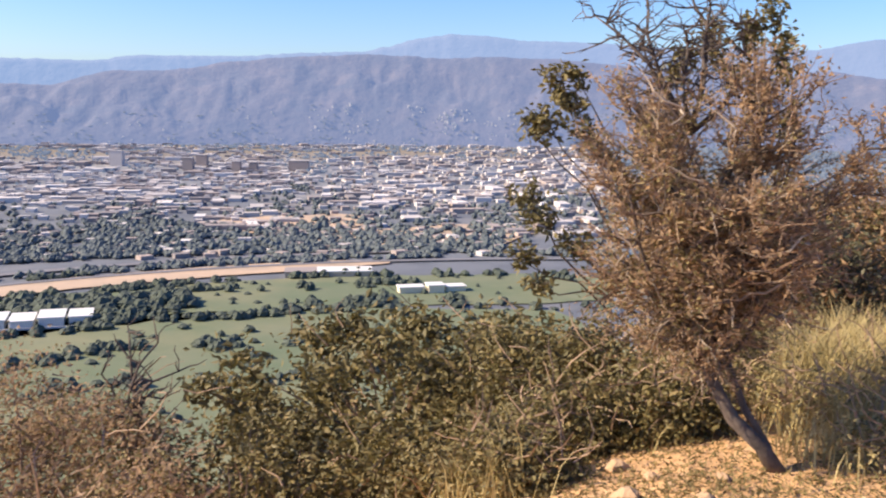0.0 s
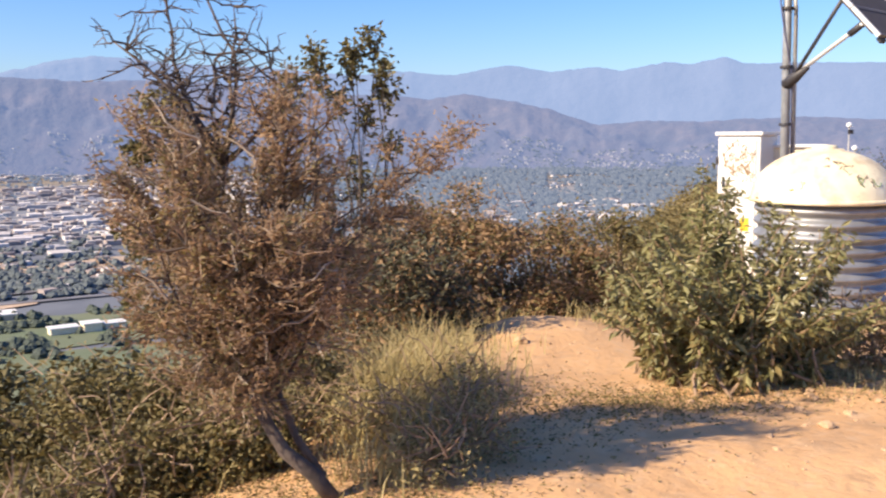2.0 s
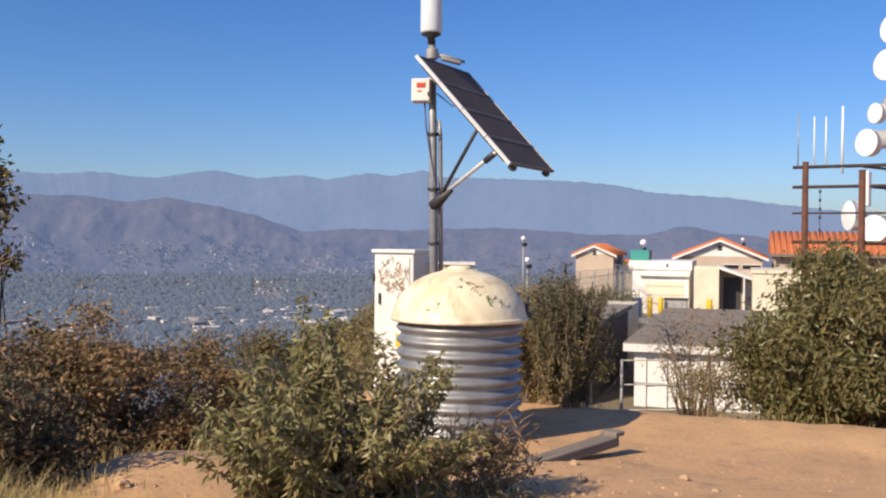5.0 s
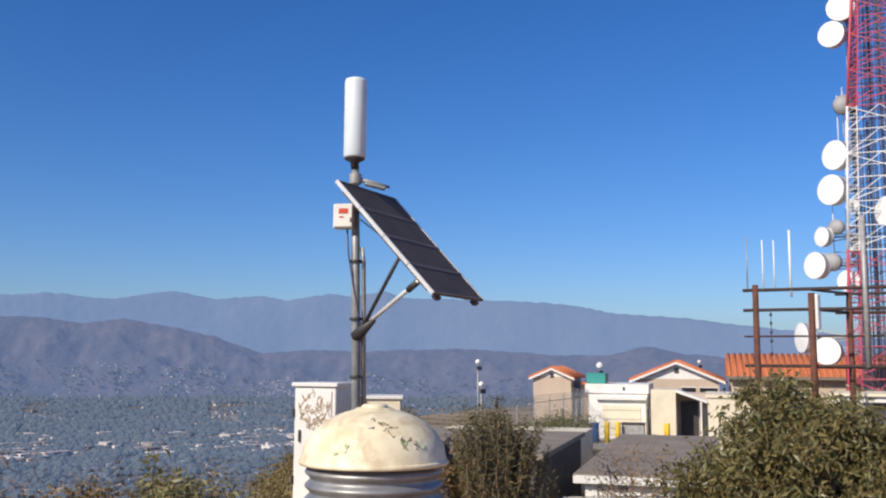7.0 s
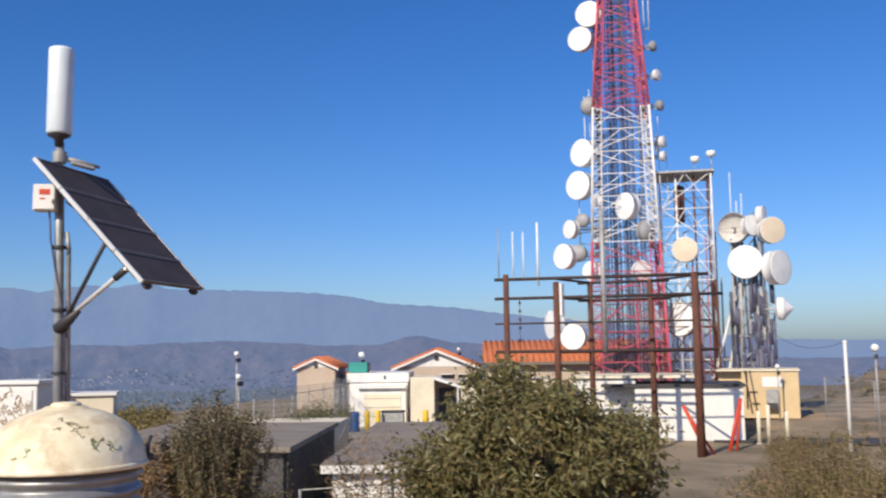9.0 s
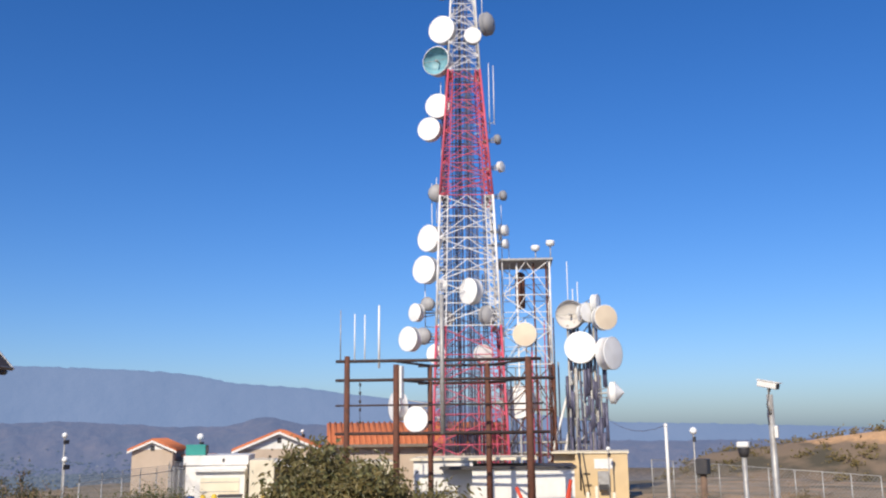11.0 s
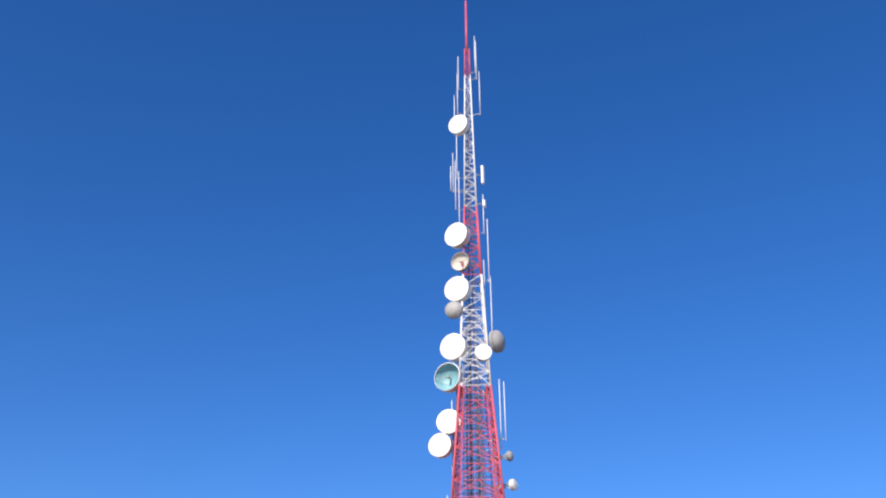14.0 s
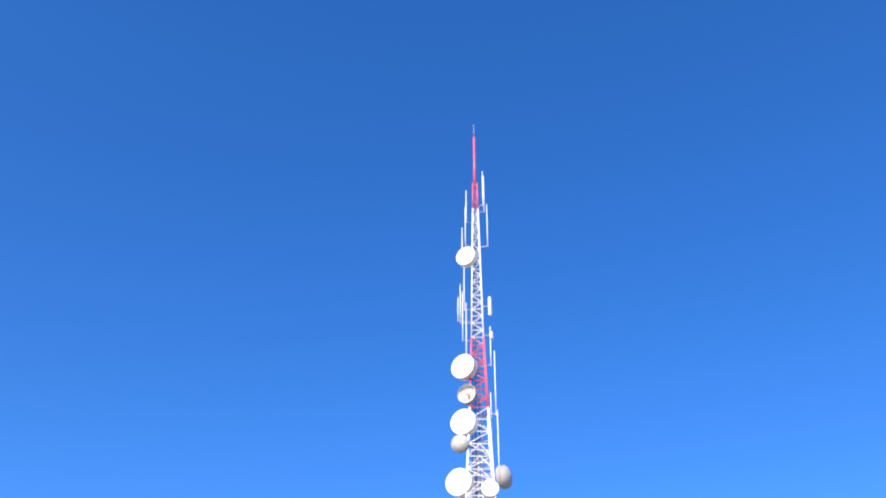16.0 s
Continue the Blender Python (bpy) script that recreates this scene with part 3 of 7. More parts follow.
def build_foothill_trees():
    s = Shape()
    for _ in range(4600):
        a, r = rnd(-36, 64), 3560 + 480 * random.random()
        if noise.noise((a * 0.5, r * 0.012, 21)) + 0.4 * noise.noise((a * 2, r * 0.03, 22)) + (3840 - r) * 0.002 > -0.15:
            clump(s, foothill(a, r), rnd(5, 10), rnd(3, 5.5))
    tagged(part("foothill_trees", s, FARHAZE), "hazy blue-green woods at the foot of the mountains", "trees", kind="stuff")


build_foothill_trees()

# a white flat building by the golf course and a clubhouse
wb = thing("flat_building", "long white flat-roofed building beside the golf course", "building", Matrix.Translation(polar(-25.5, 925)) @ Matrix.Rotation(radians(20), 4, "Z"))
for k, (x0, x1, y0, y1, h) in enumerate(((-48, -30, -18, 18, 9), (-26, -6, -22, 14, 8), (-2, 20, -18, 18, 9), (24, 44, -14, 20, 8))):
    part("wing", Shape().box((x0, y0, -4), (x1, y1, h), bevel=0.5), WHITE, wb)
    part("roof", Shape().box((x0 - 1, y0 - 1, h), (x1 + 1, y1 + 1, h + 1.2)), WHITE, wb)
part("wall", Shape().box((-60, -26, -4), (46, -25, 3)), WHITE, wb)
club = thing("clubhouse", "white clubhouse with low roofs among golf greens", "building", Matrix.Translation(polar(-2.5, 1020)) @ Matrix.Rotation(radians(15), 4, "Z"))
for x0, x1, y0, y1, h in ((-36, -8, -8, 8, 7), (-4, 14, -12, 6, 9), (18, 40, -6, 10, 6)):
    part("wing", Shape().box((x0, y0, -4), (x1, y1, h), bevel=0.4), CREAM, club)
    part("roof", Shape().box((x0 - 1, y0 - 1, h), (x1 + 1, y1 + 1, h + 1.5), bevel=0.4), WHITE, club)
# office towers over the city
for a, r, w, h, c in ((-17, 2900, 30, 38, FARBROWN), (-13.2, 2840, 24, 30, FARBROWN), (-14.2, 2820, 24, 34, FARBROWN), (-21, 3050, 40, 46, FARROOF), (-10.5, 2880, 60, 30, FARBROWN), (-16.2, 3010, 34, 36, FARBROWN)):
    t = thing("office_tower", "far office block rising over the city roofs", "building", Matrix.Translation(polar(a, r)), group="office blocks")
    part("wall", Shape().box((-w / 2, -12, -5), (w / 2, 12, h)), c, t)
    part("roof", Shape().box((-w / 2 - 1, -13, h), (w / 2 + 1, 13, h + 2)), FARROOF, t)
warehouse = thing("warehouse", "long pale warehouse with a white roof beside the freeway", "building", Matrix.Translation(polar(-8.8, 1128)) @ Matrix.Rotation(radians(9), 4, "Z"))
part("wall", Shape().box((-52, -16, -4), (52, 16, 7)), STUCCO, warehouse)
part("roof", Shape().box((-14, -17, 7), (53, 17, 8.2)), WHITE, warehouse)
part("roof", Shape().box((-53, -17, 7), (-14.2, 17, 8)), FARBROWN, warehouse)


# ---- the hilltop: tank, pole and cabinets ----
def up(x, y, dz=0.0):
    return Matrix.Translation((x, y, ground_z(x, y) + dz))


def build_tank():
    x, y = 7.33, 9.8
    base = ground_z(x, y) - 0.05
    t = thing("water_tank", "corrugated galvanised water tank with a graffitied cream dome", "water tank", Matrix.Translation((x, y, base)))
    top = 0.80 - base
    prof, n = [], 90
    for i in range(n + 1):
        h = top * i / n
        prof.append((0.735 + 0.03 * math.sin(h / 0.15 * 6.28319), h))
    part("body", Shape().lathe([(0.0, 0.0)] + prof, 64), GALV, t, "corrugated galvanised steel body")
    part("rim", Shape().lathe([(0.74, top - 0.02), (0.825, top - 0.01), (0.835, top + 0.02), (0.815, top + 0.045), (0.7, top + 0.05)], 64), DOME, t)
    dome = [(0.815, top + 0.045)]
    for i in range(1, 13):
        a = i / 12
        dome.append((0.80 * math.cos(a * 1.28), top + 0.05 + 0.55 * math.sin(a * 1.28)))
    dome += [(0.2, top + 0.60), (0.0, top + 0.605)]
    d = part("dome", Shape().lathe(dome, 56), DOME, t, "cream painted dome with rust and graffiti")
    # spray scribbles that lie on the dome
    for az, el, wid, hgt, m, count in ((-2.02, 0.60, 0.22, 0.12, SPRAY, 7), (-1.76, 0.48, 0.2, 0.13, SPRAY, 6), (-1.62, 0.28, 0.2, 0.06, SPRAYG, 3), (-2.5, 0.22, 0.2, 0.05, SPRAYG, 2)):
        for j in range(count):
            pts, a, e = [], az + rnd(-wid, wid) * 0.9, el + rnd(-hgt, hgt)
            for _ in range(8):
                a += rnd(-0.05, 0.06)
                e = max(0.1, e + rnd(-0.05, 0.05))
                pts.append((0.801 * math.cos(e * 1.28) * math.cos(a), 0.801 * math.cos(e * 1.28) * math.sin(a), top + 0.05 + 0.551 * math.sin(e * 1.28)))
            part("graffiti_stroke", Shape().tube(pts, 0.005 if m is SPRAY else 0.006, 4), m, d, "spray painted scribble")
    part("hatch", Shape().lathe([(0.14, top + 0.58), (0.15, top + 0.62), (0.12, top + 0.64), (0.0, top + 0.645)], 24), DOME, t)
    part("bracket", Shape().tube([(0.62, -0.52, top + 0.06), (0.64, -0.5, top + 0.2), (0.7, -0.46, top + 0.26)], 0.022, 8).box((0.58, -0.56, top + 0.02), (0.68, -0.46, top + 0.09), bevel=0.01), DARK, t, "dark hose bracket")


build_tank()


def build_pole():
    bx, by = 8.66, 12.08
    base = ground_z(bx, by) - 0.1
    foot, head = Vector((bx, by, base)), Vector((8.41, 11.90, 4.66))
    t = thing("antenna_pole", "weathered steel pole carrying a white antenna and solar panel", "pole", Matrix.Translation(foot))
    ax = head - foot

    def along(z):
        return ax * ((z - foot.z) / ax.z)

    part("pole", Shape().tube([(0, 0, 0), along(3.0), ax], [0.064, 0.06, 0.052], 14), POLESTEEL, t)
    side = Vector((0.10, -0.05, 0))
    part("conduit", Shape().tube([side, along(3.3) + side, along(3.5) + side * 0.8], 0.03, 10), STEEL, t, "thin grey conduit")
    for z in (1.7, 2.5, 3.3):
        part("band", Shape().lathe([(0.085, -0.02), (0.09, 0), (0.085, 0.02)], 16, Matrix.Translation(along(z))), DARK, t)
    m = Matrix.Translation(along(4.73) + Vector((-0.02, -0.01, 0)))
    part("antenna", Shape().lathe([(0, 0.02), (0.145, 0.02), (0.158, 0.05), (0.158, 1.12), (0.15, 1.155), (0.12, 1.17), (0, 1.175)], 32, m), COOLWHITE, t, "white cylindrical antenna")
    part("antenna_base", Shape().lathe([(0.0, -0.13), (0.05, -0.13), (0.06, -0.04), (0.14, 0.0), (0.14, 0.02)], 20, m), DARK, t)
    # a side lamp bracket under the antenna
    p = along(4.46)
    part("bracket", Shape().tube([p, p + Vector((0.2, -0.12, -0.04)), p + Vector((0.42, -0.24, -0.1))], [0.035, 0.03, 0.02], 8).lathe([(0.085, -0.07), (0.09, 0.07)], 14, Matrix.Translation(p)), STEEL, t)
    part("lamp_head", Shape().box((0.12, -0.05, -0.03), (0.42, 0.05, 0.02), Matrix.Translation(p + Vector((0.02, 0, -0.03))) @ Matrix.Rotation(radians(-30), 4, "Z") @ Matrix.Rotation(radians(12), 4, "Y"), bevel=0.015), STEEL, t)
    # junction box
    jb = Matrix.Translation(along(3.92) + Vector((-0.13, 0.06, 0))) @ Matrix.Rotation(radians(-45), 4, "Z")
    box = part("junction_box", Shape().box((-0.15, -0.11, -0.17), (0.13, 0.09, 0.17), jb, bevel=0.012), WHITE, t, "white steel junction box")
    part("door", Shape().box((-0.135, -0.124, -0.155), (0.115, -0.113, 0.155), jb, bevel=0.004), WHITE, box)
    part("warning_label", Shape().box((-0.07, -0.130, 0.03), (0.06, -0.126, 0.1), jb).box((-0.06, -0.130, -0.03), (0.0, -0.126, -0.01), jb), REDP, box, "faded red warning label")
    part("latch", Shape().box((0.09, -0.137, -0.09), (0.105, -0.124, -0.03), jb), DARK, box)
    q = along(3.75) + Vector((-0.12, 0.03, 0))
    part("cable", Shape().tube([q, along(3.4) + Vector((-0.12, 0.0, 0)), along(2.95) + Vector((-0.06, -0.03, 0)), along(2.4) + Vector((0.03, -0.08, 0)), along(1.2) + Vector((0.05, -0.08, 0))], 0.013, 6), CABLE, t)
    part("cable", Shape().tube([along(3.9) + Vector((0.08, 0, 0)), along(3.72) + Vector((0.3, -0.1, 0)), along(3.86) + Vector((0.5, -0.3, 0.05))], 0.01, 6), CABLE, t)
    # solar panel: four modules in one tilted rack
    tl, dn, ac = Vector((7.814, 11.451, 4.306)), Vector((0.827, -1.045, -1.516)), Vector((1.434, 0.641, 0.0))
    nrm = ac.cross(dn).normalized()
    if nrm.z < 0:
        nrm = -nrm
    rot = Matrix((ac.normalized(), dn.normalized(), nrm)).transposed().to_4x4()
    pm = Matrix.Translation(tl - foot) @ rot
    w, ln = ac.length, dn.length
    sp = part("solar_panel", Shape().box((0.03, 0.02, -0.035), (w - 0.03, ln - 0.02, -0.012), pm), DARK, t, "dark tilted solar panel of four modules")
    for x0 in (0.06, w - 0.2):
        part("rack_rail", Shape().box((x0, 0.15, -0.075), (x0 + 0.06, ln - 0.1, -0.037), pm), DARK, sp)
    for k in range(4):
        y0, y1 = ln * k / 4 + 0.006, ln * (k + 1) / 4 - 0.006
        for x0, x1 in ((0.0, 0.03), (w - 0.03, w)):
            part("side_rail", Shape().box((x0, y0, -0.04), (x1, y1, 0.012), pm), ALU, sp, "pale aluminium side rail")
        for ya, yb in ((y0, y0 + 0.02), (y1 - 0.02, y1)):
            part("cross_rail", Shape().box((0.03, ya, -0.04), (w - 0.03, yb, 0.010), pm), CELLRAIL, sp)
        part("cell_sheet", Shape().box((0.03, y0 + 0.02, -0.01), (w - 0.03, y1 - 0.02, 0.002), pm), SOLAR, sp, "dark brownish solar cells")
    for fx, fy, col, z, r in ((0.08, 0.66, DARK, 2.2, 0.026), (0.09, 0.86, ALU, 2.3, 0.03)):
        end = pm @ Vector((fx, ln * fy, -0.07))
        part("strut", Shape().tube([along(z), along(z) * 0.3 + end * 0.7 + (Vector((0, 0, 0))), end], r, 8), col, t)
    end = pm @ Vector((0.09, ln * 0.86, -0.07))
    s0 = along(2.26)
    part("clamp", Shape().tube([s0, s0.lerp(end, 0.1), s0.lerp(end, 0.3)], [0.085, 0.08, 0.035], 12), DARK, t, "black clamp sleeve")
    part("clamp", Shape().tube([s0.lerp(end, 0.84), s0.lerp(end, 0.98)], 0.045, 10), DARK, t)
    for fx in (0.15, w - 0.25):
        part("foot_bracket", Shape().box((fx, ln - 0.05, -0.11), (fx + 0.12, ln + 0.03, -0.04), pm, bevel=0.01), DARK, t)
    top_end = pm @ Vector((0.3, 0.2, -0.07))
    part("strut", Shape().tube([along(4.2), top_end], 0.03, 8), STEEL, t)


build_pole()


def build_cabinets():
    m = Matrix.Translation((8.72, 13.03, ground_z(8.72, 13.03) - 0.1)) @ Matrix.Rotation(radians(-58), 4, "Z")
    h = 1.60 - m.translation.z
    c = thing("equipment_cabinet", "white steel cabinet with graffiti beside the pole", "cabinet", m)
    part("body", Shape().box((-0.36, -0.3, 0), (0.30, 0.4, h - 0.06), bevel=0.012), WHITE, c)
    part("lid", Shape().box((-0.40, -0.34, h - 0.06), (0.34, 0.44, h), bevel=0.012), WHITE, c)
    door = part("door", Shape().box((-0.30, -0.318, 0.25), (0.24, -0.303, h - 0.12), bevel=0.004), WHITE, c)
    part("handle", Shape().box((-0.27, -0.35, h - 0.85), (-0.24, -0.318, h - 0.68), bevel=0.004), DARK, door)
    for k in range(44):
        x, z = rnd(-0.26, 0.2), h - rnd(0.25, 0.65)
        pts = []
        for _ in range(6):
            x, z = x + rnd(-0.05, 0.06), z + rnd(-0.08, 0.07)
            pts.append((max(-0.28, min(0.22, x)), -0.320, z))
        part("graffiti_stroke", Shape().tube(pts, 0.007, 4), SMUDGE, door, "brown spray painted scribble")
    for k, z in enumerate((h - 0.5, h - 1.45)):
        part("hinge", Shape().box((-0.385, -0.33, z), (-0.355, -0.27, z + 0.12), bevel=0.004), DARK, c)
    part("yellow_tag", Shape().box((0.02, -0.326, h - 1.5), (0.16, -0.319, h - 1.3)), YELLOW, c, "yellow sticker")
    m2 = Matrix.Translation((9.55, 12.95, ground_z(9.55, 12.95) - 0.1)) @ Matrix.Rotation(radians(-38), 4, "Z")
    h2 = 1.40 - m2.translation.z
    c2 = thing("equipment_cabinet", "low white cabinet with a flat pale lid behind the tank", "cabinet", m2)
    part("body", Shape().box((-0.42, -0.3, 0), (0.4, 0.35, h2 - 0.05), bevel=0.012), CREAM, c2)
    part("lid", Shape().box((-0.46, -0.34, h2 - 0.05), (0.44, 0.39, h2), bevel=0.01), WHITE, c2)


build_cabinets()

plank = thing("wooden_plank", "weathered grey plank lying on the dirt", "plank", Matrix.Translation((7.1, 7.72, ground_z(7.1, 7.72) + 0.05)) @ Matrix.Rotation(radians(8), 4, "Z") @ Matrix.Rotation(radians(-2.5), 4, "Y"))
part("board", Shape().box((-0.85, -0.1, -0.05), (0.8, 0.1, 0.06), bevel=0.012), WOODG, plank)
part("board_end", Shape().box((0.74, -0.1, 0.05), (0.9, 0.12, 0.1), bevel=0.01), WOODG, plank)

# ---- the yard: sheds, houses, fences ----
TURN = Matrix.Rotation(radians(-55), 4, "Z")


def site(x, y, z):
    return Matrix.Translation((x, y, z)) @ TURN


def build_sheds():
    # corrugated container with a felt roof, its walls coloured dark for shade
    a = thing("storage_shed", "low shed with grey felt roof and shade-darkened corrugated wall", "shed", site(20.3, 20.1, -3.4))
    part("wall", Shape().box((-6.0, 0.1, 0), (-0.1, 13.5, 2.6)), CREAM, a)
    cw = part("corrugated_wall", Shape().box((-0.1, 0.1, 0), (-0.05, 9.0, 2.55)), SHEDWALL, a, "ribbed steel wall coloured dark for its shade")
    for i in range(33):
        y = 0.1 + i * 0.27
        part("rib", Shape().box((-0.052, y, 0), (0.0, y + 0.14, 2.55)), SHEDWALL, cw)
    part("front_wall", Shape().box((-6.0, -0.05, 0), (-0.1, 0.1, 2.55)), SHEDWALL, a)
    part("roof", Shape().box((-6.3, -0.3, 2.6), (0.15, 9.0, 2.76), bevel=0.02), FLATROOF, a, "flat grey felt roof")
    # white container
    b = thing("storage_container", "white ribbed container under a grey flat roof", "shed", site(22.1, 18.3, -3.4))
    part("wall", Shape().box((-1.3, 0.05, 0), (2.2, 12.0, 2.1)), WHITE, b)
    fw = part("front_wall", Shape().box((-1.3, 0.0, 0), (2.2, 0.04, 2.05)), WHITE, b, "white ribbed steel front")
    for i in range(6):
        x = -1.3 + i * 0.6
        part("rib", Shape().box((x, -0.06, 0), (x + 0.34, 0.002, 2.05)), WHITE, fw)
    part("roof", Shape().box((-1.6, -0.3, 2.1), (2.5, 15.0, 2.25), bevel=0.02), FLATROOF, b, "flat grey felt roof")
    part("rail", Shape().box((-1.3, -0.09, 1.0), (2.2, -0.062, 1.06)), STEEL, b)
    part("fascia", Shape().box((-1.6, -0.33, 1.98), (2.5, -0.302, 2.2)), WHITE, b)


build_sheds()


def gable_house(name, label, m, w, d, hw, hp, over=0.45, wall_mat=STUCCO, windows=()):
    """A house with its gable to local -y; the ridge runs along y."""
    h = thing(name, label, "house", m)
    part("wall", Shape().box((-w / 2, 0, 0), (w / 2, d, hw)), wall_mat, h)
    g = Shape().add([(-w / 2, 0, hw), (w / 2, 0, hw), (0, 0, hp - 0.12), (-w / 2, 0.2, hw), (w / 2, 0.2, hw), (0, 0.2, hp - 0.12)], [(0, 1, 2), (5, 4, 3), (0, 3, 4, 1), (1, 4, 5, 2), (2, 5, 3, 0)])
    part("gable", g, WHITE, h, "white gable end")
    sl = (hp - hw) / (w / 2)
    for sgn in (-1, 1):
        x1, z1 = sgn * (w / 2 + over), hp - sl * (w / 2 + over)
        roof = part("roof", Shape().add([(0, -over, hp), (x1, -over, z1), (x1, d + over, z1), (0, d + over, hp), (0, -over, hp + 0.1), (x1, -over, z1 + 0.1), (x1, d + over, z1 + 0.1), (0, d + over, hp + 0.1)],
                                        [(0, 1, 2, 3), (7, 6, 5, 4), (0, 4, 5, 1), (1, 5, 6, 2), (2, 6, 7, 3), (3, 7, 4, 0)]), ROOF, h, "orange clay tile roof")
        n = int((d + 2 * over) / 0.45)
        for i in range(n):
            y = -over + 0.225 + i * (d + 2 * over) / n
            part("roof_tile", Shape().tube([(0, y, hp + 0.12), (x1, y, z1 + 0.12)], 0.11, 6), ROOF, roof)
        part("fascia", Shape().add([(0, -over - 0.04, hp - 0.16), (x1, -over - 0.04, z1 - 0.16), (x1, -over - 0.04, z1 + 0.02), (0, -over - 0.04, hp + 0.02),
                                    (0, -over, hp - 0.16), (x1, -over, z1 - 0.16), (x1, -over, z1 + 0.02), (0, -over, hp + 0.02)], [(0, 1, 2, 3), (7, 6, 5, 4), (0, 4, 5, 1), (3, 2, 6, 7)]), WHITE, roof, "white painted bargeboard")
    part("vent", Shape().box((-0.16, -0.05, hp - 0.85), (0.16, 0.02, hp - 0.45)), DARK, h)
    for x0, x1, z0, z1 in windows:
        win = part("window", Shape().box((x0, -0.03, z0), (x1, 0.03, z1)), GLASSD, h, "dark window")
        part("window_frame", Shape().box((x0 - 0.06, -0.06, z1), (x1 + 0.06, 0.04, z1 + 0.06)).box((x0 - 0.06, -0.06, z0 - 0.06), (x1 + 0.06, 0.04, z0)), WHITE, win)
    return h


def build_houses():
    gable_house("gabled_house", "pinkish stucco house with orange tile roof and white gable", site(61.1, 45.8, -3.2), 6.3, 10, 3.95, 5.25, windows=((0.35, 1.4, 2.1, 3.3), (1.7, 3.0, 2.1, 3.3)))
    gable_house("gabled_house", "small stucco house with an orange tile roof", site(62.1, 60.1, -3.4), 3.4, 7, 4.1, 4.85, 0.35)
    w = thing("house_wing", "low orange stucco wing beside the small house", "house", site(65.2, 58.6, -3.4))
    part("wall", Shape().box((-0.6, 0, 0), (1.6, 4, 3.4)), TAN, w)
    part("roof", Shape().box((-0.8, -0.2, 3.4), (1.8, 4.2, 3.6)), ROOF, w)
    # long roof seen along its length
    h = thing("long_house", "long stucco house under an orange tile roof", "house", site(62.7, 42.4, -3.2))
    part("wall", Shape().box((0.3, 0.2, 0), (14, 7.5, 4.2)), STUCCO, h)
    s = Shape().add([(0, -0.5, 4.2), (14.5, -0.5, 4.2), (14.5, 3.8, 5.9), (0, 3.8, 5.9), (14.5, 8.1, 4.2), (0, 8.1, 4.2)], [(0, 1, 2, 3), (3, 2, 4, 5), (0, 3, 5), (1, 4, 2), (0, 5, 4, 1)])
    r = part("roof", s, ROOF, h, "orange clay tile roof")
    for i in range(32):
        x = 0.22 + i * 0.45
        part("roof_tile", Shape().tube([(x, -0.5, 4.22), (x, 3.8, 5.93)], 0.11, 6), ROOF, r)
    part("fascia", Shape().box((0, -0.56, 4.0), (14.5, -0.5, 4.22)), WOODG, h)
    # white equipment buildings
    w1 = thing("equipment_building", "white flat-roofed equipment building with a roller door", "building", site(50.9, 43.0, -3.1))
    part("wall", Shape().box((-2.1, 0, 0), (1.9, 6, 3.35)), WHITE, w1)
    part("parapet", Shape().box((-2.25, -0.12, 3.0), (2.0, 6.1, 3.62)), WHITE, w1)
    part("annex", Shape().box((-1.35, -0.9, 0), (1.85, -0.02, 2.75)), WHITE, w1)
    door = part("roller_door", Shape().box((-1.0, -0.95, 0.3), (1.5, -0.91, 2.2)), CREAM, w1)
    part("slats", Shape().box((-1.0, -0.97, 1.9), (1.5, -0.952, 1.94)).box((-1.0, -0.97, 1.3), (1.5, -0.952, 1.34)).box((-1.0, -0.97, 0.7), (1.5, -0.952, 0.74)), STEEL, door)
    part("awning", Shape().box((-1.4, -1.2, 2.6), (1.9, -0.9, 2.75)), WHITE, w1)
    part("vent", Shape().box((0.3, -0.18, 3.2), (0.42, -0.13, 3.42)), DARK, w1)
    tl = thing("rooftop_unit", "teal painted rooftop unit on the white building", "air conditioner", site(50.6, 44.6, 0.52))
    part("casing", Shape().box((-0.75, 0, 0), (0.55, 1.2, 0.72), bevel=0.03), TEAL, tl)
    part("grille", Shape().box((0.56, 0.05, 0.1), (0.64, 1.0, 0.66)), DARK, tl)
    w2 = thing("equipment_building", "cream block building with a dark panel for its open doorway", "building", site(50.6, 38.4, -3.0))
    part("wall", Shape().box((-1.3, 0, 0), (0.25, 5, 3.25)), CREAM, w2)
    part("wall", Shape().box((0.25, 2.0, 0), (3.2, 5, 3.0)), STUCCO, w2)
    # flat dark panel painted for the unlit inside of the opening
    part("doorway", Shape().box((0.5, 1.94, 0), (1.6, 1.99, 2.5)), DARK, w2)
    part("awning", Shape().add([(0.25, 0, 3.3), (2.9, 0, 2.35), (2.9, 2.2, 2.35), (0.25, 2.2, 3.3), (0.25, 0, 3.1), (2.9, 0, 2.2), (2.9, 2.2, 2.2), (0.25, 2.2, 3.1)], [(0, 1, 2, 3), (7, 6, 5, 4), (0, 4, 5, 1), (1, 5, 6, 2)]), WHITE, w2, "sloping white awning")
    part("post", Shape().box((1.75, 0.05, 0), (1.85, 0.15, 2.6)), WHITE, w2)
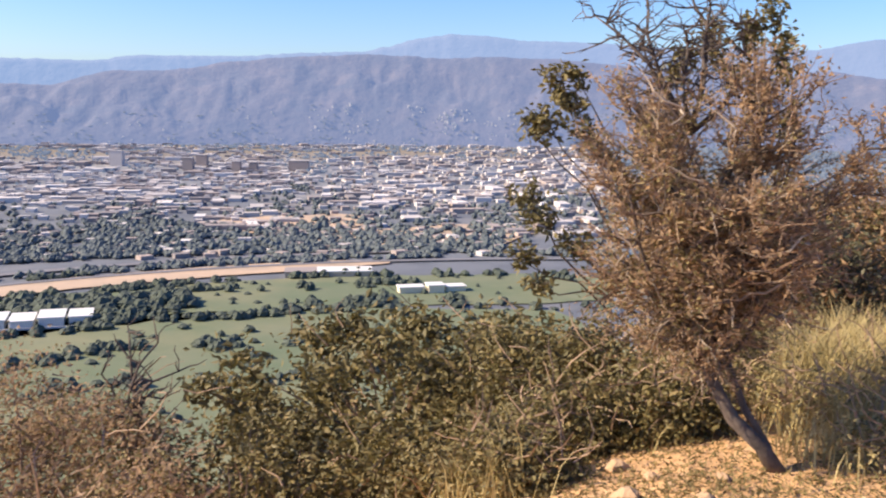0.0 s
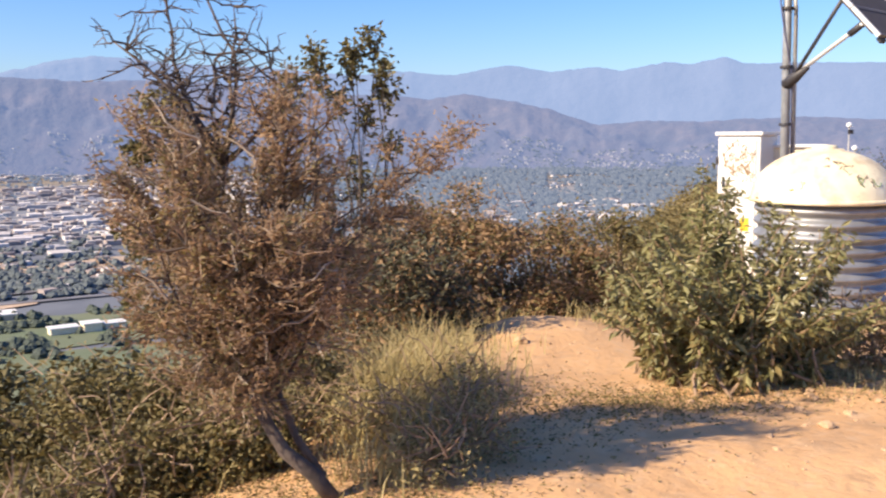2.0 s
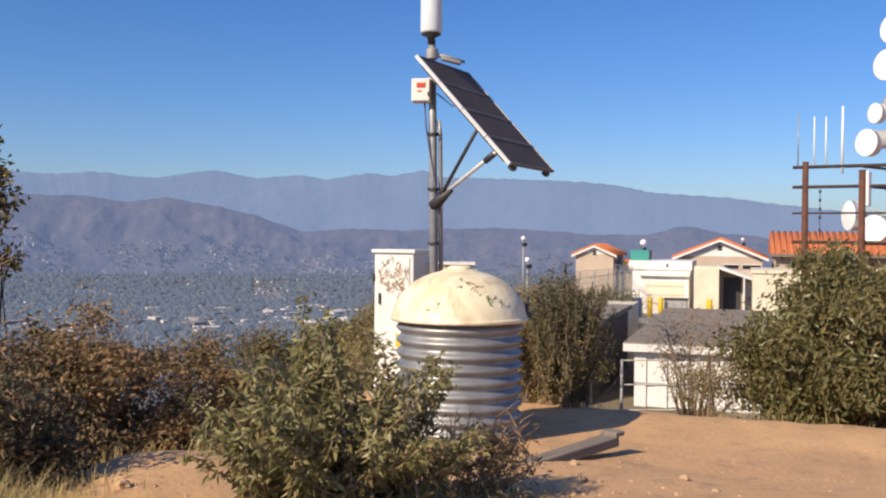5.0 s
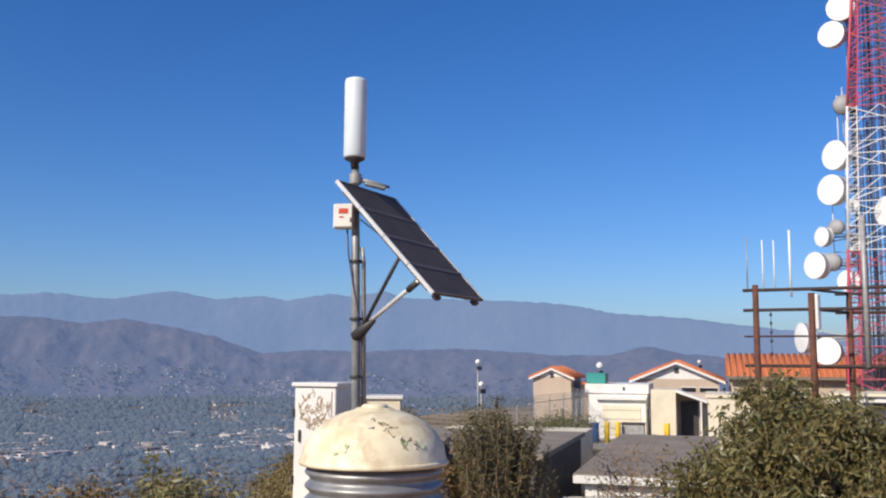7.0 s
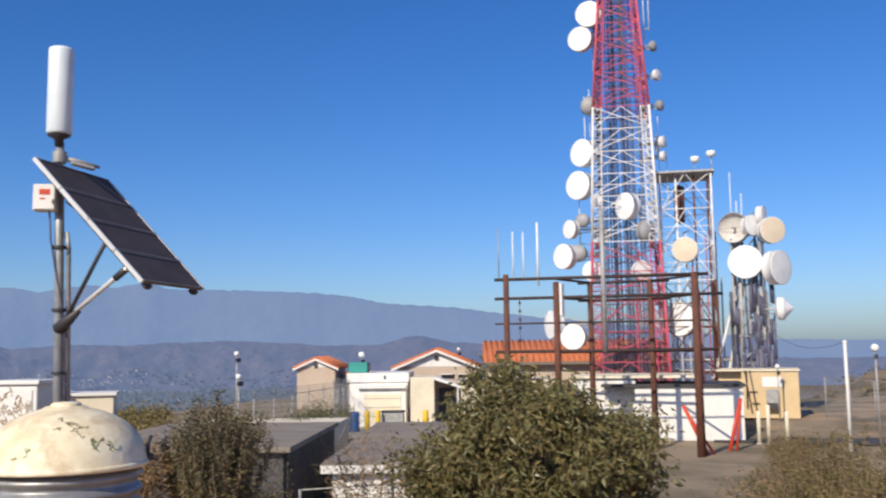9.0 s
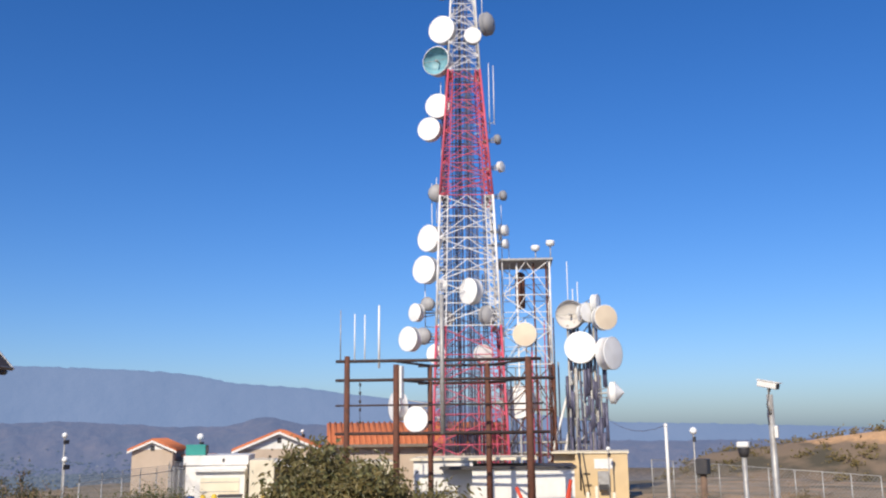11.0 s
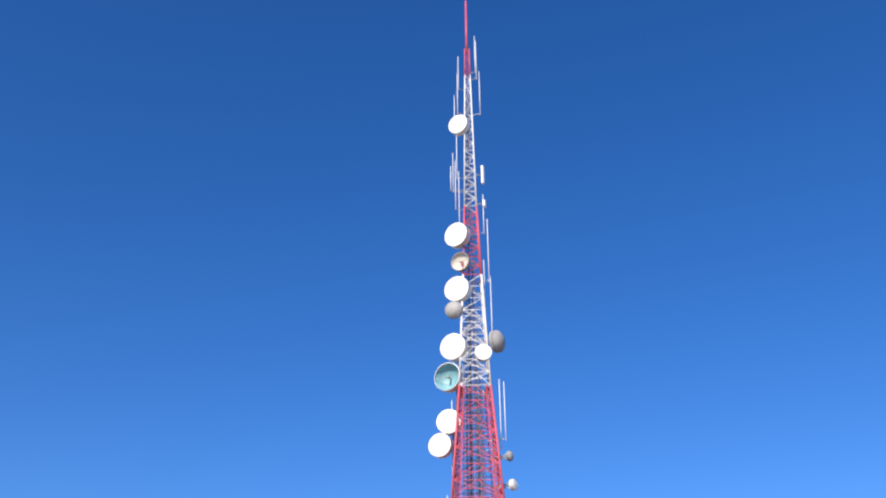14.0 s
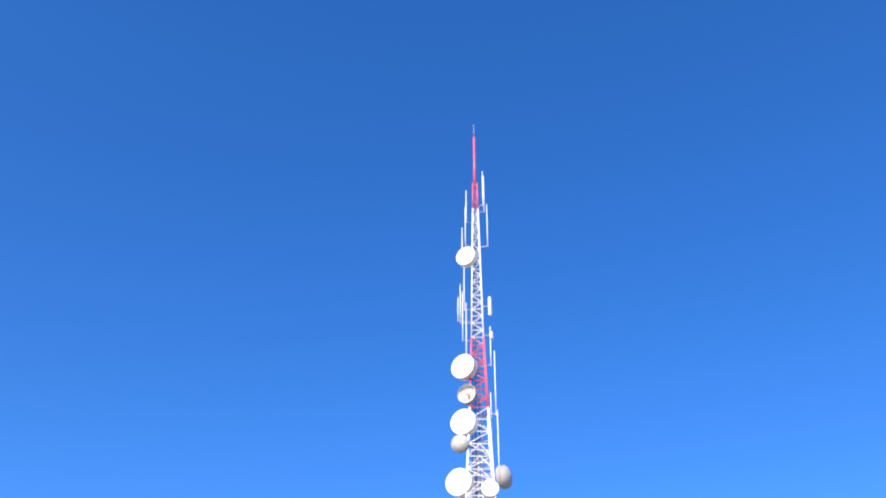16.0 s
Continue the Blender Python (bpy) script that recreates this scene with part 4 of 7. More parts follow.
    part("panel", Shape().add([(1.85, 0.05, 0), (2.9, 0.05, 0), (2.9, 0.05, 0.9), (1.85, 0.05, 2.5), (1.85, 0.12, 0), (2.9, 0.12, 0), (2.9, 0.12, 0.9), (1.85, 0.12, 2.5)], [(0, 1, 2, 3), (7, 6, 5, 4), (0, 3, 7, 4), (1, 5, 6, 2), (3, 2, 6, 7)]), DARK, w2)
    w3 = thing("equipment_building", "plain cream block building behind a green bush", "building", site(38.75, 27.4, -3.2))
    part("wall", Shape().box((0, 0, 0), (4.6, 5, 3.55), bevel=0.02), CREAM, w3)
    part("coping", Shape().box((-0.08, -0.08, 3.55), (4.68, 5.08, 3.7)), CREAM, w3)
    # buildings at the foot of the big tower
    w4 = thing("equipment_building", "white equipment building with a flat dark-edged roof", "building", site(51.0, 17.9, -3.1) @ Matrix.Rotation(radians(-12), 4, "Z"))
    part("wall", Shape().box((-5.6, 0, 0), (0, 5, 2.95)), WHITE, w4)
    part("roof", Shape().box((-7.4, -0.15, 2.95), (0.12, 5.2, 3.1)), DARK, w4)
    part("wall", Shape().box((-9.0, 1.2, 0), (-5.62, 6, 3.4)), WHITE, w4)
    part("roof", Shape().box((-9.2, 1.0, 3.4), (-2.0, 6.2, 3.55)), CREAM, w4)
    w5 = thing("equipment_building", "tan stucco equipment building with wall-mounted units", "building", site(60.3, 17.7, -2.4) @ Matrix.Rotation(radians(-18), 4, "Z"))
    part("wall", Shape().box((-3.3, 0, 0), (0, 5, 2.85)), TAN, w5)
    part("wall", Shape().box((-4.7, 0.6, 0), (-3.31, 5, 2.85)), TAN, w5)
    part("coping", Shape().box((-4.8, -0.1, 2.85), (0.1, 5.1, 2.95)), CREAM, w5)
    unit = part("wall_unit", Shape().box((-1.9, -0.5, 0.75), (-1.2, -0.02, 1.75), bevel=0.03), STEEL, w5, "grey wall-mounted cooling unit")
    part("grille", Shape().box((-1.85, -0.53, 0.6), (-1.25, -0.5, 0.95)), DARK, unit)
    part("sign", Shape().box((-2.1, -0.05, 1.9), (-0.95, -0.01, 2.5)), WHITE, w5)
    part("downpipe", Shape().tube([(-3.0, -0.08, 0.6), (-3.0, -0.08, 2.9)], 0.05, 8), DARK, w5)
    part("ladder", Shape().tube([(-2.75, -0.12, 0.3), (-3.1, -0.12, 2.9)], 0.04, 6).tube([(-2.45, -0.12, 0.3), (-2.8, -0.12, 2.9)], 0.04, 6).tube([(-2.75, -0.12, 0.9), (-2.3, -0.12, 0.9)], 0.03, 6).tube([(-2.85, -0.12, 1.6), (-2.4, -0.12, 1.6)], 0.03, 6), DARK, w5)
    pv = Shape().box((-2.0, -3.2, 0.0), (9, 3.0, 0.06))
    tagged(part("pavement", pv, ASPHALT, m=site(53.5, 18.2, -2.98) @ Matrix.Rotation(radians(-18), 4, "Z")), "dark asphalt apron before the tan building", "pavement", kind="structure")
    pv = Shape().box((-6, -4.5, 0.0), (9, 3.0, 0.06))
    tagged(part("pavement", pv, CONC, m=site(47.5, 40, -3.06)), "pale concrete yard before the white buildings", "pavement", kind="structure")
    pv = Shape().box((-2, -1.0, 0.0), (5, 1.9, 0.05))
    tagged(part("pavement", pv, ASPHALT, m=site(48.6, 36.8, -2.99)), "dark asphalt strip at the cream building", "pavement", kind="structure")


build_houses()


def bollard(x, y, h, r, m, label):
    z = ground_z(x, y)
    t = thing("bollard", label, "bollard", Matrix.Translation((x, y, z)), group="bollards in the yard")
    part("post", Shape().lathe([(0, 0), (r, 0), (r, h - r * 0.5), (r * 0.7, h - 0.02), (0, h)], 12), m, t)
    part("base", Shape().lathe([(r + 0.08, 0), (r + 0.08, 0.06), (r, 0.08)], 12), CONC, t)


for x, y, h, r, m, label in ((46.3, 40.1, 1.35, 0.16, YELLOW, "tall yellow steel bollard on concrete"), (46.75, 39.6, 1.35, 0.16, YELLOW, "tall yellow steel bollard on concrete"),
                             (49.1, 37.6, 1.3, 0.13, YELLOW, "yellow steel bollard by the cream building"), (50.2, 38.6, 1.2, 0.12, YELLOW, "yellow steel bollard by the cream building"),
                             (50.2, 16.9, 1.7, 0.1, CREAM, "cream steel post by the white building"), (50.5, 16.5, 2.0, 0.1, CREAM, "cream steel post by the white building"),
                             (51.6, 15.9, 1.6, 0.1, CREAM, "cream steel post by the asphalt"), (53.5, 21.0, 1.2, 0.08, YELLOW, "thin yellow post at the tan building")):
    bollard(x, y, h, r, m, label)

dr = thing("barrel", "blue plastic barrel beside the bollards", "barrel", up(46.0, 40.9))
part("drum", Shape().lathe([(0, 0), (0.3, 0), (0.32, 0.1), (0.3, 0.4), (0.32, 0.5), (0.3, 0.8), (0.32, 1.15), (0.28, 1.25), (0, 1.26)], 18), BLUE, dr)
dm = thing("dumpster", "grey steel waste bin in the concrete yard", "dumpster", site(48.0, 39.4, ground_z(48, 39.4)))
part("body", Shape().box((-0.7, -0.5, 0.1), (0.7, 0.5, 1.15), bevel=0.04), STEEL, dm)
part("lid", Shape().box((-0.74, -0.54, 1.15), (0.74, 0.54, 1.25), bevel=0.02), DARK, dm)

for x0, y0, x1, y1, h in ((46.7, 17.2, 47.4, 16.8, 2.5), (44.6, 17.5, 43.9, 18.3, 2.3)):
    z = ground_z(x0, y0)
    b = thing("brace_post", "bright red-orange slanting brace post", "post", Matrix.Translation((x0, y0, z)), group="red braces")
    part("leg", Shape().tube([(0, 0, 0), (x1 - x0, y1 - y0, h)], 0.09, 8), REDP, b)
    part("leg", Shape().tube([(0.25, -0.25, 0), (x1 - x0, y1 - y0, h * 0.96)], 0.06, 8), REDP, b)


def fence(label, p0, p1, n, h, barbed=True):
    f = thing("chain_link_fence", label, "fence", Matrix.Translation((p0[0], p0[1], ground_z(*p0))))
    a, b = Vector((0, 0, 0)), Vector((p1[0] - p0[0], p1[1] - p0[1], ground_z(*p1) - ground_z(*p0)))
    for i in range(n + 1):
        q = a.lerp(b, i / n)
        part("post", Shape().tube([q, q + Vector((0, 0, h))], 0.035, 8), STEEL, f)
        if barbed:
            part("arm", Shape().tube([q + Vector((0, 0, h)), q + Vector((-0.2, -0.25, h + 0.35))], 0.02, 6), STEEL, f)
    part("top_rail", Shape().tube([a + Vector((0, 0, h)), b + Vector((0, 0, h))], 0.022, 6), STEEL, f)
    net = Shape()
    k, ln = 0.22, (b - a).length
    count = int(ln / k)
    for i in range(-int(h / k), count + 1):
        for sgn in (1, -1):
            s0, s1 = i * k, i * k + h
            u0, u1 = max(s0, 0), min(s1, ln)
            if u1 <= u0:
                continue
            z0, z1 = u0 - s0, u1 - s0
            if sgn < 0:
                z0, z1 = h - z0, h - z1
            net.tube([a.lerp(b, u0 / ln) + Vector((0, 0, z0)), a.lerp(b, u1 / ln) + Vector((0, 0, z1))], 0.007, 3, False)
    part("wire_mesh", net, STEEL, f, "thin grey wire mesh")
    if barbed:
        for j in (0.12, 0.23, 0.34):
            o = Vector((-0.6 * j, -0.7 * j, h + j))
            part("barbed_wire", Shape().tube([a + o, b + o], 0.012, 4), STEEL, f)


fence("tall chain-link fence topped with barbed wire", (31.5, 34.0), (45.6, 41.0), 6, 2.9)
fence("tall chain-link fence topped with barbed wire", (45.6, 41.0), (50.0, 46.5), 3, 2.9)
fence("chain-link fence along the scrubby yard edge", (61.5, 16.5), (57.0, 3.0), 9, 2.4, False)
pf = thing("pipe_fence", "low grey pipe fence before the white container", "fence", Matrix.Translation((14.2, 13.4, -1.9)))
for k in range(4):
    q = Vector((1.5 * k, -0.95 * k, 0))
    part("post", Shape().tube([q + Vector((0, 0, ground_z(14.2 + q.x, 13.4 + q.y) + 1.9)), q + Vector((0, 0, 1.35))], 0.03, 8), STEEL, pf)
for z in (0.35, 0.85, 1.33):
    part("rail", Shape().tube([(0, 0, z), (4.5, -2.85, z)], 0.016, 6), STEEL, pf)


def globe_lamp(x, y, top, r, label):
    z = ground_z(x, y)
    t = thing("yard_lamp", label, "lamp", Matrix.Translation((x, y, z)), group="yard lamps")
    h = top - z
    part("pole", Shape().tube([(0, 0, 0), (0, 0, h)], 0.045, 8), STEEL, t)
    part("globe", Shape().lathe([(0, h - r), (r * 0.7, h - r * 0.7), (r, h), (r * 0.7, h + r * 0.7), (0, h + r)], 16), DISH, t, "white globe")
    part("bracket", Shape().box((-0.05, -0.05, h - r - 0.35), (0.3, 0.05, h - r - 0.1)), DARK, t)


for x, y, top, r in ((40.8, 46.0, 1.95, 0.17), (52.2, 45.8, 1.75, 0.25), (66.3, 47.4, 2.1, 0.15), (58.6, 18.4, 0.75, 0.15), (50.9, 11.3, 1.8, 0.2), (36.2, 40.5, 0.7, 0.16)):
    globe_lamp(x, y, top, r, "slim yard lamp with a white globe")


def camera_post(x, y, top, r, mt, head):
    z = ground_z(x, y)
    t = thing("security_camera_post", "post with a surveillance unit on its top", "post", Matrix.Translation((x, y, z)), group="camera posts")
    h = top - z
    part("post", Shape().tube([(0, 0, 0), (0, 0, h)], r, 10), mt, t)
    if head == "camera":
        m = Matrix.Translation((0, 0, h + 0.25)) @ Matrix.Rotation(radians(-25), 4, "Z")
        m = m @ Matrix.Rotation(radians(-82), 4, "Z") @ Matrix.Rotation(radians(12), 4, "Y") @ Matrix.Scale(0.85, 4)
        part("camera_housing", Shape().box((-0.34, -0.12, -0.1), (0.28, 0.12, 0.1), m, bevel=0.02), WHITE, t, "white surveillance housing")
        part("sun_shield", Shape().box((-0.36, -0.14, 0.1), (0.36, 0.14, 0.125), m), WHITE, t)
        part("lens_window", Shape().box((0.28, -0.1, -0.085), (0.3, 0.1, 0.085), m), DARK, t, "dark lens window")
        part("bracket", Shape().tube([(0, 0, h - 0.6), (-0.18, 0.02, h - 0.25), (0, 0, h + 0.15)], 0.05, 8), STEEL, t)
        part("cable", Shape().tube([(0.02, 0.05, h - 0.9), (-0.2, 0.05, h - 0.5), (-0.05, 0, h)], 0.02, 6), CABLE, t)
        part("junction_box", Shape().box((-0.16, -0.16, h - 1.1), (0.02, -0.08, h - 0.8)), WHITE, t)
    elif head == "dome":
        part("housing", Shape().box((-0.2, -0.2, h - 0.1), (0.2, 0.2, h + 0.1), bevel=0.04), WHITE, t)
        part("dome", Shape().lathe([(0, h - 0.45), (0.14, h - 0.4), (0.19, h - 0.25), (0.19, h - 0.1)], 16), DARK, t)
    elif head == "box":
        part("box", Shape().box((-0.22, -0.18, h - 0.45), (0.26, 0.18, h), bevel=0.02), DARK, t, "dark steel box")
    else:
        part("cap", Shape().lathe([(r * 1.3, h - 0.05), (r * 1.3, h + 0.05), (0, h + 0.1)], 10), mt, t)


camera_post(48.5, 12.1, 2.1, 0.075, WHITE, "cap")
camera_post(27.16, 3.79, 2.75, 0.085, STEEL, "camera")
camera_post(34.93, 5.95, 1.35, 0.09, STEEL, "dome")
camera_post(30.72, 6.42, 1.0, 0.1, POLEWOOD, "box")


def build_rack():
    """The rusty pipe gantry."""
    g = thing("steel_gantry", "rust-brown pipe gantry with hanging wires before the tower", "gantry", Matrix.Translation((40, 25.5, ground_z(40, 25.5))))
    o = Vector((40, 25.5, ground_z(40, 25.5)))
    posts = ((40.0, 25.5, 5.6, 0.16), (40.85, 23.2, 5.15, 0.17), (44.3, 23.2, 5.3, 0.15), (45.6, 20.5, 5.4, 0.16), (43.65, 17.4, 5.45, 0.2))
    for x, y, z, r in posts:
        b = Vector((x, y, ground_z(x, y) - 0.1))
        part("post", Shape().tube([b - o, Vector((x, y, z)) - o], [r, r * 0.85], 10), RUST, g)
    p0, p1 = Vector((39.75, 26.0, 0)), Vector((43.9, 16.8, 0))
    for z, r, e in ((5.35, 0.08, 0.0), (4.42, 0.075, 0.6), (3.2, 0.045, 0.0), (1.85, 0.075, 0.3)):
        part("beam", Shape().tube([p0 + Vector((0, 0, z)) - o, p1 + (p1 - p0).normalized() * e + Vector((0, 0, z)) - o], r, 8), BEAM, g)
    for z in (5.3, 4.4, 1.8):
        part("beam", Shape().tube([Vector((44.3, 23.9, z)) - o, Vector((45.9, 19.6, z)) - o], 0.07, 8), BEAM, g)
        part("beam", Shape().tube([Vector((40.85, 23.2, z)) - o, Vector((44.3, 23.2, z)) - o], 0.06, 8), BEAM, g)
        part("beam", Shape().tube([Vector((45.6, 20.5, z)) - o, Vector((43.65, 17.4, z)) - o], 0.06, 8), BEAM, g)
    w = p0.lerp(p1, 0.12)
    s = Shape().tube([w + Vector((0, 0, 4.4)) - o, w + Vector((0, 0, 2.0)) - o], 0.015, 6)
    for z in (4.2, 3.8, 3.4, 3.0, 2.4):
        s.lathe([(0, -0.1), (0.06, -0.05), (0.06, 0.05), (0, 0.1)], 8, Matrix.Translation(w + Vector((0, 0, z)) - o))
    part("hanging_insulators", s, DARK, g, "dark string of hanging insulators")
    for f, z0, z1, r, mm in ((0.0, 5.3, 7.9, 0.03, STEEL), (0.07, 5.3, 7.7, 0.035, DISH), (0.12, 5.3, 7.65, 0.035, DISH), (0.19, 5.0, 8.1, 0.06, DISH)):
        q = p0.lerp(p1, f + 0.022)
        part("whip_antenna", Shape().tube([q + Vector((0, 0, z0)) - o, q + Vector((0, 0, z1)) - o], [r, r * 0.8], 8), mm, g, "thin white whip antenna")
    q = p0.lerp(p1, 0.52)
    part("mast", Shape().tube([q + Vector((0, 0, 1.8)) - o, q + Vector((0, 0, 8.6)) - o], 0.12, 10), STEEL, g, "grey pipe mast")
    q = p0.lerp(p1, 0.32)
    part("panel_antenna", Shape().box((-0.16, -0.1, 3.5), (0.16, 0.1, 5.1), Matrix.Translation((q.x - o.x, q.y - o.y, -o.z)), bevel=0.04), DISH, g, "white panel antenna")


build_rack()

# ---- the towers ----
TX, TY = 61.65, 29.5
TZ = ground_z(TX, TY)
CAMDIR = Vector((-0.905, -0.425, 0))
LEFTDIR = Vector((-0.425, 0.905, 0))


def half_width(z):
    return lerp_lin(((-3.2, 2.75), (9.2, 2.26), (18.5, 1.93), (28.4, 1.2), (38, 0.76), (45, 0.52), (60, 0.25), (64, 0.2)), z)


def lattice(parent, z0, z1, wid, bays, leg_r, brace_r, material, o, label="", turn=28.0):
    """One painted section of a square lattice tower: legs, and the braces of each bay."""
    def corner(k, z):
        a = radians(turn + 45 + 90 * k)
        h = wid(z) * 1.414
        return o + Vector((h * math.cos(a), h * math.sin(a), z))

    def chord(k, z, side):
        """A point on the lattice leg's second chord, set in along the face."""
        return corner(k, z).lerp(corner((k + side) % 4, z), 0.15)

    for k in range(4):
        leg = part("leg", Shape().tube([corner(k, z0), corner(k, (z0 + z1) / 2), corner(k, z1)], leg_r, 8), material, parent, label)
        if wid((z0 + z1) / 2) > 1.2 and leg_r > 0.07:
            for side in (1, -1):
                part("chord", Shape().tube([chord(k, z0, side), chord(k, z1, side)], leg_r * 0.45, 5), material, leg)
                lace, n = Shape(), bays * 3
                for i in range(n):
                    a, b = z0 + (z1 - z0) * i / n, z0 + (z1 - z0) * (i + 1) / n
                    lace.tube([corner(k, a), chord(k, b, side)], brace_r * 0.55, 4, False)
                    lace.tube([chord(k, b, side), corner(k, b)], brace_r * 0.55, 4, False)
                tagged(part("lacing", lace, material, leg), kind="stuff")
    for i in range(bays):
        a, b = z0 + (z1 - z0) * i / bays, z0 + (z1 - z0) * (i + 1) / bays
        bars = []
        for k in range(4):
            j = (k + 1) % 4
            bars.append((corner(k, a), corner(j, a), brace_r))
            m = (corner(k, b) + corner(j, b)) / 2
            bars.append((corner(k, a), corner(j, b), brace_r) if i % 2 == 0 else (corner(j, a), corner(k, b), brace_r))
            if wid(a) > 0.9:
                bars += [(corner(k, a), m, brace_r * 0.8), (corner(j, a), m, brace_r * 0.8), (corner(k, (a + b) / 2), corner(j, (a + b) / 2), brace_r * 0.7)]
        if wid(a) > 1.4:
            for p, q, r in bars:
                part("brace", Shape().tube([p, q], r, 5), material, parent)
        else:
            s = Shape()
            for p, q, r in bars:
                s.tube([p, q], r, 5)
            tagged(part("bracing", s, material, parent), kind="stuff")


def build_tower():
    t = thing("lattice_tower", "tall tapering red and white lattice radio tower", "tower", Matrix.Translation((TX, TY, 0)))
    o = Vector((0, 0, 0))
    for z0, z1, bays, m, lab in ((TZ, 9.2, 6, TRED, "red painted steel"), (9.2, 18.7, 6, TWHITE, "white painted steel"), (18.7, 28.6, 8, TRED, "red painted steel"), (28.6, 38.4, 9, TWHITE, "white painted steel"),
                             (38.4, 45.2, 8, TRED, "red painted steel"), (45.2, 60.0, 20, TWHITE, "white painted steel"), (60.0, 63.3, 6, TRED, "red painted steel")):
        big = z0 < 28
        lattice(t, z0, z1, half_width, bays, 0.085 if big else (0.075 if z0 < 45 else 0.05), 0.036 if big else (0.032 if z0 < 45 else 0.024), m, o, lab)
    part("top_mast", Shape().tube([(0, 0, 63), (0, 0, 66), (0, 0, 69.8)], [0.13, 0.11, 0.09], 8), TRED, t, "red top mast")
    part("lightning_rod", Shape().tube([(0, 0, 69.8), (0, 0, 71.6)], 0.025, 6), STEEL, t)
    # waveguide runs and the climbing ladder up the middle
    for u, v, top, r in ((-0.6, 0.3, 30, 0.04), (-0.48, 0.3, 44, 0.04), (-0.24, 0.35, 36, 0.04), (0.12, 0.3, 40, 0.04), (0.28, 0.3, 28, 0.045), (0.42, 0.35, 44, 0.045), (-0.7, 0.2, 18, 0.05), (0.75, 0.2, 20, 0.045),
                         (0.0, 0.35, 58, 0.035), (-0.34, -0.3, 34, 0.03), (0.2, -0.2, 32, 0.03), (0.5, -0.2, 30, 0.03), (0.62, 0.2, 30, 0.03), (-1.5, 0.9, 31, 0.05), (-1.38, 0.9, 36, 0.045), (-1.25, 0.8, 29, 0.04),
                         (-1.62, 0.7, 25, 0.05), (1.3, 0.9, 30, 0.035), (1.42, 0.9, 21, 0.04), (-0.9, 0.9, 34, 0.04), (0.86, 0.9, 18, 0.04), (1.15, 0.8, 13, 0.05), (-1.1, 0.9, 17, 0.05)):
        pts = []
        for j in range(7):
            z = TZ + (top - TZ) * j / 6
            k = half_width(z) / 1.72
            q = LEFTDIR * (-u * min(1.0, k * 1.25)) + CAMDIR * v * k
            pts.append((q.x, q.y, z))
        part("waveguide", Shape().tube(pts, r, 6), CABLE, t, "dark waveguide cable")
    s = Shape()
    for sgn in (-0.2, 0.2):
        q0, q1 = LEFTDIR * (0.85 + sgn), LEFTDIR * (0.12 + sgn * 0.5)
        s.tube([(q0.x, q0.y, TZ), (q1.x, q1.y, 58)], 0.035, 5)
    for i in range(150):
        f = i / 150
        z = TZ + (58 - TZ) * f
        c = LEFTDIR * (0.85 + (0.12 - 0.85) * f)
        h = LEFTDIR * (0.2 - 0.1 * f)
        s.tube([(c.x - h.x, c.y - h.y, z), (c.x + h.x, c.y + h.y, z)], 0.018, 4)
    part("ladder", s, DARK, t, "dark climbing ladder")
    for z in (5.5, 9.2, 18.7, 28.5):
        h = half_width(z) * 0.9
        a = radians(28)
        part("platform_ring", Shape().box((-h, -h, z - 0.05), (h, -h + 0.3, z + 0.03), Matrix.Rotation(a, 4, "Z")).box((-h, h - 0.3, z - 0.05), (h, h, z + 0.03), Matrix.Rotation(a, 4, "Z")), STEEL, t)


build_tower()


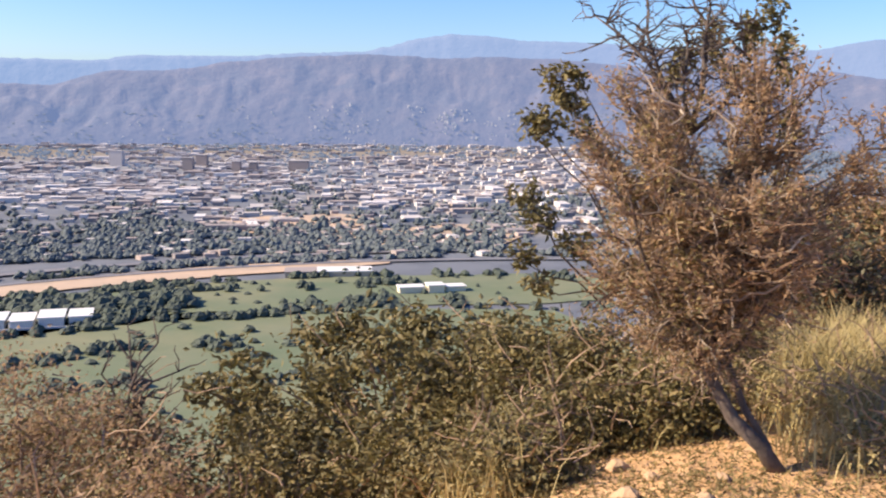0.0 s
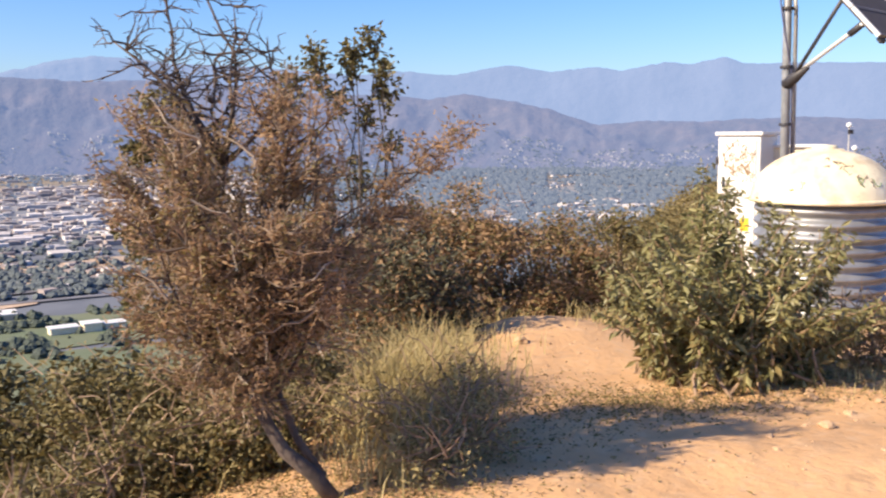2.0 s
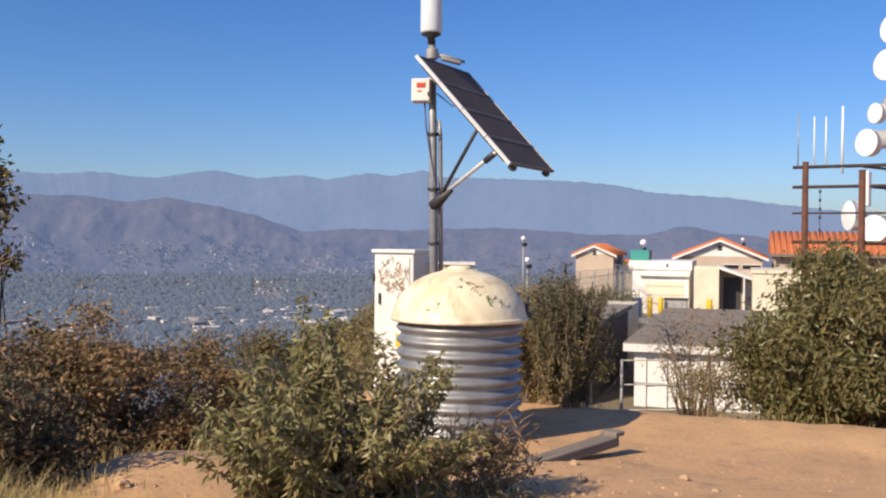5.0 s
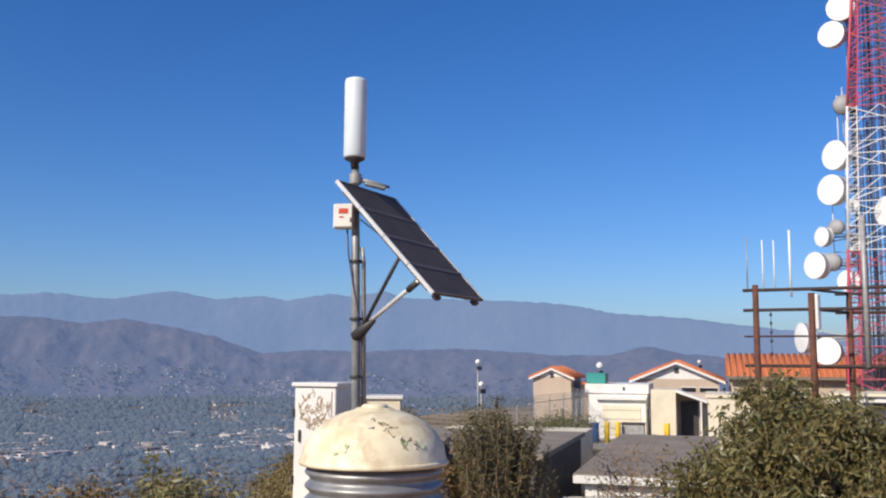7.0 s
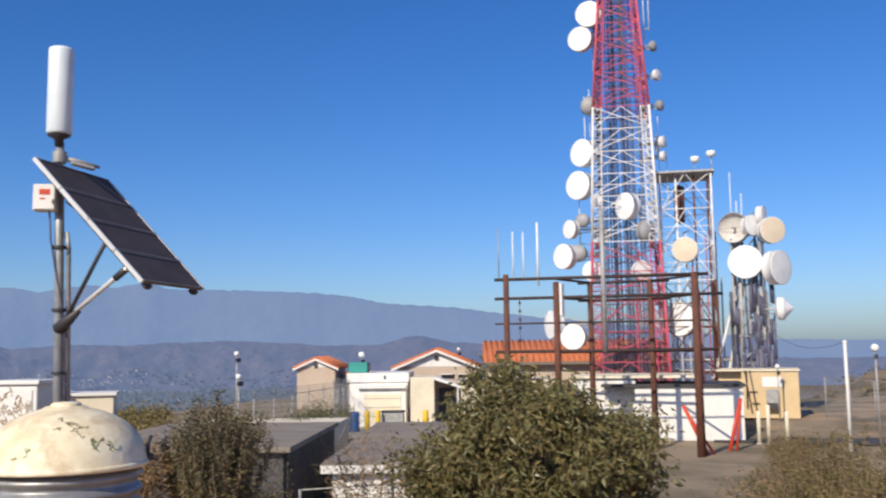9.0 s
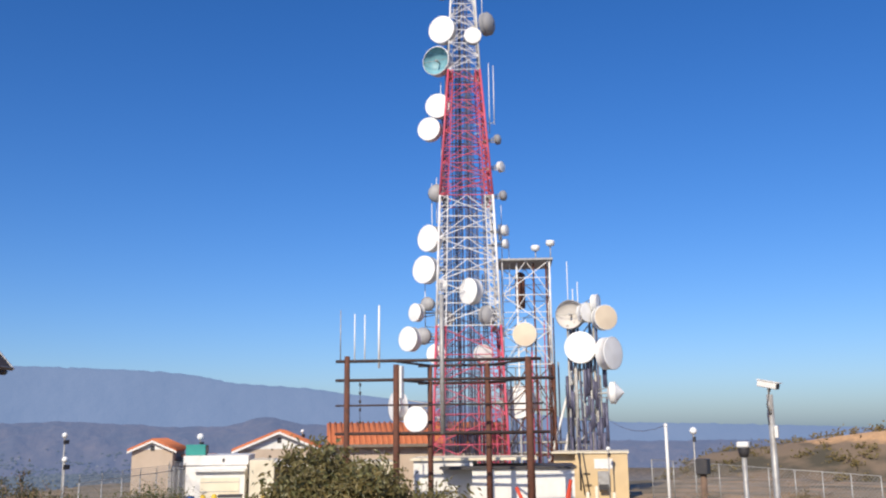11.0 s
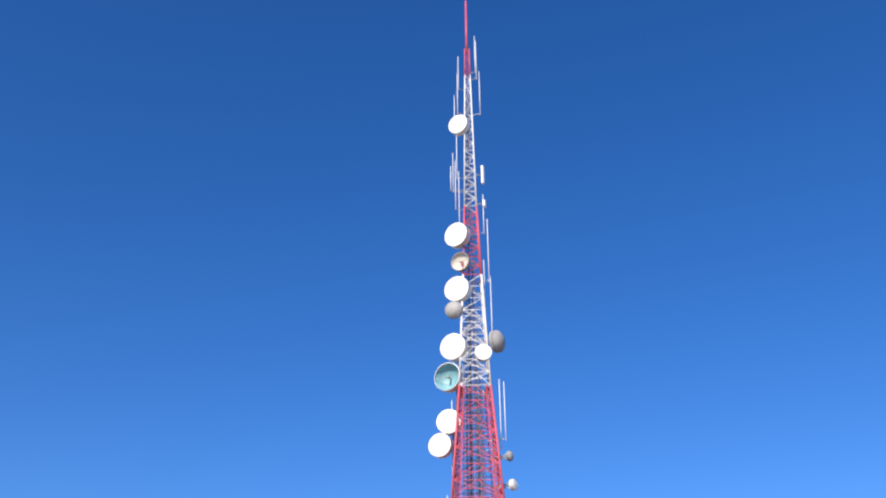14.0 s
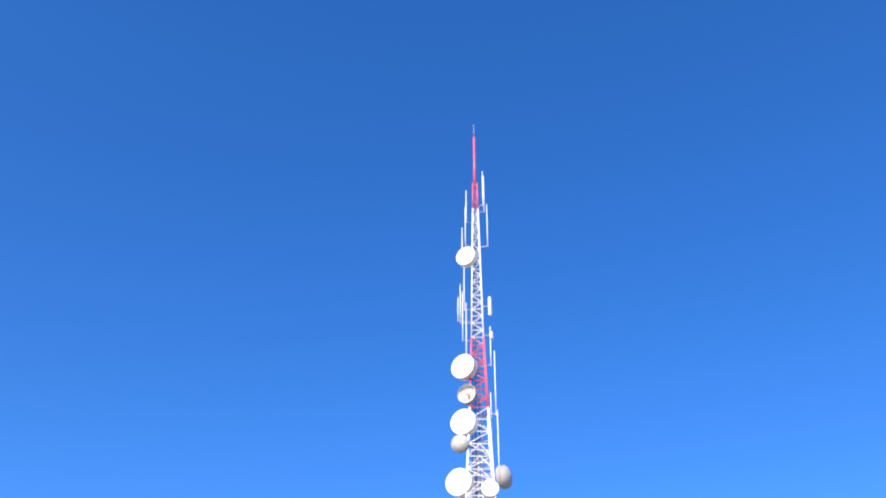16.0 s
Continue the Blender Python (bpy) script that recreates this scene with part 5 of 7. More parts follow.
def dish(p, dia, swing, kind, tilt=0.0, mount=None):
    """A microwave dish: swing in degrees from facing the path, positive towards its left."""
    f = (Matrix.Rotation(radians(-swing), 3, "Z") @ CAMDIR).normalized()
    f.z = math.sin(radians(tilt))
    q = f.to_track_quat("Z", "Y").to_matrix().to_4x4()
    r = dia / 2
    names = {"drum": "white drum-shrouded microwave dish on the tower", "grey": "grey domed microwave dish on the tower", "open": "open shrouded microwave dish with a bare reflector", "bowl": "bare grey bowl dish with a feed horn", "cone": "white cone-covered dish on the mast", "tan": "beige faced microwave dish on the mast"}
    t = thing("microwave_dish", names[kind], "dish antenna", Matrix.Translation(p) @ q, group="microwave dishes")
    face = {"drum": DISH, "grey": DISHGREY, "open": DISHTEAL, "bowl": BOWL, "cone": DISH, "tan": DISHTAN}[kind]
    dep = r * (0.62 if kind in ("drum", "tan", "open") else 0.45)
    body = DISHGREY if kind in ("grey", "bowl") else DISH
    part("reflector", Shape().lathe([(0.0, -dep - r * 0.32), (r * 0.3, -dep - r * 0.28), (r * 0.75, -dep - r * 0.08), (r, -dep), (r * 0.99, -dep + 0.03)], 28), DISHGREY if kind != "cone" else DISH, t, "grey dish back")
    part("shroud", Shape().lathe([(r, -dep), (r, -0.02), (r * 1.015, -0.02), (r * 1.015, 0.03), (r * 0.97, 0.04)], 28), body, t)
    if kind in ("drum", "tan"):
        part("radome", Shape().lathe([(r * 0.985, 0.02), (r * 0.7, 0.05), (0.0, 0.07)], 28), face, t, "flat white radome cover" if kind == "drum" else "beige radome cover")
    elif kind == "grey":
        part("radome", Shape().lathe([(r * 0.985, 0.0), (r * 0.85, r * 0.22), (r * 0.5, r * 0.4), (0.0, r * 0.46)], 28), face, t)
    elif kind == "cone":
        part("radome", Shape().lathe([(r * 0.985, 0.0), (0.0, r * 0.85)], 28), face, t)
    else:
        part("bowl", Shape().lathe([(r * 0.98, -0.02), (r * 0.8, -dep * 0.62), (r * 0.4, -dep * 0.95), (0.0, -dep)], 28), face, t)
        part("feed_horn", Shape().tube([(0, 0, -dep), (0, 0, 0.0)], [0.05, 0.09], 8).tube([(-r * 0.95, 0, 0.0), (0, 0, -0.05)], 0.02, 5).tube([(r * 0.95, 0, 0.0), (0, 0, -0.05)], 0.02, 5), STEEL, t)
    inv = (Matrix.Translation(p) @ q).inverted()
    if mount is not None:
        e = inv @ Vector(mount)
        b = Vector((0, 0, -dep - r * 0.2))
        part("mount", Shape().tube([b, e], 0.06, 6).tube([b + Vector((0, r * 0.5, 0)), e], 0.035, 5).tube([b - Vector((0, r * 0.5, 0)), e], 0.035, 5), STEEL, t, "grey steel mounting arm")
    return t


def on_tower(x, y, z):
    c = Vector((TX, TY, z))
    p = Vector((x, y, z))
    return c + (p - c).normalized() * half_width(z) * 0.7


for x, y, z, dia, swing, kind, tilt in (
        (60.7, 30.1, 54.0, 1.85, 25, "drum", -6), (60.2, 30.2, 42.1, 2.1, 28, "drum", -5), (60.3, 29.9, 39.5, 1.6, 22, "bowl", -6), (60.2, 30.2, 37.0, 2.1, 22, "drum", -4), (60.0, 30.4, 35.1, 1.4, 15, "grey", -2),
        (60.0, 30.5, 31.9, 2.1, 22, "drum", -4), (59.8, 30.9, 29.4, 2.2, 25, "open", -3), (59.8, 30.8, 25.8, 1.85, 10, "drum", -2), (59.5, 31.4, 24.0, 1.75, 18, "drum", -2), (59.8, 30.9, 19.1, 1.3, -10, "grey", 0),
        (59.4, 31.5, 15.7, 1.95, 38, "drum", 0), (59.3, 31.8, 13.4, 2.0, 34, "drum", 0), (59.6, 30.5, 12.2, 0.85, 10, "drum", 0), (59.6, 28.4, 11.6, 1.85, 48, "drum", 0), (60.6, 27.3, 9.9, 1.5, -50, "grey", 0),
        (61.6, 27.3, 32.3, 1.75, -62, "grey", 0), (60.9, 28.3, 31.3, 1.3, -5, "drum", 0), (61.8, 26.8, 23.1, 0.75, -60, "grey", 0), (61.9, 26.6, 21.0, 0.8, -60, "drum", 0), (61.9, 26.5, 18.8, 0.75, -55, "grey", 0),
        (62.0, 26.4, 16.2, 0.8, -65, "drum", 0), (62.0, 26.4, 15.2, 0.7, -65, "drum", 0), (59.0, 32.4, 10.3, 1.3, 45, "drum", 0), (59.4, 31.6, 10.9, 1.0, 20, "grey", 0), (59.9, 30.3, 9.8, 1.1, 0, "bowl", 0), (58.7, 32.8, 8.4, 1.75, 38, "drum", 0),
        (59.2, 31.9, 8.6, 1.2, 20, "grey", 0), (59.4, 30.9, 7.3, 1.4, 12, "drum", 0), (59.6, 32.7, 2.8, 1.8, 15, "drum", 0), (59.5, 34.4, 3.7, 2.0, 60, "drum", 0), (60.5, 27.6, 7.2, 1.4, -35, "drum", 0), (62.4, 26.0, 3.9, 2.3, 30, "drum", 2)):
    dish(Vector((x, y, z)), dia, swing, kind, tilt, on_tower(x, y, z))


def whip(x, y, z0, z1, r=0.035):
    t = thing("whip_antenna", "thin white whip antenna on a tower bracket", "antenna", Matrix.Translation((x, y, z0)), group="whip antennas")
    part("rod", Shape().tube([(0, 0, 0), (0, 0, (z1 - z0) * 0.5), (0, 0, z1 - z0)], [r, r, r * 0.7], 6), DISH, t)
    q = Vector((TX - x, TY - y, 0.1))
    part("bracket", Shape().tube([(0, 0, 0.15), q * max(0.0, 1 - 0.5 * half_width(z0) / max(0.3, q.length))], 0.03, 5), STEEL, t)


def beside(u, z, v=0.3):
    """A point u metres to the tower's left (seen from the path), at height z."""
    return TX + LEFTDIR.x * u + CAMDIR.x * v, TY + LEFTDIR.y * u + CAMDIR.y * v


for u, z0, z1 in ((0.85, 58.2, 62.3), (1.25, 53.6, 57.6), (0.95, 55.4, 60.2), (-0.75, 60.2, 64.8), (-0.85, 59.4, 64.2), (-1.1, 55.2, 60.4), (1.1, 48.2, 53), (1.45, 46.8, 51), (1.25, 45, 50.2), (1.65, 47, 49.6), (0.95, 42.8, 49),
                  (-1.1, 42.5, 46.5), (-1.4, 37.9, 44), (-1.0, 34.5, 40), (-1.5, 32.3, 38.4), (-1.9, 23.8, 29.4), (-2.25, 24.5, 29.2), (1.75, 21.8, 28), (2.15, 17, 20.5), (2.5, 15, 20), (3.05, 9.2, 12.5), (-2.6, 13.8, 18.3), (-3.1, 11.4, 15.5)):
    x, y = beside(u, z0)
    whip(x, y, z0, z1)


for u, z, h in ((-1.15, 47.6, 1.9), (-1.2, 45.2, 0.7), (-2.5, 15.6, 1.2)):
    x, y = beside(u, z)
    t = thing("panel_antenna", "small white panel antenna on a tower bracket", "antenna", Matrix.Translation((x, y, z)), group="panel antennas")
    part("panel", Shape().box((-0.16, -0.1, 0), (0.16, 0.1, h), bevel=0.03), DISH, t)
    part("bracket", Shape().tube([(0, 0, h * 0.5), (-LEFTDIR.x * u * 0.6, -LEFTDIR.y * u * 0.6, h * 0.5)], 0.04, 6), STEEL, t)


def build_side_masts():
    # square service tower with a grated platform
    c = Vector((63.8, 26.2, 0)) - LEFTDIR * 0.38
    t = thing("service_tower", "white and rusty lattice tower with a flat platform", "tower", Matrix.Translation(c))
    z0 = ground_z(c.x, c.y)
    lattice(t, z0, 6.5, lambda z: 1.75, 3, 0.068, 0.042, RUST, Vector((0, 0, 0)), "rust-brown painted steel", 24)
    lattice(t, 6.5, 13.9, lambda z: 1.7, 3, 0.068, 0.036, TWHITE, Vector((0, 0, 0)), "white painted steel", 24)
    part("platform", Shape().box((-1.95, -1.95, 13.9), (1.95, 1.95, 14.06), Matrix.Rotation(radians(24), 4, "Z"), bevel=0.03), STEEL, t, "grey grated platform")
    for dx, z in ((-0.8, 15.0), (-1.9, 15.35)):
        q = LEFTDIR * dx
        part("lamp_stem", Shape().tube([(q.x, q.y, 14.1), (q.x, q.y, z)], 0.04, 6), STEEL, t)
        part("lamp", Shape().lathe([(0.1, z - 0.1), (0.3, z), (0.34, z + 0.22), (0.28, z + 0.34), (0, z + 0.4)], 14, Matrix.Translation((q.x, q.y, 0))), DISH, t, "white capped obstruction lamp")
    part("tank", Shape().lathe([(0, 10.6), (0.35, 10.7), (0.38, 13.2), (0, 13.4)], 14, Matrix.Translation((LEFTDIR.x * 0.4, LEFTDIR.y * 0.4, 0))), RUST, t, "rusty cylinder under the platform")
    for u in (-1.4, -0.5, 0.7):
        part("pipe", Shape().tube([(LEFTDIR.x * u - 1.2, LEFTDIR.y * u - .6, z0), (LEFTDIR.x * u - 1.2, LEFTDIR.y * u - .6, 13.8)], 0.07, 8), RUST if u < 0 else TWHITE, t)
    # pipes and cable ladders between the service tower and the big tower
    for i in range(22):
        u = rnd(-1.9, 3.6)
        x, y, top = LEFTDIR.x * u - rnd(0.2, 1.6), LEFTDIR.y * u - rnd(0, 0.8), rnd(4.5, 10.5)
        part("pipe", Shape().tube([(x, y, z0), (x + rnd(-0.1, 0.1), y, top)], rnd(0.03, 0.065), 6), random.choice((RUST, STEEL, STEEL, TRED, TWHITE, CABLE)), t)
    for i in range(14):
        u, z = rnd(-1.6, 2.6), rnd(-0.5, 9)
        part("pipe", Shape().tube([(LEFTDIR.x * u - 1.0, LEFTDIR.y * u - 0.5, z), (LEFTDIR.x * (u + rnd(-1.6, 1.6)) - 1.0, LEFTDIR.y * u - 0.5, z + rnd(-0.3, 1.6))], 0.04, 6), random.choice((STEEL, TRED, TWHITE)), t)
    dish(Vector((62.2, 25.3, 8.6)), 1.7, 10, "tan", 0, (63.0, 25.8, 8.6))
    # mast with the large dishes
    c = Vector((64.6, 21.9, 0))
    t = thing("antenna_mast", "grey lattice mast crowded with large dishes", "tower", Matrix.Translation(c))
    z0 = ground_z(c.x, c.y)
    lattice(t, z0, 9.6, lambda z: 0.85 if z < 3 else 0.7, 7, 0.1, 0.045, STEEL, Vector((0, 0, 0)), "grey weathered steel", 30)
    for u in (-0.9, -0.4, 0.1, 0.6, 1.1):
        x, y = LEFTDIR.x * u - 0.8, LEFTDIR.y * u - 0.4
        part("pipe", Shape().tube([(x, y, z0), (x, y, rnd(6.5, 10))], 0.08, 8), STEEL if u > -0.5 else CABLE, t)
    for u in (0.5, 1.6):
        x, y = LEFTDIR.x * u, LEFTDIR.y * u
        part("brace", Shape().tube([(x + LEFTDIR.x * 1.6, y + LEFTDIR.y * 1.6, z0), (x * 0.3, y * 0.3, 6.8)], 0.09, 8), TWHITE, t)
    part("cross_beam", Shape().tube([(LEFTDIR.x * 5.5, LEFTDIR.y * 5.5, 1.1), (-LEFTDIR.x * 0.5, -LEFTDIR.y * 0.5, 1.1)], 0.09, 8), STEEL, t)
    part("cross_beam", Shape().tube([(LEFTDIR.x * 5.5, LEFTDIR.y * 5.5, 0.4), (-LEFTDIR.x * 0.5, -LEFTDIR.y * 0.5, 0.4)], 0.07, 8), STEEL, t)
    s = Shape()
    for k in range(14):
        u = rnd(-1.4, 1.6)
        part("pipe", Shape().tube([(LEFTDIR.x * u - rnd(-0.6, 0.8), LEFTDIR.y * u - 0.4, z0), (LEFTDIR.x * (u + rnd(-0.3, 0.3)) - 0.6, LEFTDIR.y * u - 0.4, rnd(4, 9))], rnd(0.04, 0.07), 6), random.choice((STEEL, CABLE, DARK)), t)
    for k in range(60):
        u, z = rnd(-1.4, 1.3), rnd(-1.5, 6.5)
        s.tube([(LEFTDIR.x * u - 0.9, LEFTDIR.y * u - 0.45, z), (LEFTDIR.x * (u + rnd(-0.3, 0.3)) - 0.9, LEFTDIR.y * u - 0.45, z + rnd(0.8, 2.2))], rnd(0.05, 0.13), 7)
    tagged(part("cabling", s, CABLE, t, "dark bundle of cables"), kind="stuff")
    for x, y, z, dia, swing, kind in ((64.1, 22.7, 9.9, 2.05, 25, "bowl"), (64.1, 22.0, 7.55, 2.2, 12, "drum"), (64.8, 19.9, 7.1, 2.25, -48, "drum"), (64.8, 20.3, 9.6, 1.75, -20, "tan"), (64.9, 19.9, 4.4, 1.5, -80, "cone"), (64.5, 21.5, 10.0, 1.4, -40, "drum"), (65.0, 20.9, 10.7, 1.2, -65, "drum")):
        dish(Vector((x, y, z)) + CAMDIR * 1.1, dia, swing, kind, 0, (64.6, 21.9, z))
    for u, a, b in ((0.9, 10, 13.9), (0.2, 9, 12.4), (0.55, 9.5, 11.9)):
        x, y = c.x + LEFTDIR.x * u, c.y + LEFTDIR.y * u
        w = thing("whip_antenna", "thin white whip antenna on the dish mast", "antenna", Matrix.Translation((x, y, a - 1)), group="whip antennas")
        part("rod", Shape().tube([(0, 0, 0), (0, 0, b - a + 1)], 0.03, 6), DISH, w)


build_side_masts()
wire = thing("overhead_wire", "thin dark wire sagging between posts", "wire", Matrix.Translation((64.6, 21.0, 0)))
part("wire", Shape().tube([Vector((64.6 + (48.5 - 64.6) * i / 8 - 64.6, 21.0 + (12.1 - 21.0) * i / 8 - 21.0, 3.4 - 1.3 * i / 8 - 1.6 * (i / 8) * (1 - i / 8) * 2)) for i in range(9)], 0.015, 5), CABLE, wire)


# ---- plants ----
def leaf(s, p, ln, wd, droop=0.0, up_bias=0.0):
    d = Vector((random.gauss(0, 1), random.gauss(0, 1), random.gauss(0, 0.7) - droop + up_bias))
    if d.length < 1e-3:
        return
    d.normalize()
    side = d.cross(Vector((random.gauss(0, 1), random.gauss(0, 1), random.gauss(0, 1))))
    if side.length < 1e-3:
        return
    side.normalize()
    n = d.cross(side)
    a, b = p, p + d * ln
    m = p + d * ln * 0.45 - n * wd * 0.25
    k = len(s.v)
    s.v += [tuple(a), tuple(m + side * wd / 2), tuple(b), tuple(m - side * wd / 2)]
    s.f += [(k, k + 1, k + 2), (k, k + 2, k + 3)]
    s.smooth += [False, False]


def bent(a, b, sag, n=4):
    """A crooked line from a to b."""
    pts = []
    side = Vector((random.gauss(0, 1), random.gauss(0, 1), random.gauss(0, 0.6))) * sag
    for i in range(n + 1):
        f = i / n
        w = Vector((random.gauss(0, 1), random.gauss(0, 1), random.gauss(0, 1))) * sag * 0.3 * math.sin(3.14159 * f)
        pts.append(a.lerp(b, f) + side * math.sin(3.14159 * f) + w)
    return pts


def bush(label, x, y, lo, hi, rx, ry, leaves, size, slim, leaf_mat, twig_mat=TWIG, clumps=46, spread=0.2, droop=0.2, second=None, share=0.25, name="bush", stems=14, spikes=0, hollow=0.45, bare=0):
    base = Vector((x, y, ground_z(x, y) - 0.04))
    t = thing(name, label, "bush", Matrix.Translation(base))
    cz, rz = (lo + hi) / 2 - base.z, (hi - lo) / 2
    wood, green, other = Shape(), Shape(), Shape()
    cs = []
    for i in range(clumps):
        while True:
            q = Vector((rnd(-1, 1), rnd(-1, 1), rnd(-0.95, 1)))
            if hollow < q.length < 1:
                break
        q *= rnd(0.82, 1.08)
        c = Vector((q.x * rx, q.y * ry, cz + q.z * rz))
        cs.append((c, rnd(0.6, 1.35)))
    for i in range(spikes):
        a, r = rnd(0, 6.283), rnd(0.1, 0.75)
        top = Vector((r * rx * math.cos(a), r * ry * math.sin(a), cz + rz * rnd(0.95, 1.62) * (1.08 - 0.28 * r * math.cos(a) / 0.75)))
        for k in range(7):
            cs.append((top - Vector((0, 0, 0.085 * k)) + Vector((rnd(-0.03, 0.03), rnd(-0.03, 0.03), 0)), 0.4 + 0.08 * k))
        wood.tube(bent(Vector((top.x * 0.6, top.y * 0.6, cz)), top, 0.03), [0.012, 0.01, 0.009, 0.007, 0.004], 5)
    for i in range(stems):
        c = random.choice(cs)[0]
        root = Vector((rnd(-0.15, 0.15) * rx, rnd(-0.15, 0.15) * ry, 0))
        r = rnd(0.012, 0.026) * (1 + rx * 0.3) * min(1.0, rx * 1.1)
        wood.tube(bent(root, c, 0.08 * rx), [r, r * 0.85, r * 0.65, r * 0.45, r * 0.25], 5)
    mid = Vector((0, 0, cz - rz * 0.3))
    for c, k in cs:
        wood.tube(bent(mid.lerp(c, rnd(0.3, 0.6)), c, 0.03 * rx, 3), [0.011, 0.008, 0.006, 0.003], 4)
    for i in range(bare):
        a = Vector((rnd(-1, 1) * rx * 0.8, rnd(-1, 1) * ry * 0.8, cz + rnd(-0.2, 0.9) * rz))
        b = a + Vector((rnd(-1, 1), rnd(-1, 1), rnd(-0.2, 1))).normalized() * rnd(0.15, 0.4)
        wood.tube(bent(a, b, 0.03, 3), [0.006, 0.005, 0.004, 0.002], 3)
    total = sum(k for _, k in cs)
    for c, k in cs:
        for _ in range(int(leaves * k / total)):
            sc = spread * k
            p = c + Vector((random.gauss(0, sc), random.gauss(0, sc), random.gauss(0, sc * 0.8)))
            if p.z < 0.02:
                continue
            ln = size * rnd(0.6, 1.35)
            leaf(other if second and random.random() < share else green, p, ln, ln * slim, droop)
    tagged(part("branchwork", wood, twig_mat, t, "thin woody stems"), kind="stuff")
    part("crown", green, leaf_mat, t)
    if second:
        part("dry_leaves", other, second, t, "dry discoloured leaves")
    return t


def build_tree():
    """The leaning half-dead tree on the rim."""
    x, y = 0.47, 5.05
    base = Vector((x, y, ground_z(x, y) - 0.06))
    t = thing("small_tree", "leaning half-dead tree with brown foliage and bare twigs", "tree", Matrix.Translation(base))
    trunk, limbs, twigs, pale = Shape(), Shape(), Shape(), Shape()
    brown, olive, rust = Shape(), Shape(), Shape()
    line = [Vector(p) - base for p in ((0.47, 5.05, base.z), (0.36, 5.04, 0.05), (0.23, 5.07, 0.17), (0.14, 5.14, 0.34), (0.08, 5.2, 0.5), (0.05, 5.22, 0.66))]
    trunk.tube(line, [0.045, 0.036, 0.031, 0.028, 0.024, 0.018], 10)
    trunk.tube([line[1] + Vector((0.05, 0.05, -0.03)), line[2] + Vector((0.07, 0.06, 0.03)), line[3] + Vector((0.1, 0.07, 0.04)), line[4] + Vector((0.13, 0.08, 0.1))], [0.022, 0.019, 0.016, 0.011], 8)
    centre = Vector((0.11, 5.22, 1.17)) - base

    def spray(p, d, ln, leafy):
        """A twig with finer twigs and, while it lives, small dry leaves."""
        tw = bent(p, p + d * ln, 0.025, 4)
        limbs.tube(tw, [0.0065, 0.0055, 0.0045, 0.0032, 0.0016], 4, False)
        for q in tw[1:]:
            for _ in range(3):
                o = (d * 0.8 + Vector((random.gauss(0, 0.6), random.gauss(0, 0.6), random.gauss(0.25, 0.5)))).normalized()
                e = q + o * rnd(0.05, 0.15)
                (pale if random.random() < 0.26 else twigs).tube([q, q.lerp(e, 0.5) + Vector((rnd(-0.01, 0.01), rnd(-0.01, 0.01), 0)), e], [0.0028, 0.0022, 0.001], 3, False)
                if leafy:
                    bunch = olive if random.random() < leafy[1] else rust if random.random() < leafy[2] else brown
                    for _ in range(leafy[0]):
                        leaf(bunch, q.lerp(e, rnd(0.15, 1.1)) + Vector((random.gauss(0, 0.012), random.gauss(0, 0.012), random.gauss(0, 0.012))), rnd(0.018, 0.042), rnd(0.008, 0.015), 0.0, 0.3)

    # limbs of the brown crown
    for k in range(38):
        while True:
            q = Vector((rnd(-1, 1), rnd(-1, 1), rnd(-1, 1)))
            if 0.5 < q.length < 1:
                break
        end = centre + Vector((q.x * 0.56, q.y * 0.45, q.z * 0.6))
        pts = bent(line[random.choice((3, 4, 4, 5))], end, 0.07, 7)
        r = rnd(0.009, 0.016)
        limbs.tube(pts, [r * f for f in (1, 0.9, 0.8, 0.7, 0.58, 0.46, 0.32, 0.16)], 6)
        for i, p in enumerate(pts[2:]):
            out = (p - centre).normalized() * 0.6 + Vector((0, 0, 0.55))
            for _ in range(3 if i > 1 else 2):
                d = (out + Vector((random.gauss(0, 0.55), random.gauss(0, 0.55), random.gauss(0, 0.35)))).normalized()
                spray(p, d, rnd(0.1, 0.27), (4, 0.34 if p.x < centre.x else 0.2, 0.3))
    # the rust-brown branch that reaches out beside the crown
    for e in ((1.02, 5.4, 1.5), (1.2, 5.55, 1.53), (0.8, 5.3, 1.2)):
        pts = bent(line[5], Vector(e) - base, 0.08, 8)
        limbs.tube(pts, [0.011, 0.01, 0.009, 0.0075, 0.0065, 0.0055, 0.0045, 0.003, 0.0015], 6)
        for p in pts[6:]:
            for _ in range(2):
                spray(p, Vector((random.gauss(0.6, 0.5), random.gauss(0, 0.4), random.gauss(0.5, 0.35))).normalized(), rnd(0.07, 0.15), (6, 0.05, 0.9))
    # bare grey forks above the crown
    for e in ((-0.42, 5.45, 2.02), (-0.2, 5.5, 2.3), (-0.05, 5.6, 2.38), (0.12, 5.5, 2.2), (0.24, 5.4, 1.98), (-0.3, 5.4, 1.86), (0.02, 5.45, 1.95)):
        end = Vector(e) - base
        pts = bent(centre + Vector((-0.08, 0.12, 0.3)), end, 0.06, 7)
        limbs.tube(pts, [0.014, 0.0125, 0.011, 0.0095, 0.008, 0.0065, 0.005, 0.002], 6)
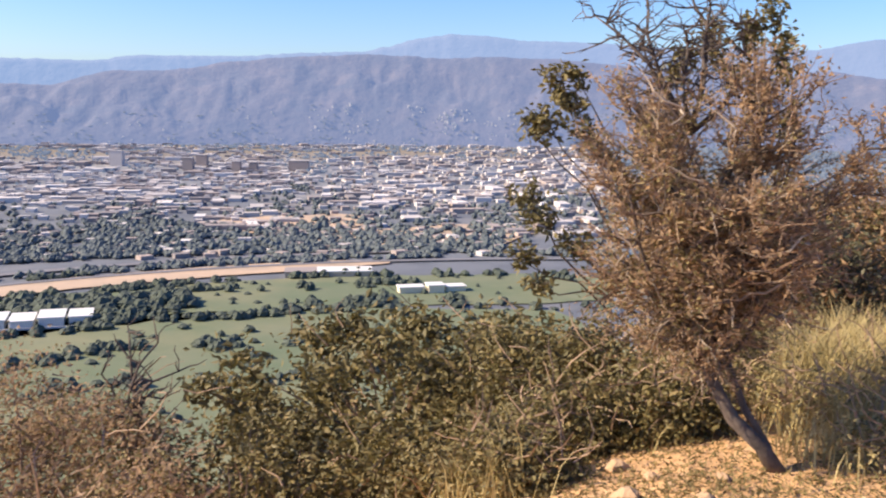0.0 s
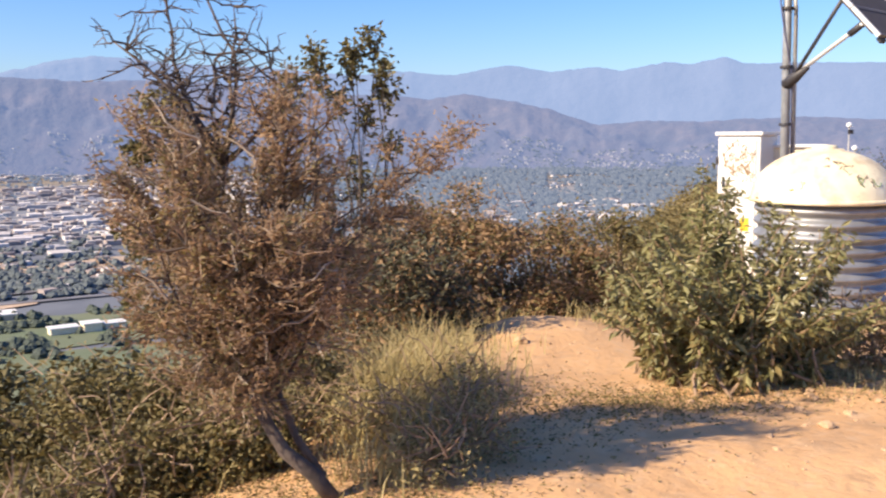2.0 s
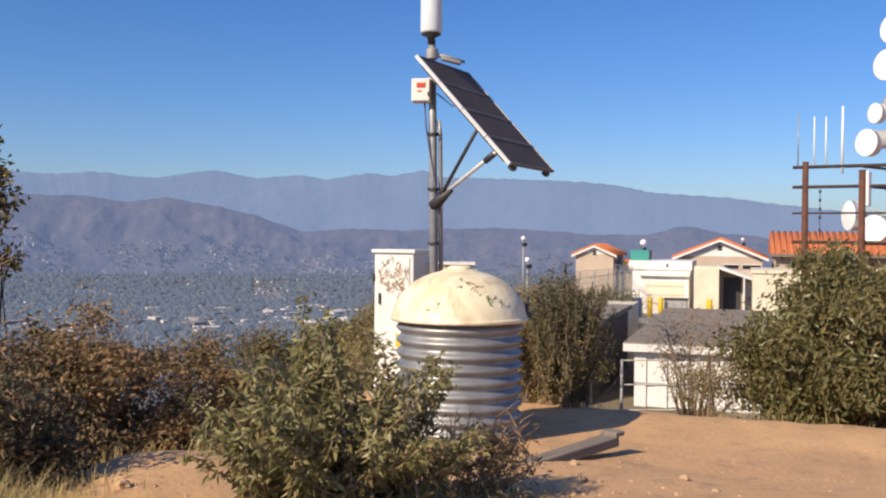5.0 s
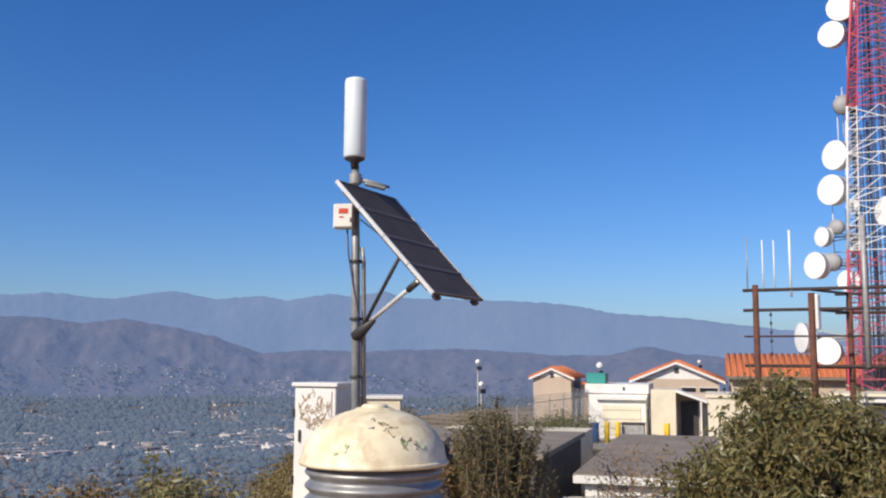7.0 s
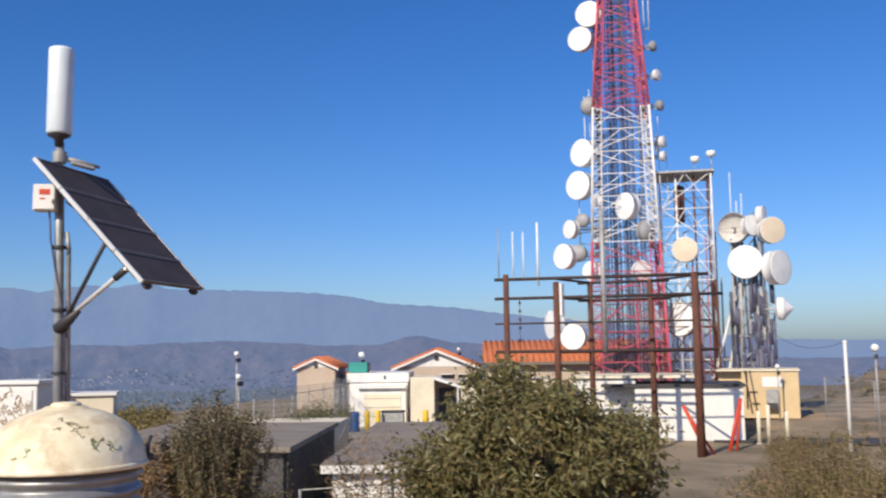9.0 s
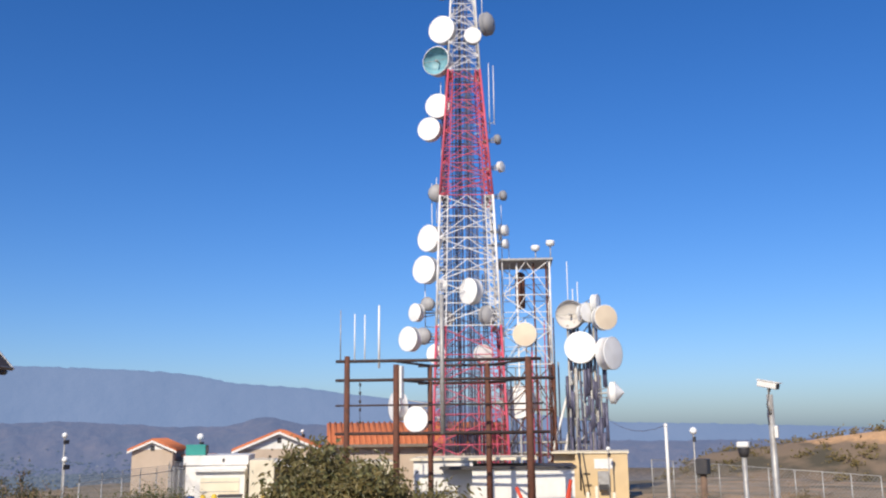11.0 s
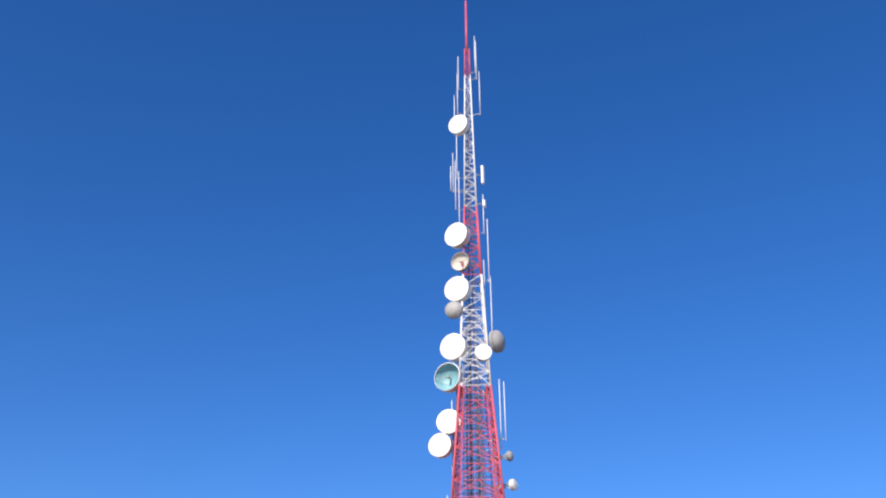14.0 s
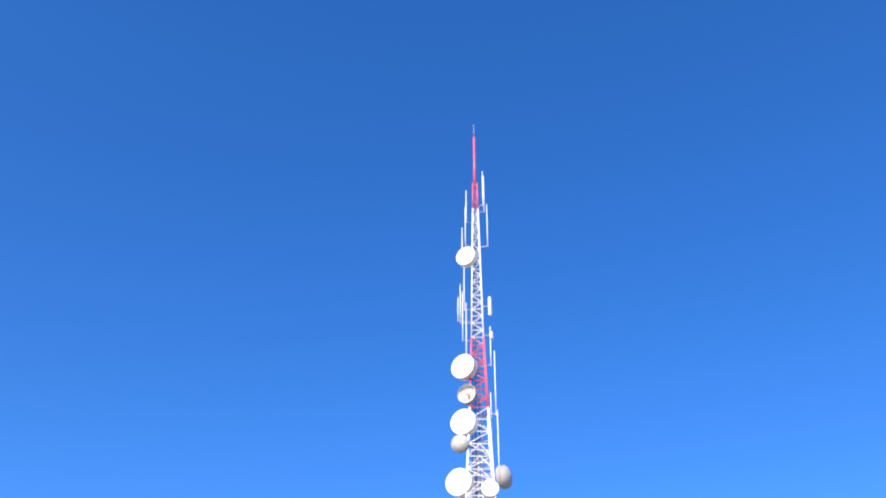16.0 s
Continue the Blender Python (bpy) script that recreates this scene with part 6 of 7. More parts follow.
        for p in pts[2:]:
            for _ in range(3):
                d = (Vector((random.gauss(0, 1), random.gauss(0, 0.8), random.gauss(0.35, 0.6)))).normalized()
                tw = bent(p, p + d * rnd(0.08, 0.24), 0.025, 4)
                limbs.tube(tw, [0.006, 0.005, 0.004, 0.003, 0.0015], 4, False)
                for q in tw[1:]:
                    o = (d + Vector((random.gauss(0, 0.8), random.gauss(0, 0.8), random.gauss(0.1, 0.6)))).normalized()
                    limbs.tube(bent(q, q + o * rnd(0.03, 0.1), 0.01, 2), [0.0035, 0.0028, 0.0012], 3, False)
    # long pale dead sticks across the crown
    for _ in range(26):
        a = centre + Vector((rnd(-0.45, 0.4), rnd(-0.42, -0.1), rnd(-0.4, 0.45)))
        pale.tube(bent(a, a + Vector((rnd(-0.3, 0.3), rnd(-0.12, 0.1), rnd(-0.12, 0.22))), 0.035, 4), [0.006, 0.0055, 0.0045, 0.0035, 0.0015], 4)
    part("trunk", trunk, BARK, t, "dark leaning trunk")
    tagged(part("branchwork", limbs, BARK, t), kind="stuff")
    tagged(part("twigwork", twigs, TWIG, t, "fine brown twigs"), kind="stuff")
    tagged(part("deadwood", pale, PALETWIG, t, "pale dead twigs"), kind="stuff")
    part("dry_foliage", brown, LEAFDRY, t, "brown dried foliage")
    part("rusty_foliage", rust, LEAFRUST, t, "rust-brown dried foliage")
    part("fading_foliage", olive, LEAFBROWNG, t, "fading olive-brown foliage")


build_tree()


def build_slope_tree():
    """The green tree that grows on the slope behind, its tufts standing over the dead crown."""
    x, y = 2.55, 12.3
    base = Vector((x, y, ground_z(x, y) - 0.08))
    t = thing("slope_tree", "dark green leafy tree with open tufts growing on the slope", "tree", Matrix.Translation(base))
    wood, green = Shape(), Shape()
    knots = [Vector(p) - base for p in ((2.4, 12.3, -1.5), (3.0, 12.2, -1.5), (1.6, 12.2, -1.3))]
    for k in knots:
        wood.tube(bent(Vector((rnd(-0.1, 0.1), rnd(-0.1, 0.1), 0)), k, 0.1, 5), [0.09, 0.08, 0.072, 0.066, 0.06, 0.055], 8)
    tufts = ((-0.09, 11.7, 1.94, 0.17), (0.17, 11.7, 2.0, 0.12), (-0.16, 11.7, 1.55, 0.2), (0.1, 11.7, 1.7, 0.2), (-0.32, 11.7, 1.38, 0.15), (0.25, 11.8, 1.35, 0.2), (-0.34, 11.6, 0.6, 0.2), (-0.2, 11.6, 0.35, 0.22),
             (-0.46, 11.5, -0.1, 0.2), (-0.25, 11.5, -0.4, 0.24), (0.2, 11.6, 0.0, 0.25), (1.86, 12.4, 2.63, 0.11), (1.9, 12.4, 2.4, 0.14), (2.36, 12.3, 2.66, 0.13), (2.56, 12.3, 2.78, 0.12), (2.64, 12.2, 2.42, 0.17), (2.73, 12.2, 2.22, 0.16),
             (2.3, 12.3, 2.45, 0.14), (1.6, 12.4, 2.3, 0.15), (1.4, 12.3, 2.1, 0.16), (2.1, 12.3, 2.05, 0.16), (2.5, 12.3, 1.9, 0.15), (2.8, 12.3, 1.5, 0.16), (2.77, 12.3, -0.2, 0.28), (3.13, 12.3, -0.1, 0.28), (3.42, 12.3, 0.16, 0.26),
             (2.69, 12.2, -0.7, 0.26), (3.04, 12.1, -0.85, 0.26), (2.41, 12.3, -0.45, 0.28), (3.62, 12.2, -0.34, 0.26), (2.05, 12.3, -0.75, 0.28), (1.9, 12.4, -0.3, 0.28), (2.3, 12.2, -1.0, 0.22), (2.6, 12.4, 0.4, 0.28), (2.0, 12.4, 0.6, 0.28),
             (3.2, 12.4, 0.6, 0.24), (1.4, 12.3, 0.3, 0.28), (3.4, 12.2, -0.8, 0.24), (1.7, 12.2, 0.1, 0.28), (2.9, 12.3, 0.3, 0.26), (2.4, 12.4, 1.1, 0.26), (1.3, 12.3, 1.3, 0.26), (1.0, 12.2, -0.4, 0.28))
    for tx, ty, tz, r in tufts:
        c = Vector((tx, ty, tz)) - base
        k = min(knots, key=lambda q: abs(q.x - c.x * 0.6))
        pts = bent(k, c, 0.22, 6)
        wood.tube(pts, [0.026, 0.023, 0.019, 0.015, 0.011, 0.008, 0.004], 6)
        for _ in range(9):
            d = Vector((random.gauss(0, 1), random.gauss(0, 1), random.gauss(0.3, 0.8))).normalized()
            e = c + d * r * rnd(0.5, 1.35)
            tw = bent(pts[-2].lerp(c, rnd(0.3, 1.0)), e, 0.02, 3)
            wood.tube(tw, [0.007, 0.006, 0.005, 0.003], 4)
            for q in tw[1:]:
                for _ in range(int(3 + 12 * r)):
                    ln = rnd(0.07, 0.125)
                    leaf(green, q + Vector((random.gauss(0, 0.04), random.gauss(0, 0.04), random.gauss(0, 0.04))), ln, ln * 0.5, 0.1)
    tagged(part("branchwork", wood, BARK, t), kind="stuff")
    part("crown", green, LEAFOLIVE, t)


build_slope_tree()


def wand_bush(name, label, x, y, rx, ry, zlo, zhi, stems, size, slim, step_len, top_mat, low_mat, bare=0.2, droop=0.9, arch=0.25):
    """A shrub of many upright wands, each clothed with hanging leaves."""
    base = Vector((x, y, ground_z(x, y) - 0.04))
    t = thing(name, label, "bush", Matrix.Translation(base))
    wood, top, low = Shape(), Shape(), Shape()
    for i in range(stems):
        a, f = rnd(0, 6.283), math.sqrt(random.random())
        root = Vector((rnd(-0.55, 0.55) * rx, rnd(-0.55, 0.55) * ry, 0))
        h = zlo + (zhi - zlo) * rnd(0.5, 1.0) * (1 - 0.4 * f ** 2)
        end = Vector((math.cos(a) * f * rx, math.sin(a) * f * ry, h - base.z))
        mid = root.lerp(end, 0.5) + Vector((math.cos(a) * arch * rx * f, math.sin(a) * arch * ry * f, 0))
        n = 8
        pts = [root * (1 - u) ** 2 + mid * 2 * u * (1 - u) + end * u * u + Vector((random.gauss(0, 0.022), random.gauss(0, 0.022), 0)) for u in (k / n for k in range(n + 1))]
        wood.tube(pts, [0.013 * (1 - 0.09 * k) for k in range(n + 1)], 5)
        ln = sum((q - p).length for p, q in zip(pts, pts[1:]))
        count = int(ln / step_len)
        for j in range(count):
            u = bare + (1 - bare) * j / max(1, count - 1)
            k = min(n - 1, int(u * n))
            p = pts[k].lerp(pts[k + 1], u * n - k)
            for _ in range(3):
                sz = size * rnd(0.65, 1.25) * (1.1 - 0.35 * u)
                d = rnd(0, 6.283)
                o = Vector((math.cos(d), math.sin(d), rnd(-0.2, 0.5))) * rnd(0.01, 0.06)
                leaf(top if random.random() < 0.25 + 0.8 * u else low, p + o, sz, sz * slim, droop * (1.2 - u))
    tagged(part("branchwork", wood, TWIG, t, "thin woody stems"), kind="stuff")
    part("crown", top, top_mat, t)
    part("dry_leaves", low, low_mat, t, "dry discoloured lower leaves")
    return t


# the rim of the slope
bush("broad olive-green bush with small leaves on the slope", -1.4, 7.9, -1.95, 0.1, 1.85, 1.55, 24000, 0.075, 0.55, LEAFOLIVE, clumps=120, spread=0.12, hollow=0.35, second=LEAFBROWNG, share=0.28, stems=26, bare=30)
bush("olive-green bush with a few yellow leaves", -2.2, 6.5, -1.95, -0.45, 1.25, 0.9, 20000, 0.046, 0.55, LEAFOLIVE, clumps=80, spread=0.11, second=LEAFBROWNG, share=0.45, stems=18, bare=40)
bush("olive bush with dry tips beside the bare dirt", -1.0, 6.1, -1.5, -0.5, 0.85, 0.7, 13000, 0.044, 0.55, LEAFOLIVE, clumps=60, spread=0.1, second=LEAFBROWNG, share=0.5, stems=14, bare=50)
bush("brown dry bush with sparse small leaves", -3.7, 6.2, -1.9, 0.0, 1.05, 0.85, 28000, 0.038, 0.5, LEAFDRY, clumps=60, spread=0.13, second=LEAFBROWNG, share=0.3, stems=24, bare=130)
bush("tangled brown bush below the dead shrub", -2.95, 5.75, -1.9, -0.42, 0.95, 0.7, 17000, 0.04, 0.5, LEAFBROWNG, clumps=50, spread=0.12, second=LEAFDRY, share=0.5, stems=16, bare=90)
bush("low brown dry bush on the slope", -2.75, 5.1, -1.8, -0.2, 1.0, 0.7, 22000, 0.034, 0.5, LEAFDRY, clumps=45, spread=0.12, second=LEAFBROWNG, share=0.3, stems=16, bare=110)
# part of this bush's shade is in its dark leaf colour
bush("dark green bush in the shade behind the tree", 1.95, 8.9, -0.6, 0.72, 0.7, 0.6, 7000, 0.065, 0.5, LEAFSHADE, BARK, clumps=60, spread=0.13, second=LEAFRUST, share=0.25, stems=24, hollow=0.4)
bush("olive bush growing against the leaning tree", 0.35, 7.2, -1.3, 0.2, 0.8, 0.65, 8000, 0.045, 0.5, LEAFOLIVE, clumps=45, spread=0.12, second=LEAFDRY, share=0.4, stems=14, bare=50)
bush("olive bush at the edge of the bare dirt", -0.45, 7.4, -1.7, 0.12, 0.9, 0.7, 16000, 0.05, 0.5, LEAFOLIVE, clumps=70, spread=0.13, second=LEAFBROWNG, share=0.45, stems=14, bare=60)
bush("low dry bush below the leaning tree", 0.12, 6.35, -1.0, -0.3, 0.5, 0.45, 5000, 0.04, 0.5, LEAFBROWNG, clumps=40, spread=0.09, second=LEAFOLIVE, share=0.4, stems=12, bare=60)
bush("twiggy straw-coloured shrub beside the grass", 1.3, 6.1, -0.3, 0.1, 0.26, 0.26, 900, 0.035, 0.3, LEAFBROWNG, TWIG, clumps=36, spread=0.09, second=GRASS, share=0.5, stems=5, bare=20)
for x, y, h, r, m in ((1.02, 6.55, 0.5, 0.3, LEAFBROWNG), (0.78, 5.75, 0.42, 0.24, LEAFOLIVE), (1.35, 5.75, 0.5, 0.26, LEAFBROWNG), (1.55, 6.6, 0.42, 0.26, LEAFBROWNG), (0.95, 5.05, 0.36, 0.2, LEAFOLIVE), (0.62, 6.3, 0.45, 0.3, LEAFOLIVE), (0.3, 5.95, 0.34, 0.26, LEAFOLIVE), (1.25, 5.3, 0.34, 0.2, LEAFBROWNG)):
    z = ground_z(x, y)
    bush("low scrubby shrub with thin stems among dry grass", x, y, z, z + h * 0.8, r, r, 800, 0.034, 0.36, m, TWIG, clumps=20, spread=0.07, second=GRASS, share=0.5, stems=5, bare=20)
for x, y, hi, r in ((-0.38, 5.95, 0.5, 0.42), (0.12, 5.85, 0.42, 0.3), (-0.75, 5.35, 0.36, 0.34), (0.45, 6.6, 0.7, 0.4)):
    z = ground_z(x, y)
    bush("low olive bush with dry tips beside the trunk", x, y, z, z + hi, r, r * 0.9, 4200, 0.042, 0.5, LEAFOLIVE, clumps=40, spread=0.08, second=LEAFBROWNG, share=0.4, stems=10, bare=40)
bush("brown-tipped bush below the dirt berm", 3.45, 11.35, -1.5, 1.04, 1.1, 0.8, 25000, 0.062, 0.45, LEAFRUST, clumps=70, spread=0.13, second=LEAFOLIVE, share=0.3, stems=26, bare=120, hollow=0.25)
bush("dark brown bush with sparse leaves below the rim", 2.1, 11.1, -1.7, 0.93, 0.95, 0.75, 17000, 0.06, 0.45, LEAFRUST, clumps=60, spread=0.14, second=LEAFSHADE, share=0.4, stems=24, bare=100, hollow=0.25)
bush("brown and olive bush with dry tips on the slope edge", 4.75, 11.5, -1.6, 0.76, 0.85, 0.7, 16000, 0.06, 0.45, LEAFRUST, clumps=60, spread=0.13, second=LEAFOLIVE, share=0.45, stems=18, bare=60, hollow=0.25)
bush("low brown and olive bush on the slope edge", 2.5, 10.3, -1.6, 0.1, 0.75, 0.6, 11000, 0.055, 0.45, LEAFBROWNG, clumps=50, spread=0.12, second=LEAFDRY, share=0.5, stems=16, bare=60)
bush("olive bush below the tank", 5.9, 11.9, -1.3, 0.55, 1.0, 0.8, 14000, 0.06, 0.45, LEAFOLIVE, clumps=50, spread=0.16, second=LEAFBROWNG, share=0.4, stems=14)
wand_bush("bush", "leafy green laurel bush of upright stems growing on the dirt", 3.74, 6.5, 1.1, 0.85, -0.1, 1.2, 84, 0.1, 0.34, 0.027, LEAFLAUREL, LEAFBROWNG, 0.12, 1.1, 0.1)
wand_bush("bush", "tall green shoots rising from the laurel bush", 3.55, 6.62, 0.22, 0.2, 0.7, 1.5, 7, 0.1, 0.34, 0.03, LEAFLAUREL, LEAFBROWNG, 0.3)
bush("dry twiggy brown bush beside the laurel", 5.05, 6.55, -0.3, 0.3, 0.5, 0.4, 1500, 0.07, 0.28, LEAFBROWNG, clumps=26, spread=0.1, droop=0.6, second=LEAFDRY, share=0.5, stems=16, bare=90)
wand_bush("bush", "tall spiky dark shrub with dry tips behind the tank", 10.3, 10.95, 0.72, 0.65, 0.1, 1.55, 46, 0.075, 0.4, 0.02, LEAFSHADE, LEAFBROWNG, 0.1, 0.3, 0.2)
wand_bush("bush", "grey-green shrub with pale tips behind the tank", 10.9, 11.9, 0.7, 0.6, -0.2, 1.35, 40, 0.075, 0.4, 0.02, LEAFOLIVE, LEAFDRY, 0.1, 0.3, 0.2)
bush("brown dry shrub below the sheds", 11.9, 15.0, -1.8, 0.7, 0.9, 0.8, 7000, 0.055, 0.4, LEAFDRY, clumps=50, spread=0.17, second=LEAFOLIVE, share=0.5, stems=16, bare=60)
bush("rust-brown shrub on the slope beside the tank", 9.9, 12.3, -1.3, 0.75, 0.7, 0.6, 6000, 0.06, 0.42, LEAFRUST, clumps=44, spread=0.14, second=LEAFBROWNG, share=0.35, stems=16, bare=60)
bush("tall dry shrub below the sheds", 13.15, 14.15, -1.6, 1.1, 0.95, 0.9, 11000, 0.055, 0.4, LEAFOLIVE, clumps=55, spread=0.2, second=LEAFBROWNG, share=0.5, stems=18, bare=60)
bush("sparse twiggy shrub before the white container", 13.2, 10.9, -0.85, 0.65, 0.75, 0.6, 1500, 0.05, 0.4, LEAFOLIVE, clumps=40, spread=0.16, second=LEAFBROWNG, share=0.4, stems=26, bare=160)
bush("low olive shrub on the crest", 12.4, 10.0, -0.75, -0.1, 0.6, 0.5, 2200, 0.05, 0.4, LEAFOLIVE, clumps=30, spread=0.12, second=LEAFBROWNG, share=0.5, stems=12, bare=50)
bush("large glossy green laurel bush on the crest", 14.9, 8.7, -1.4, 1.62, 2.4, 1.9, 42000, 0.13, 0.34, LEAFOLIVE, clumps=150, spread=0.18, droop=0.9, second=LEAFSUMAC, share=0.4, stems=26, hollow=0.6)
for x, y, top, r in ((17.6, 5.0, 0.55, 0.6), (18.3, 4.5, 0.8, 0.7), (16.6, 5.3, 0.0, 0.5), (19.4, 5.2, 0.5, 0.6), (16.0, 4.2, 0.1, 0.6)):
    wand_bush("bush", "sparse grey-green shrub of upright stems on the yard slope", x, y, r, r, ground_z(x, y) + 0.3, top + 0.25, 30, 0.075, 0.4, 0.032, LEAFOLIVE, LEAFSHADE, 0.2, 0.2, 0.2)
for x, y, top, r, m in ((15.6, 4.1, -0.3, 0.8, LEAFBROWNG), (16.2, 4.9, -0.5, 0.7, LEAFOLIVE), (18.0, 6.3, -0.35, 0.9, LEAFOLIVE), (17.4, 5.1, -0.5, 0.8, LEAFBROWNG), (21.5, 5.6, 0.1, 1.1, LEAFOLIVE), (22.5, 4.3, 0.2, 1.2, LEAFBROWNG), (25.5, 7.3, -0.9, 1.2, LEAFBROWNG), (20.0, 7.9, -0.9, 0.8, LEAFBROWNG), (16.6, 7.0, -0.75, 0.7, LEAFOLIVE), (27, 3.0, 0.4, 1.5, LEAFOLIVE), (19.0, 6.9, -0.6, 0.8, LEAFOLIVE), (17.2, 5.9, -0.7, 0.7, LEAFBROWNG), (23.5, 6.0, -0.4, 0.9, LEAFBROWNG), (24.5, 5.0, 0.3, 1.1, LEAFOLIVE), (30, 9.5, -1.2, 1.2, LEAFBROWNG), (36, 10.5, -1.2, 1.3, LEAFOLIVE), (40, 12.5, -1.5, 1.0, LEAFBROWNG), (18.6, 8.3, -1.1, 0.6, LEAFOLIVE)):
    z = ground_z(x, y)
    bush("sparse grey-brown scrub bush on the yard slope", x, y, z + 0.05, max(top, z + 0.7), r, r * 0.8, 5600, 0.07, 0.42, m, clumps=55, spread=0.17, second=LEAFDRY, share=0.3, stems=20, bare=90)
for x, y, top, r in ((33.0, 31.0, -0.4, 1.5), (39.5, 36.5, -0.6, 1.6), (29.5, 29.0, -0.6, 1.3), (27.5, 30.5, -0.3, 1.4)):
    z = ground_z(x, y)
    bush("dark green bush by the chain-link fence", x, y, z + 0.05, top, r, r, 3600, 0.11, 0.45, LEAFGREEN, clumps=50, spread=0.3, second=LEAFOLIVE, share=0.4, stems=14)


def dead_shrub():
    x, y = -3.05, 6.5
    base = Vector((x, y, -1.05))
    t = thing("dead_shrub", "dark bare dead shrub with forked branches", "shrub", Matrix.Translation(base))
    s = Shape()
    root = Vector((-0.35, -0.25, ground_z(x - 0.35, y - 0.25) + 1.0))
    knot = Vector((0.0, 0.0, 0.62))
    s.tube(bent(root, knot, 0.04, 5), [0.03, 0.027, 0.024, 0.022, 0.02, 0.018], 7)
    for e in ((0.24, 0.0, 0.98), (0.1, 0.05, 1.15), (-0.25, 0.0, 0.95), (-0.1, 0.1, 1.2), (-0.35, 0.1, 0.75), (0.13, 0.0, 0.8)):
        pts = bent(knot, Vector(e), 0.06, 4)
        s.tube(pts, [0.016, 0.013, 0.01, 0.008, 0.005], 6)
        for p in pts[1:]:
            for _ in range(3):
                s.tube(bent(p, p + Vector((rnd(-0.16, 0.16), rnd(-0.1, 0.1), rnd(0, 0.18))), 0.02, 3), [0.006, 0.005, 0.004, 0.002], 4)
    tagged(part("branchwork", s, BARK, t), kind="stuff")


dead_shrub()


def grasses():
    s = Shape()

    def blade(x, y, h, lean):
        z = ground_z(x, y) - 0.01
        a = rnd(0, 6.283)
        dx, dy = math.cos(a) * lean * h, math.sin(a) * lean * h
        w = rnd(0.002, 0.005)
        px, py = -math.sin(a) * w, math.cos(a) * w
        k = len(s.v)
        s.v += [(x - px, y - py, z), (x + px, y + py, z), (x + dx * 0.35 - px * 0.8, y + dy * 0.35 - py * 0.8, z + h * 0.6), (x + dx * 0.35 + px * 0.8, y + dy * 0.35 + py * 0.8, z + h * 0.6), (x + dx, y + dy, z + h * rnd(0.8, 1.0))]
        s.f += [(k, k + 1, k + 3, k + 2), (k + 2, k + 3, k + 4)]
        s.smooth += [False, False]

    for cx, cy, r, n, h in ((1.4, 6.7, 0.5, 800, 0.46), (1.15, 6.3, 0.34, 900, 0.5), (0.95, 5.8, 0.35, 500, 0.4), (1.55, 7.0, 0.26, 520, 0.5), (1.8, 7.4, 0.5, 260, 0.26), (0.75, 5.2, 0.25, 160, 0.26), (1.05, 5.5, 0.3, 160, 0.3), (2.3, 8.3, 0.5, 200, 0.2), (3.2, 10.0, 0.6, 200, 0.2), (0.0, 6.0, 0.4, 250, 0.2), (-0.9, 5.2, 0.25, 90, 0.45), (4.6, 6.2, 0.6, 350, 0.12), (6.6, 9.1, 0.5, 300, 0.16), (4.2, 8.9, 0.5, 400, 0.2), (13.5, 9.6, 1.2, 700, 0.3), (18, 7, 3, 1500, 0.4), (11, 12, 1.2, 600, 0.3)):
        for _ in range(n):
            blade(cx + random.gauss(0, r * 0.5), cy + random.gauss(0, r * 0.5), h * rnd(0.5, 1.2), rnd(0.15, 1.0))
    tagged(part("dry_grass", s, GRASS), "tufts of dry straw-coloured grass on the dirt", "grass", kind="stuff")


grasses()


def leaf_litter():
    s = Shape()
    for _ in range(15000):
        x, y = random.choice(((random.gauss(0.1, 0.7), random.gauss(5.3, 0.6)), (random.gauss(-0.4, 0.6), random.gauss(4.6, 0.4)), (random.gauss(0.2, 0.5), random.gauss(4.7, 0.35)), (random.gauss(2.6, 0.5), random.gauss(6.0, 0.25)), (random.gauss(4.1, 0.7), random.gauss(6.2, 0.3)), (random.gauss(1.6, 0.5), random.gauss(6.4, 0.9))))
        p = Vector((x, y, ground_z(x, y) + 0.012))
        leaf(s, p, rnd(0.014, 0.045), rnd(0.006, 0.014))
    tagged(part("leaf_litter", s, LEAFBROWNG), "dry leaves and broken twigs littering the dirt", "leaf litter", kind="stuff")


leaf_litter()


def stone(s, p, r):
    n = 6
    vs, rows = [], ((0.55, -0.5), (1.0, 0.0), (0.8, 0.5), (0.3, 0.8))
    for k, z in rows:
        for j in range(n):
            a = 6.28319 * j / n
            w = r * k * rnd(0.7, 1.25)
            vs.append((p.x + w * math.cos(a), p.y + w * math.sin(a), p.z + r * z * 0.75 * rnd(0.8, 1.2)))
    fs = [(i * n + j, i * n + (j + 1) % n, (i + 1) * n + (j + 1) % n, (i + 1) * n + j) for i in range(3) for j in range(n)]
    fs.append(tuple(range(3 * n, 4 * n)))
    s.add(vs, fs)


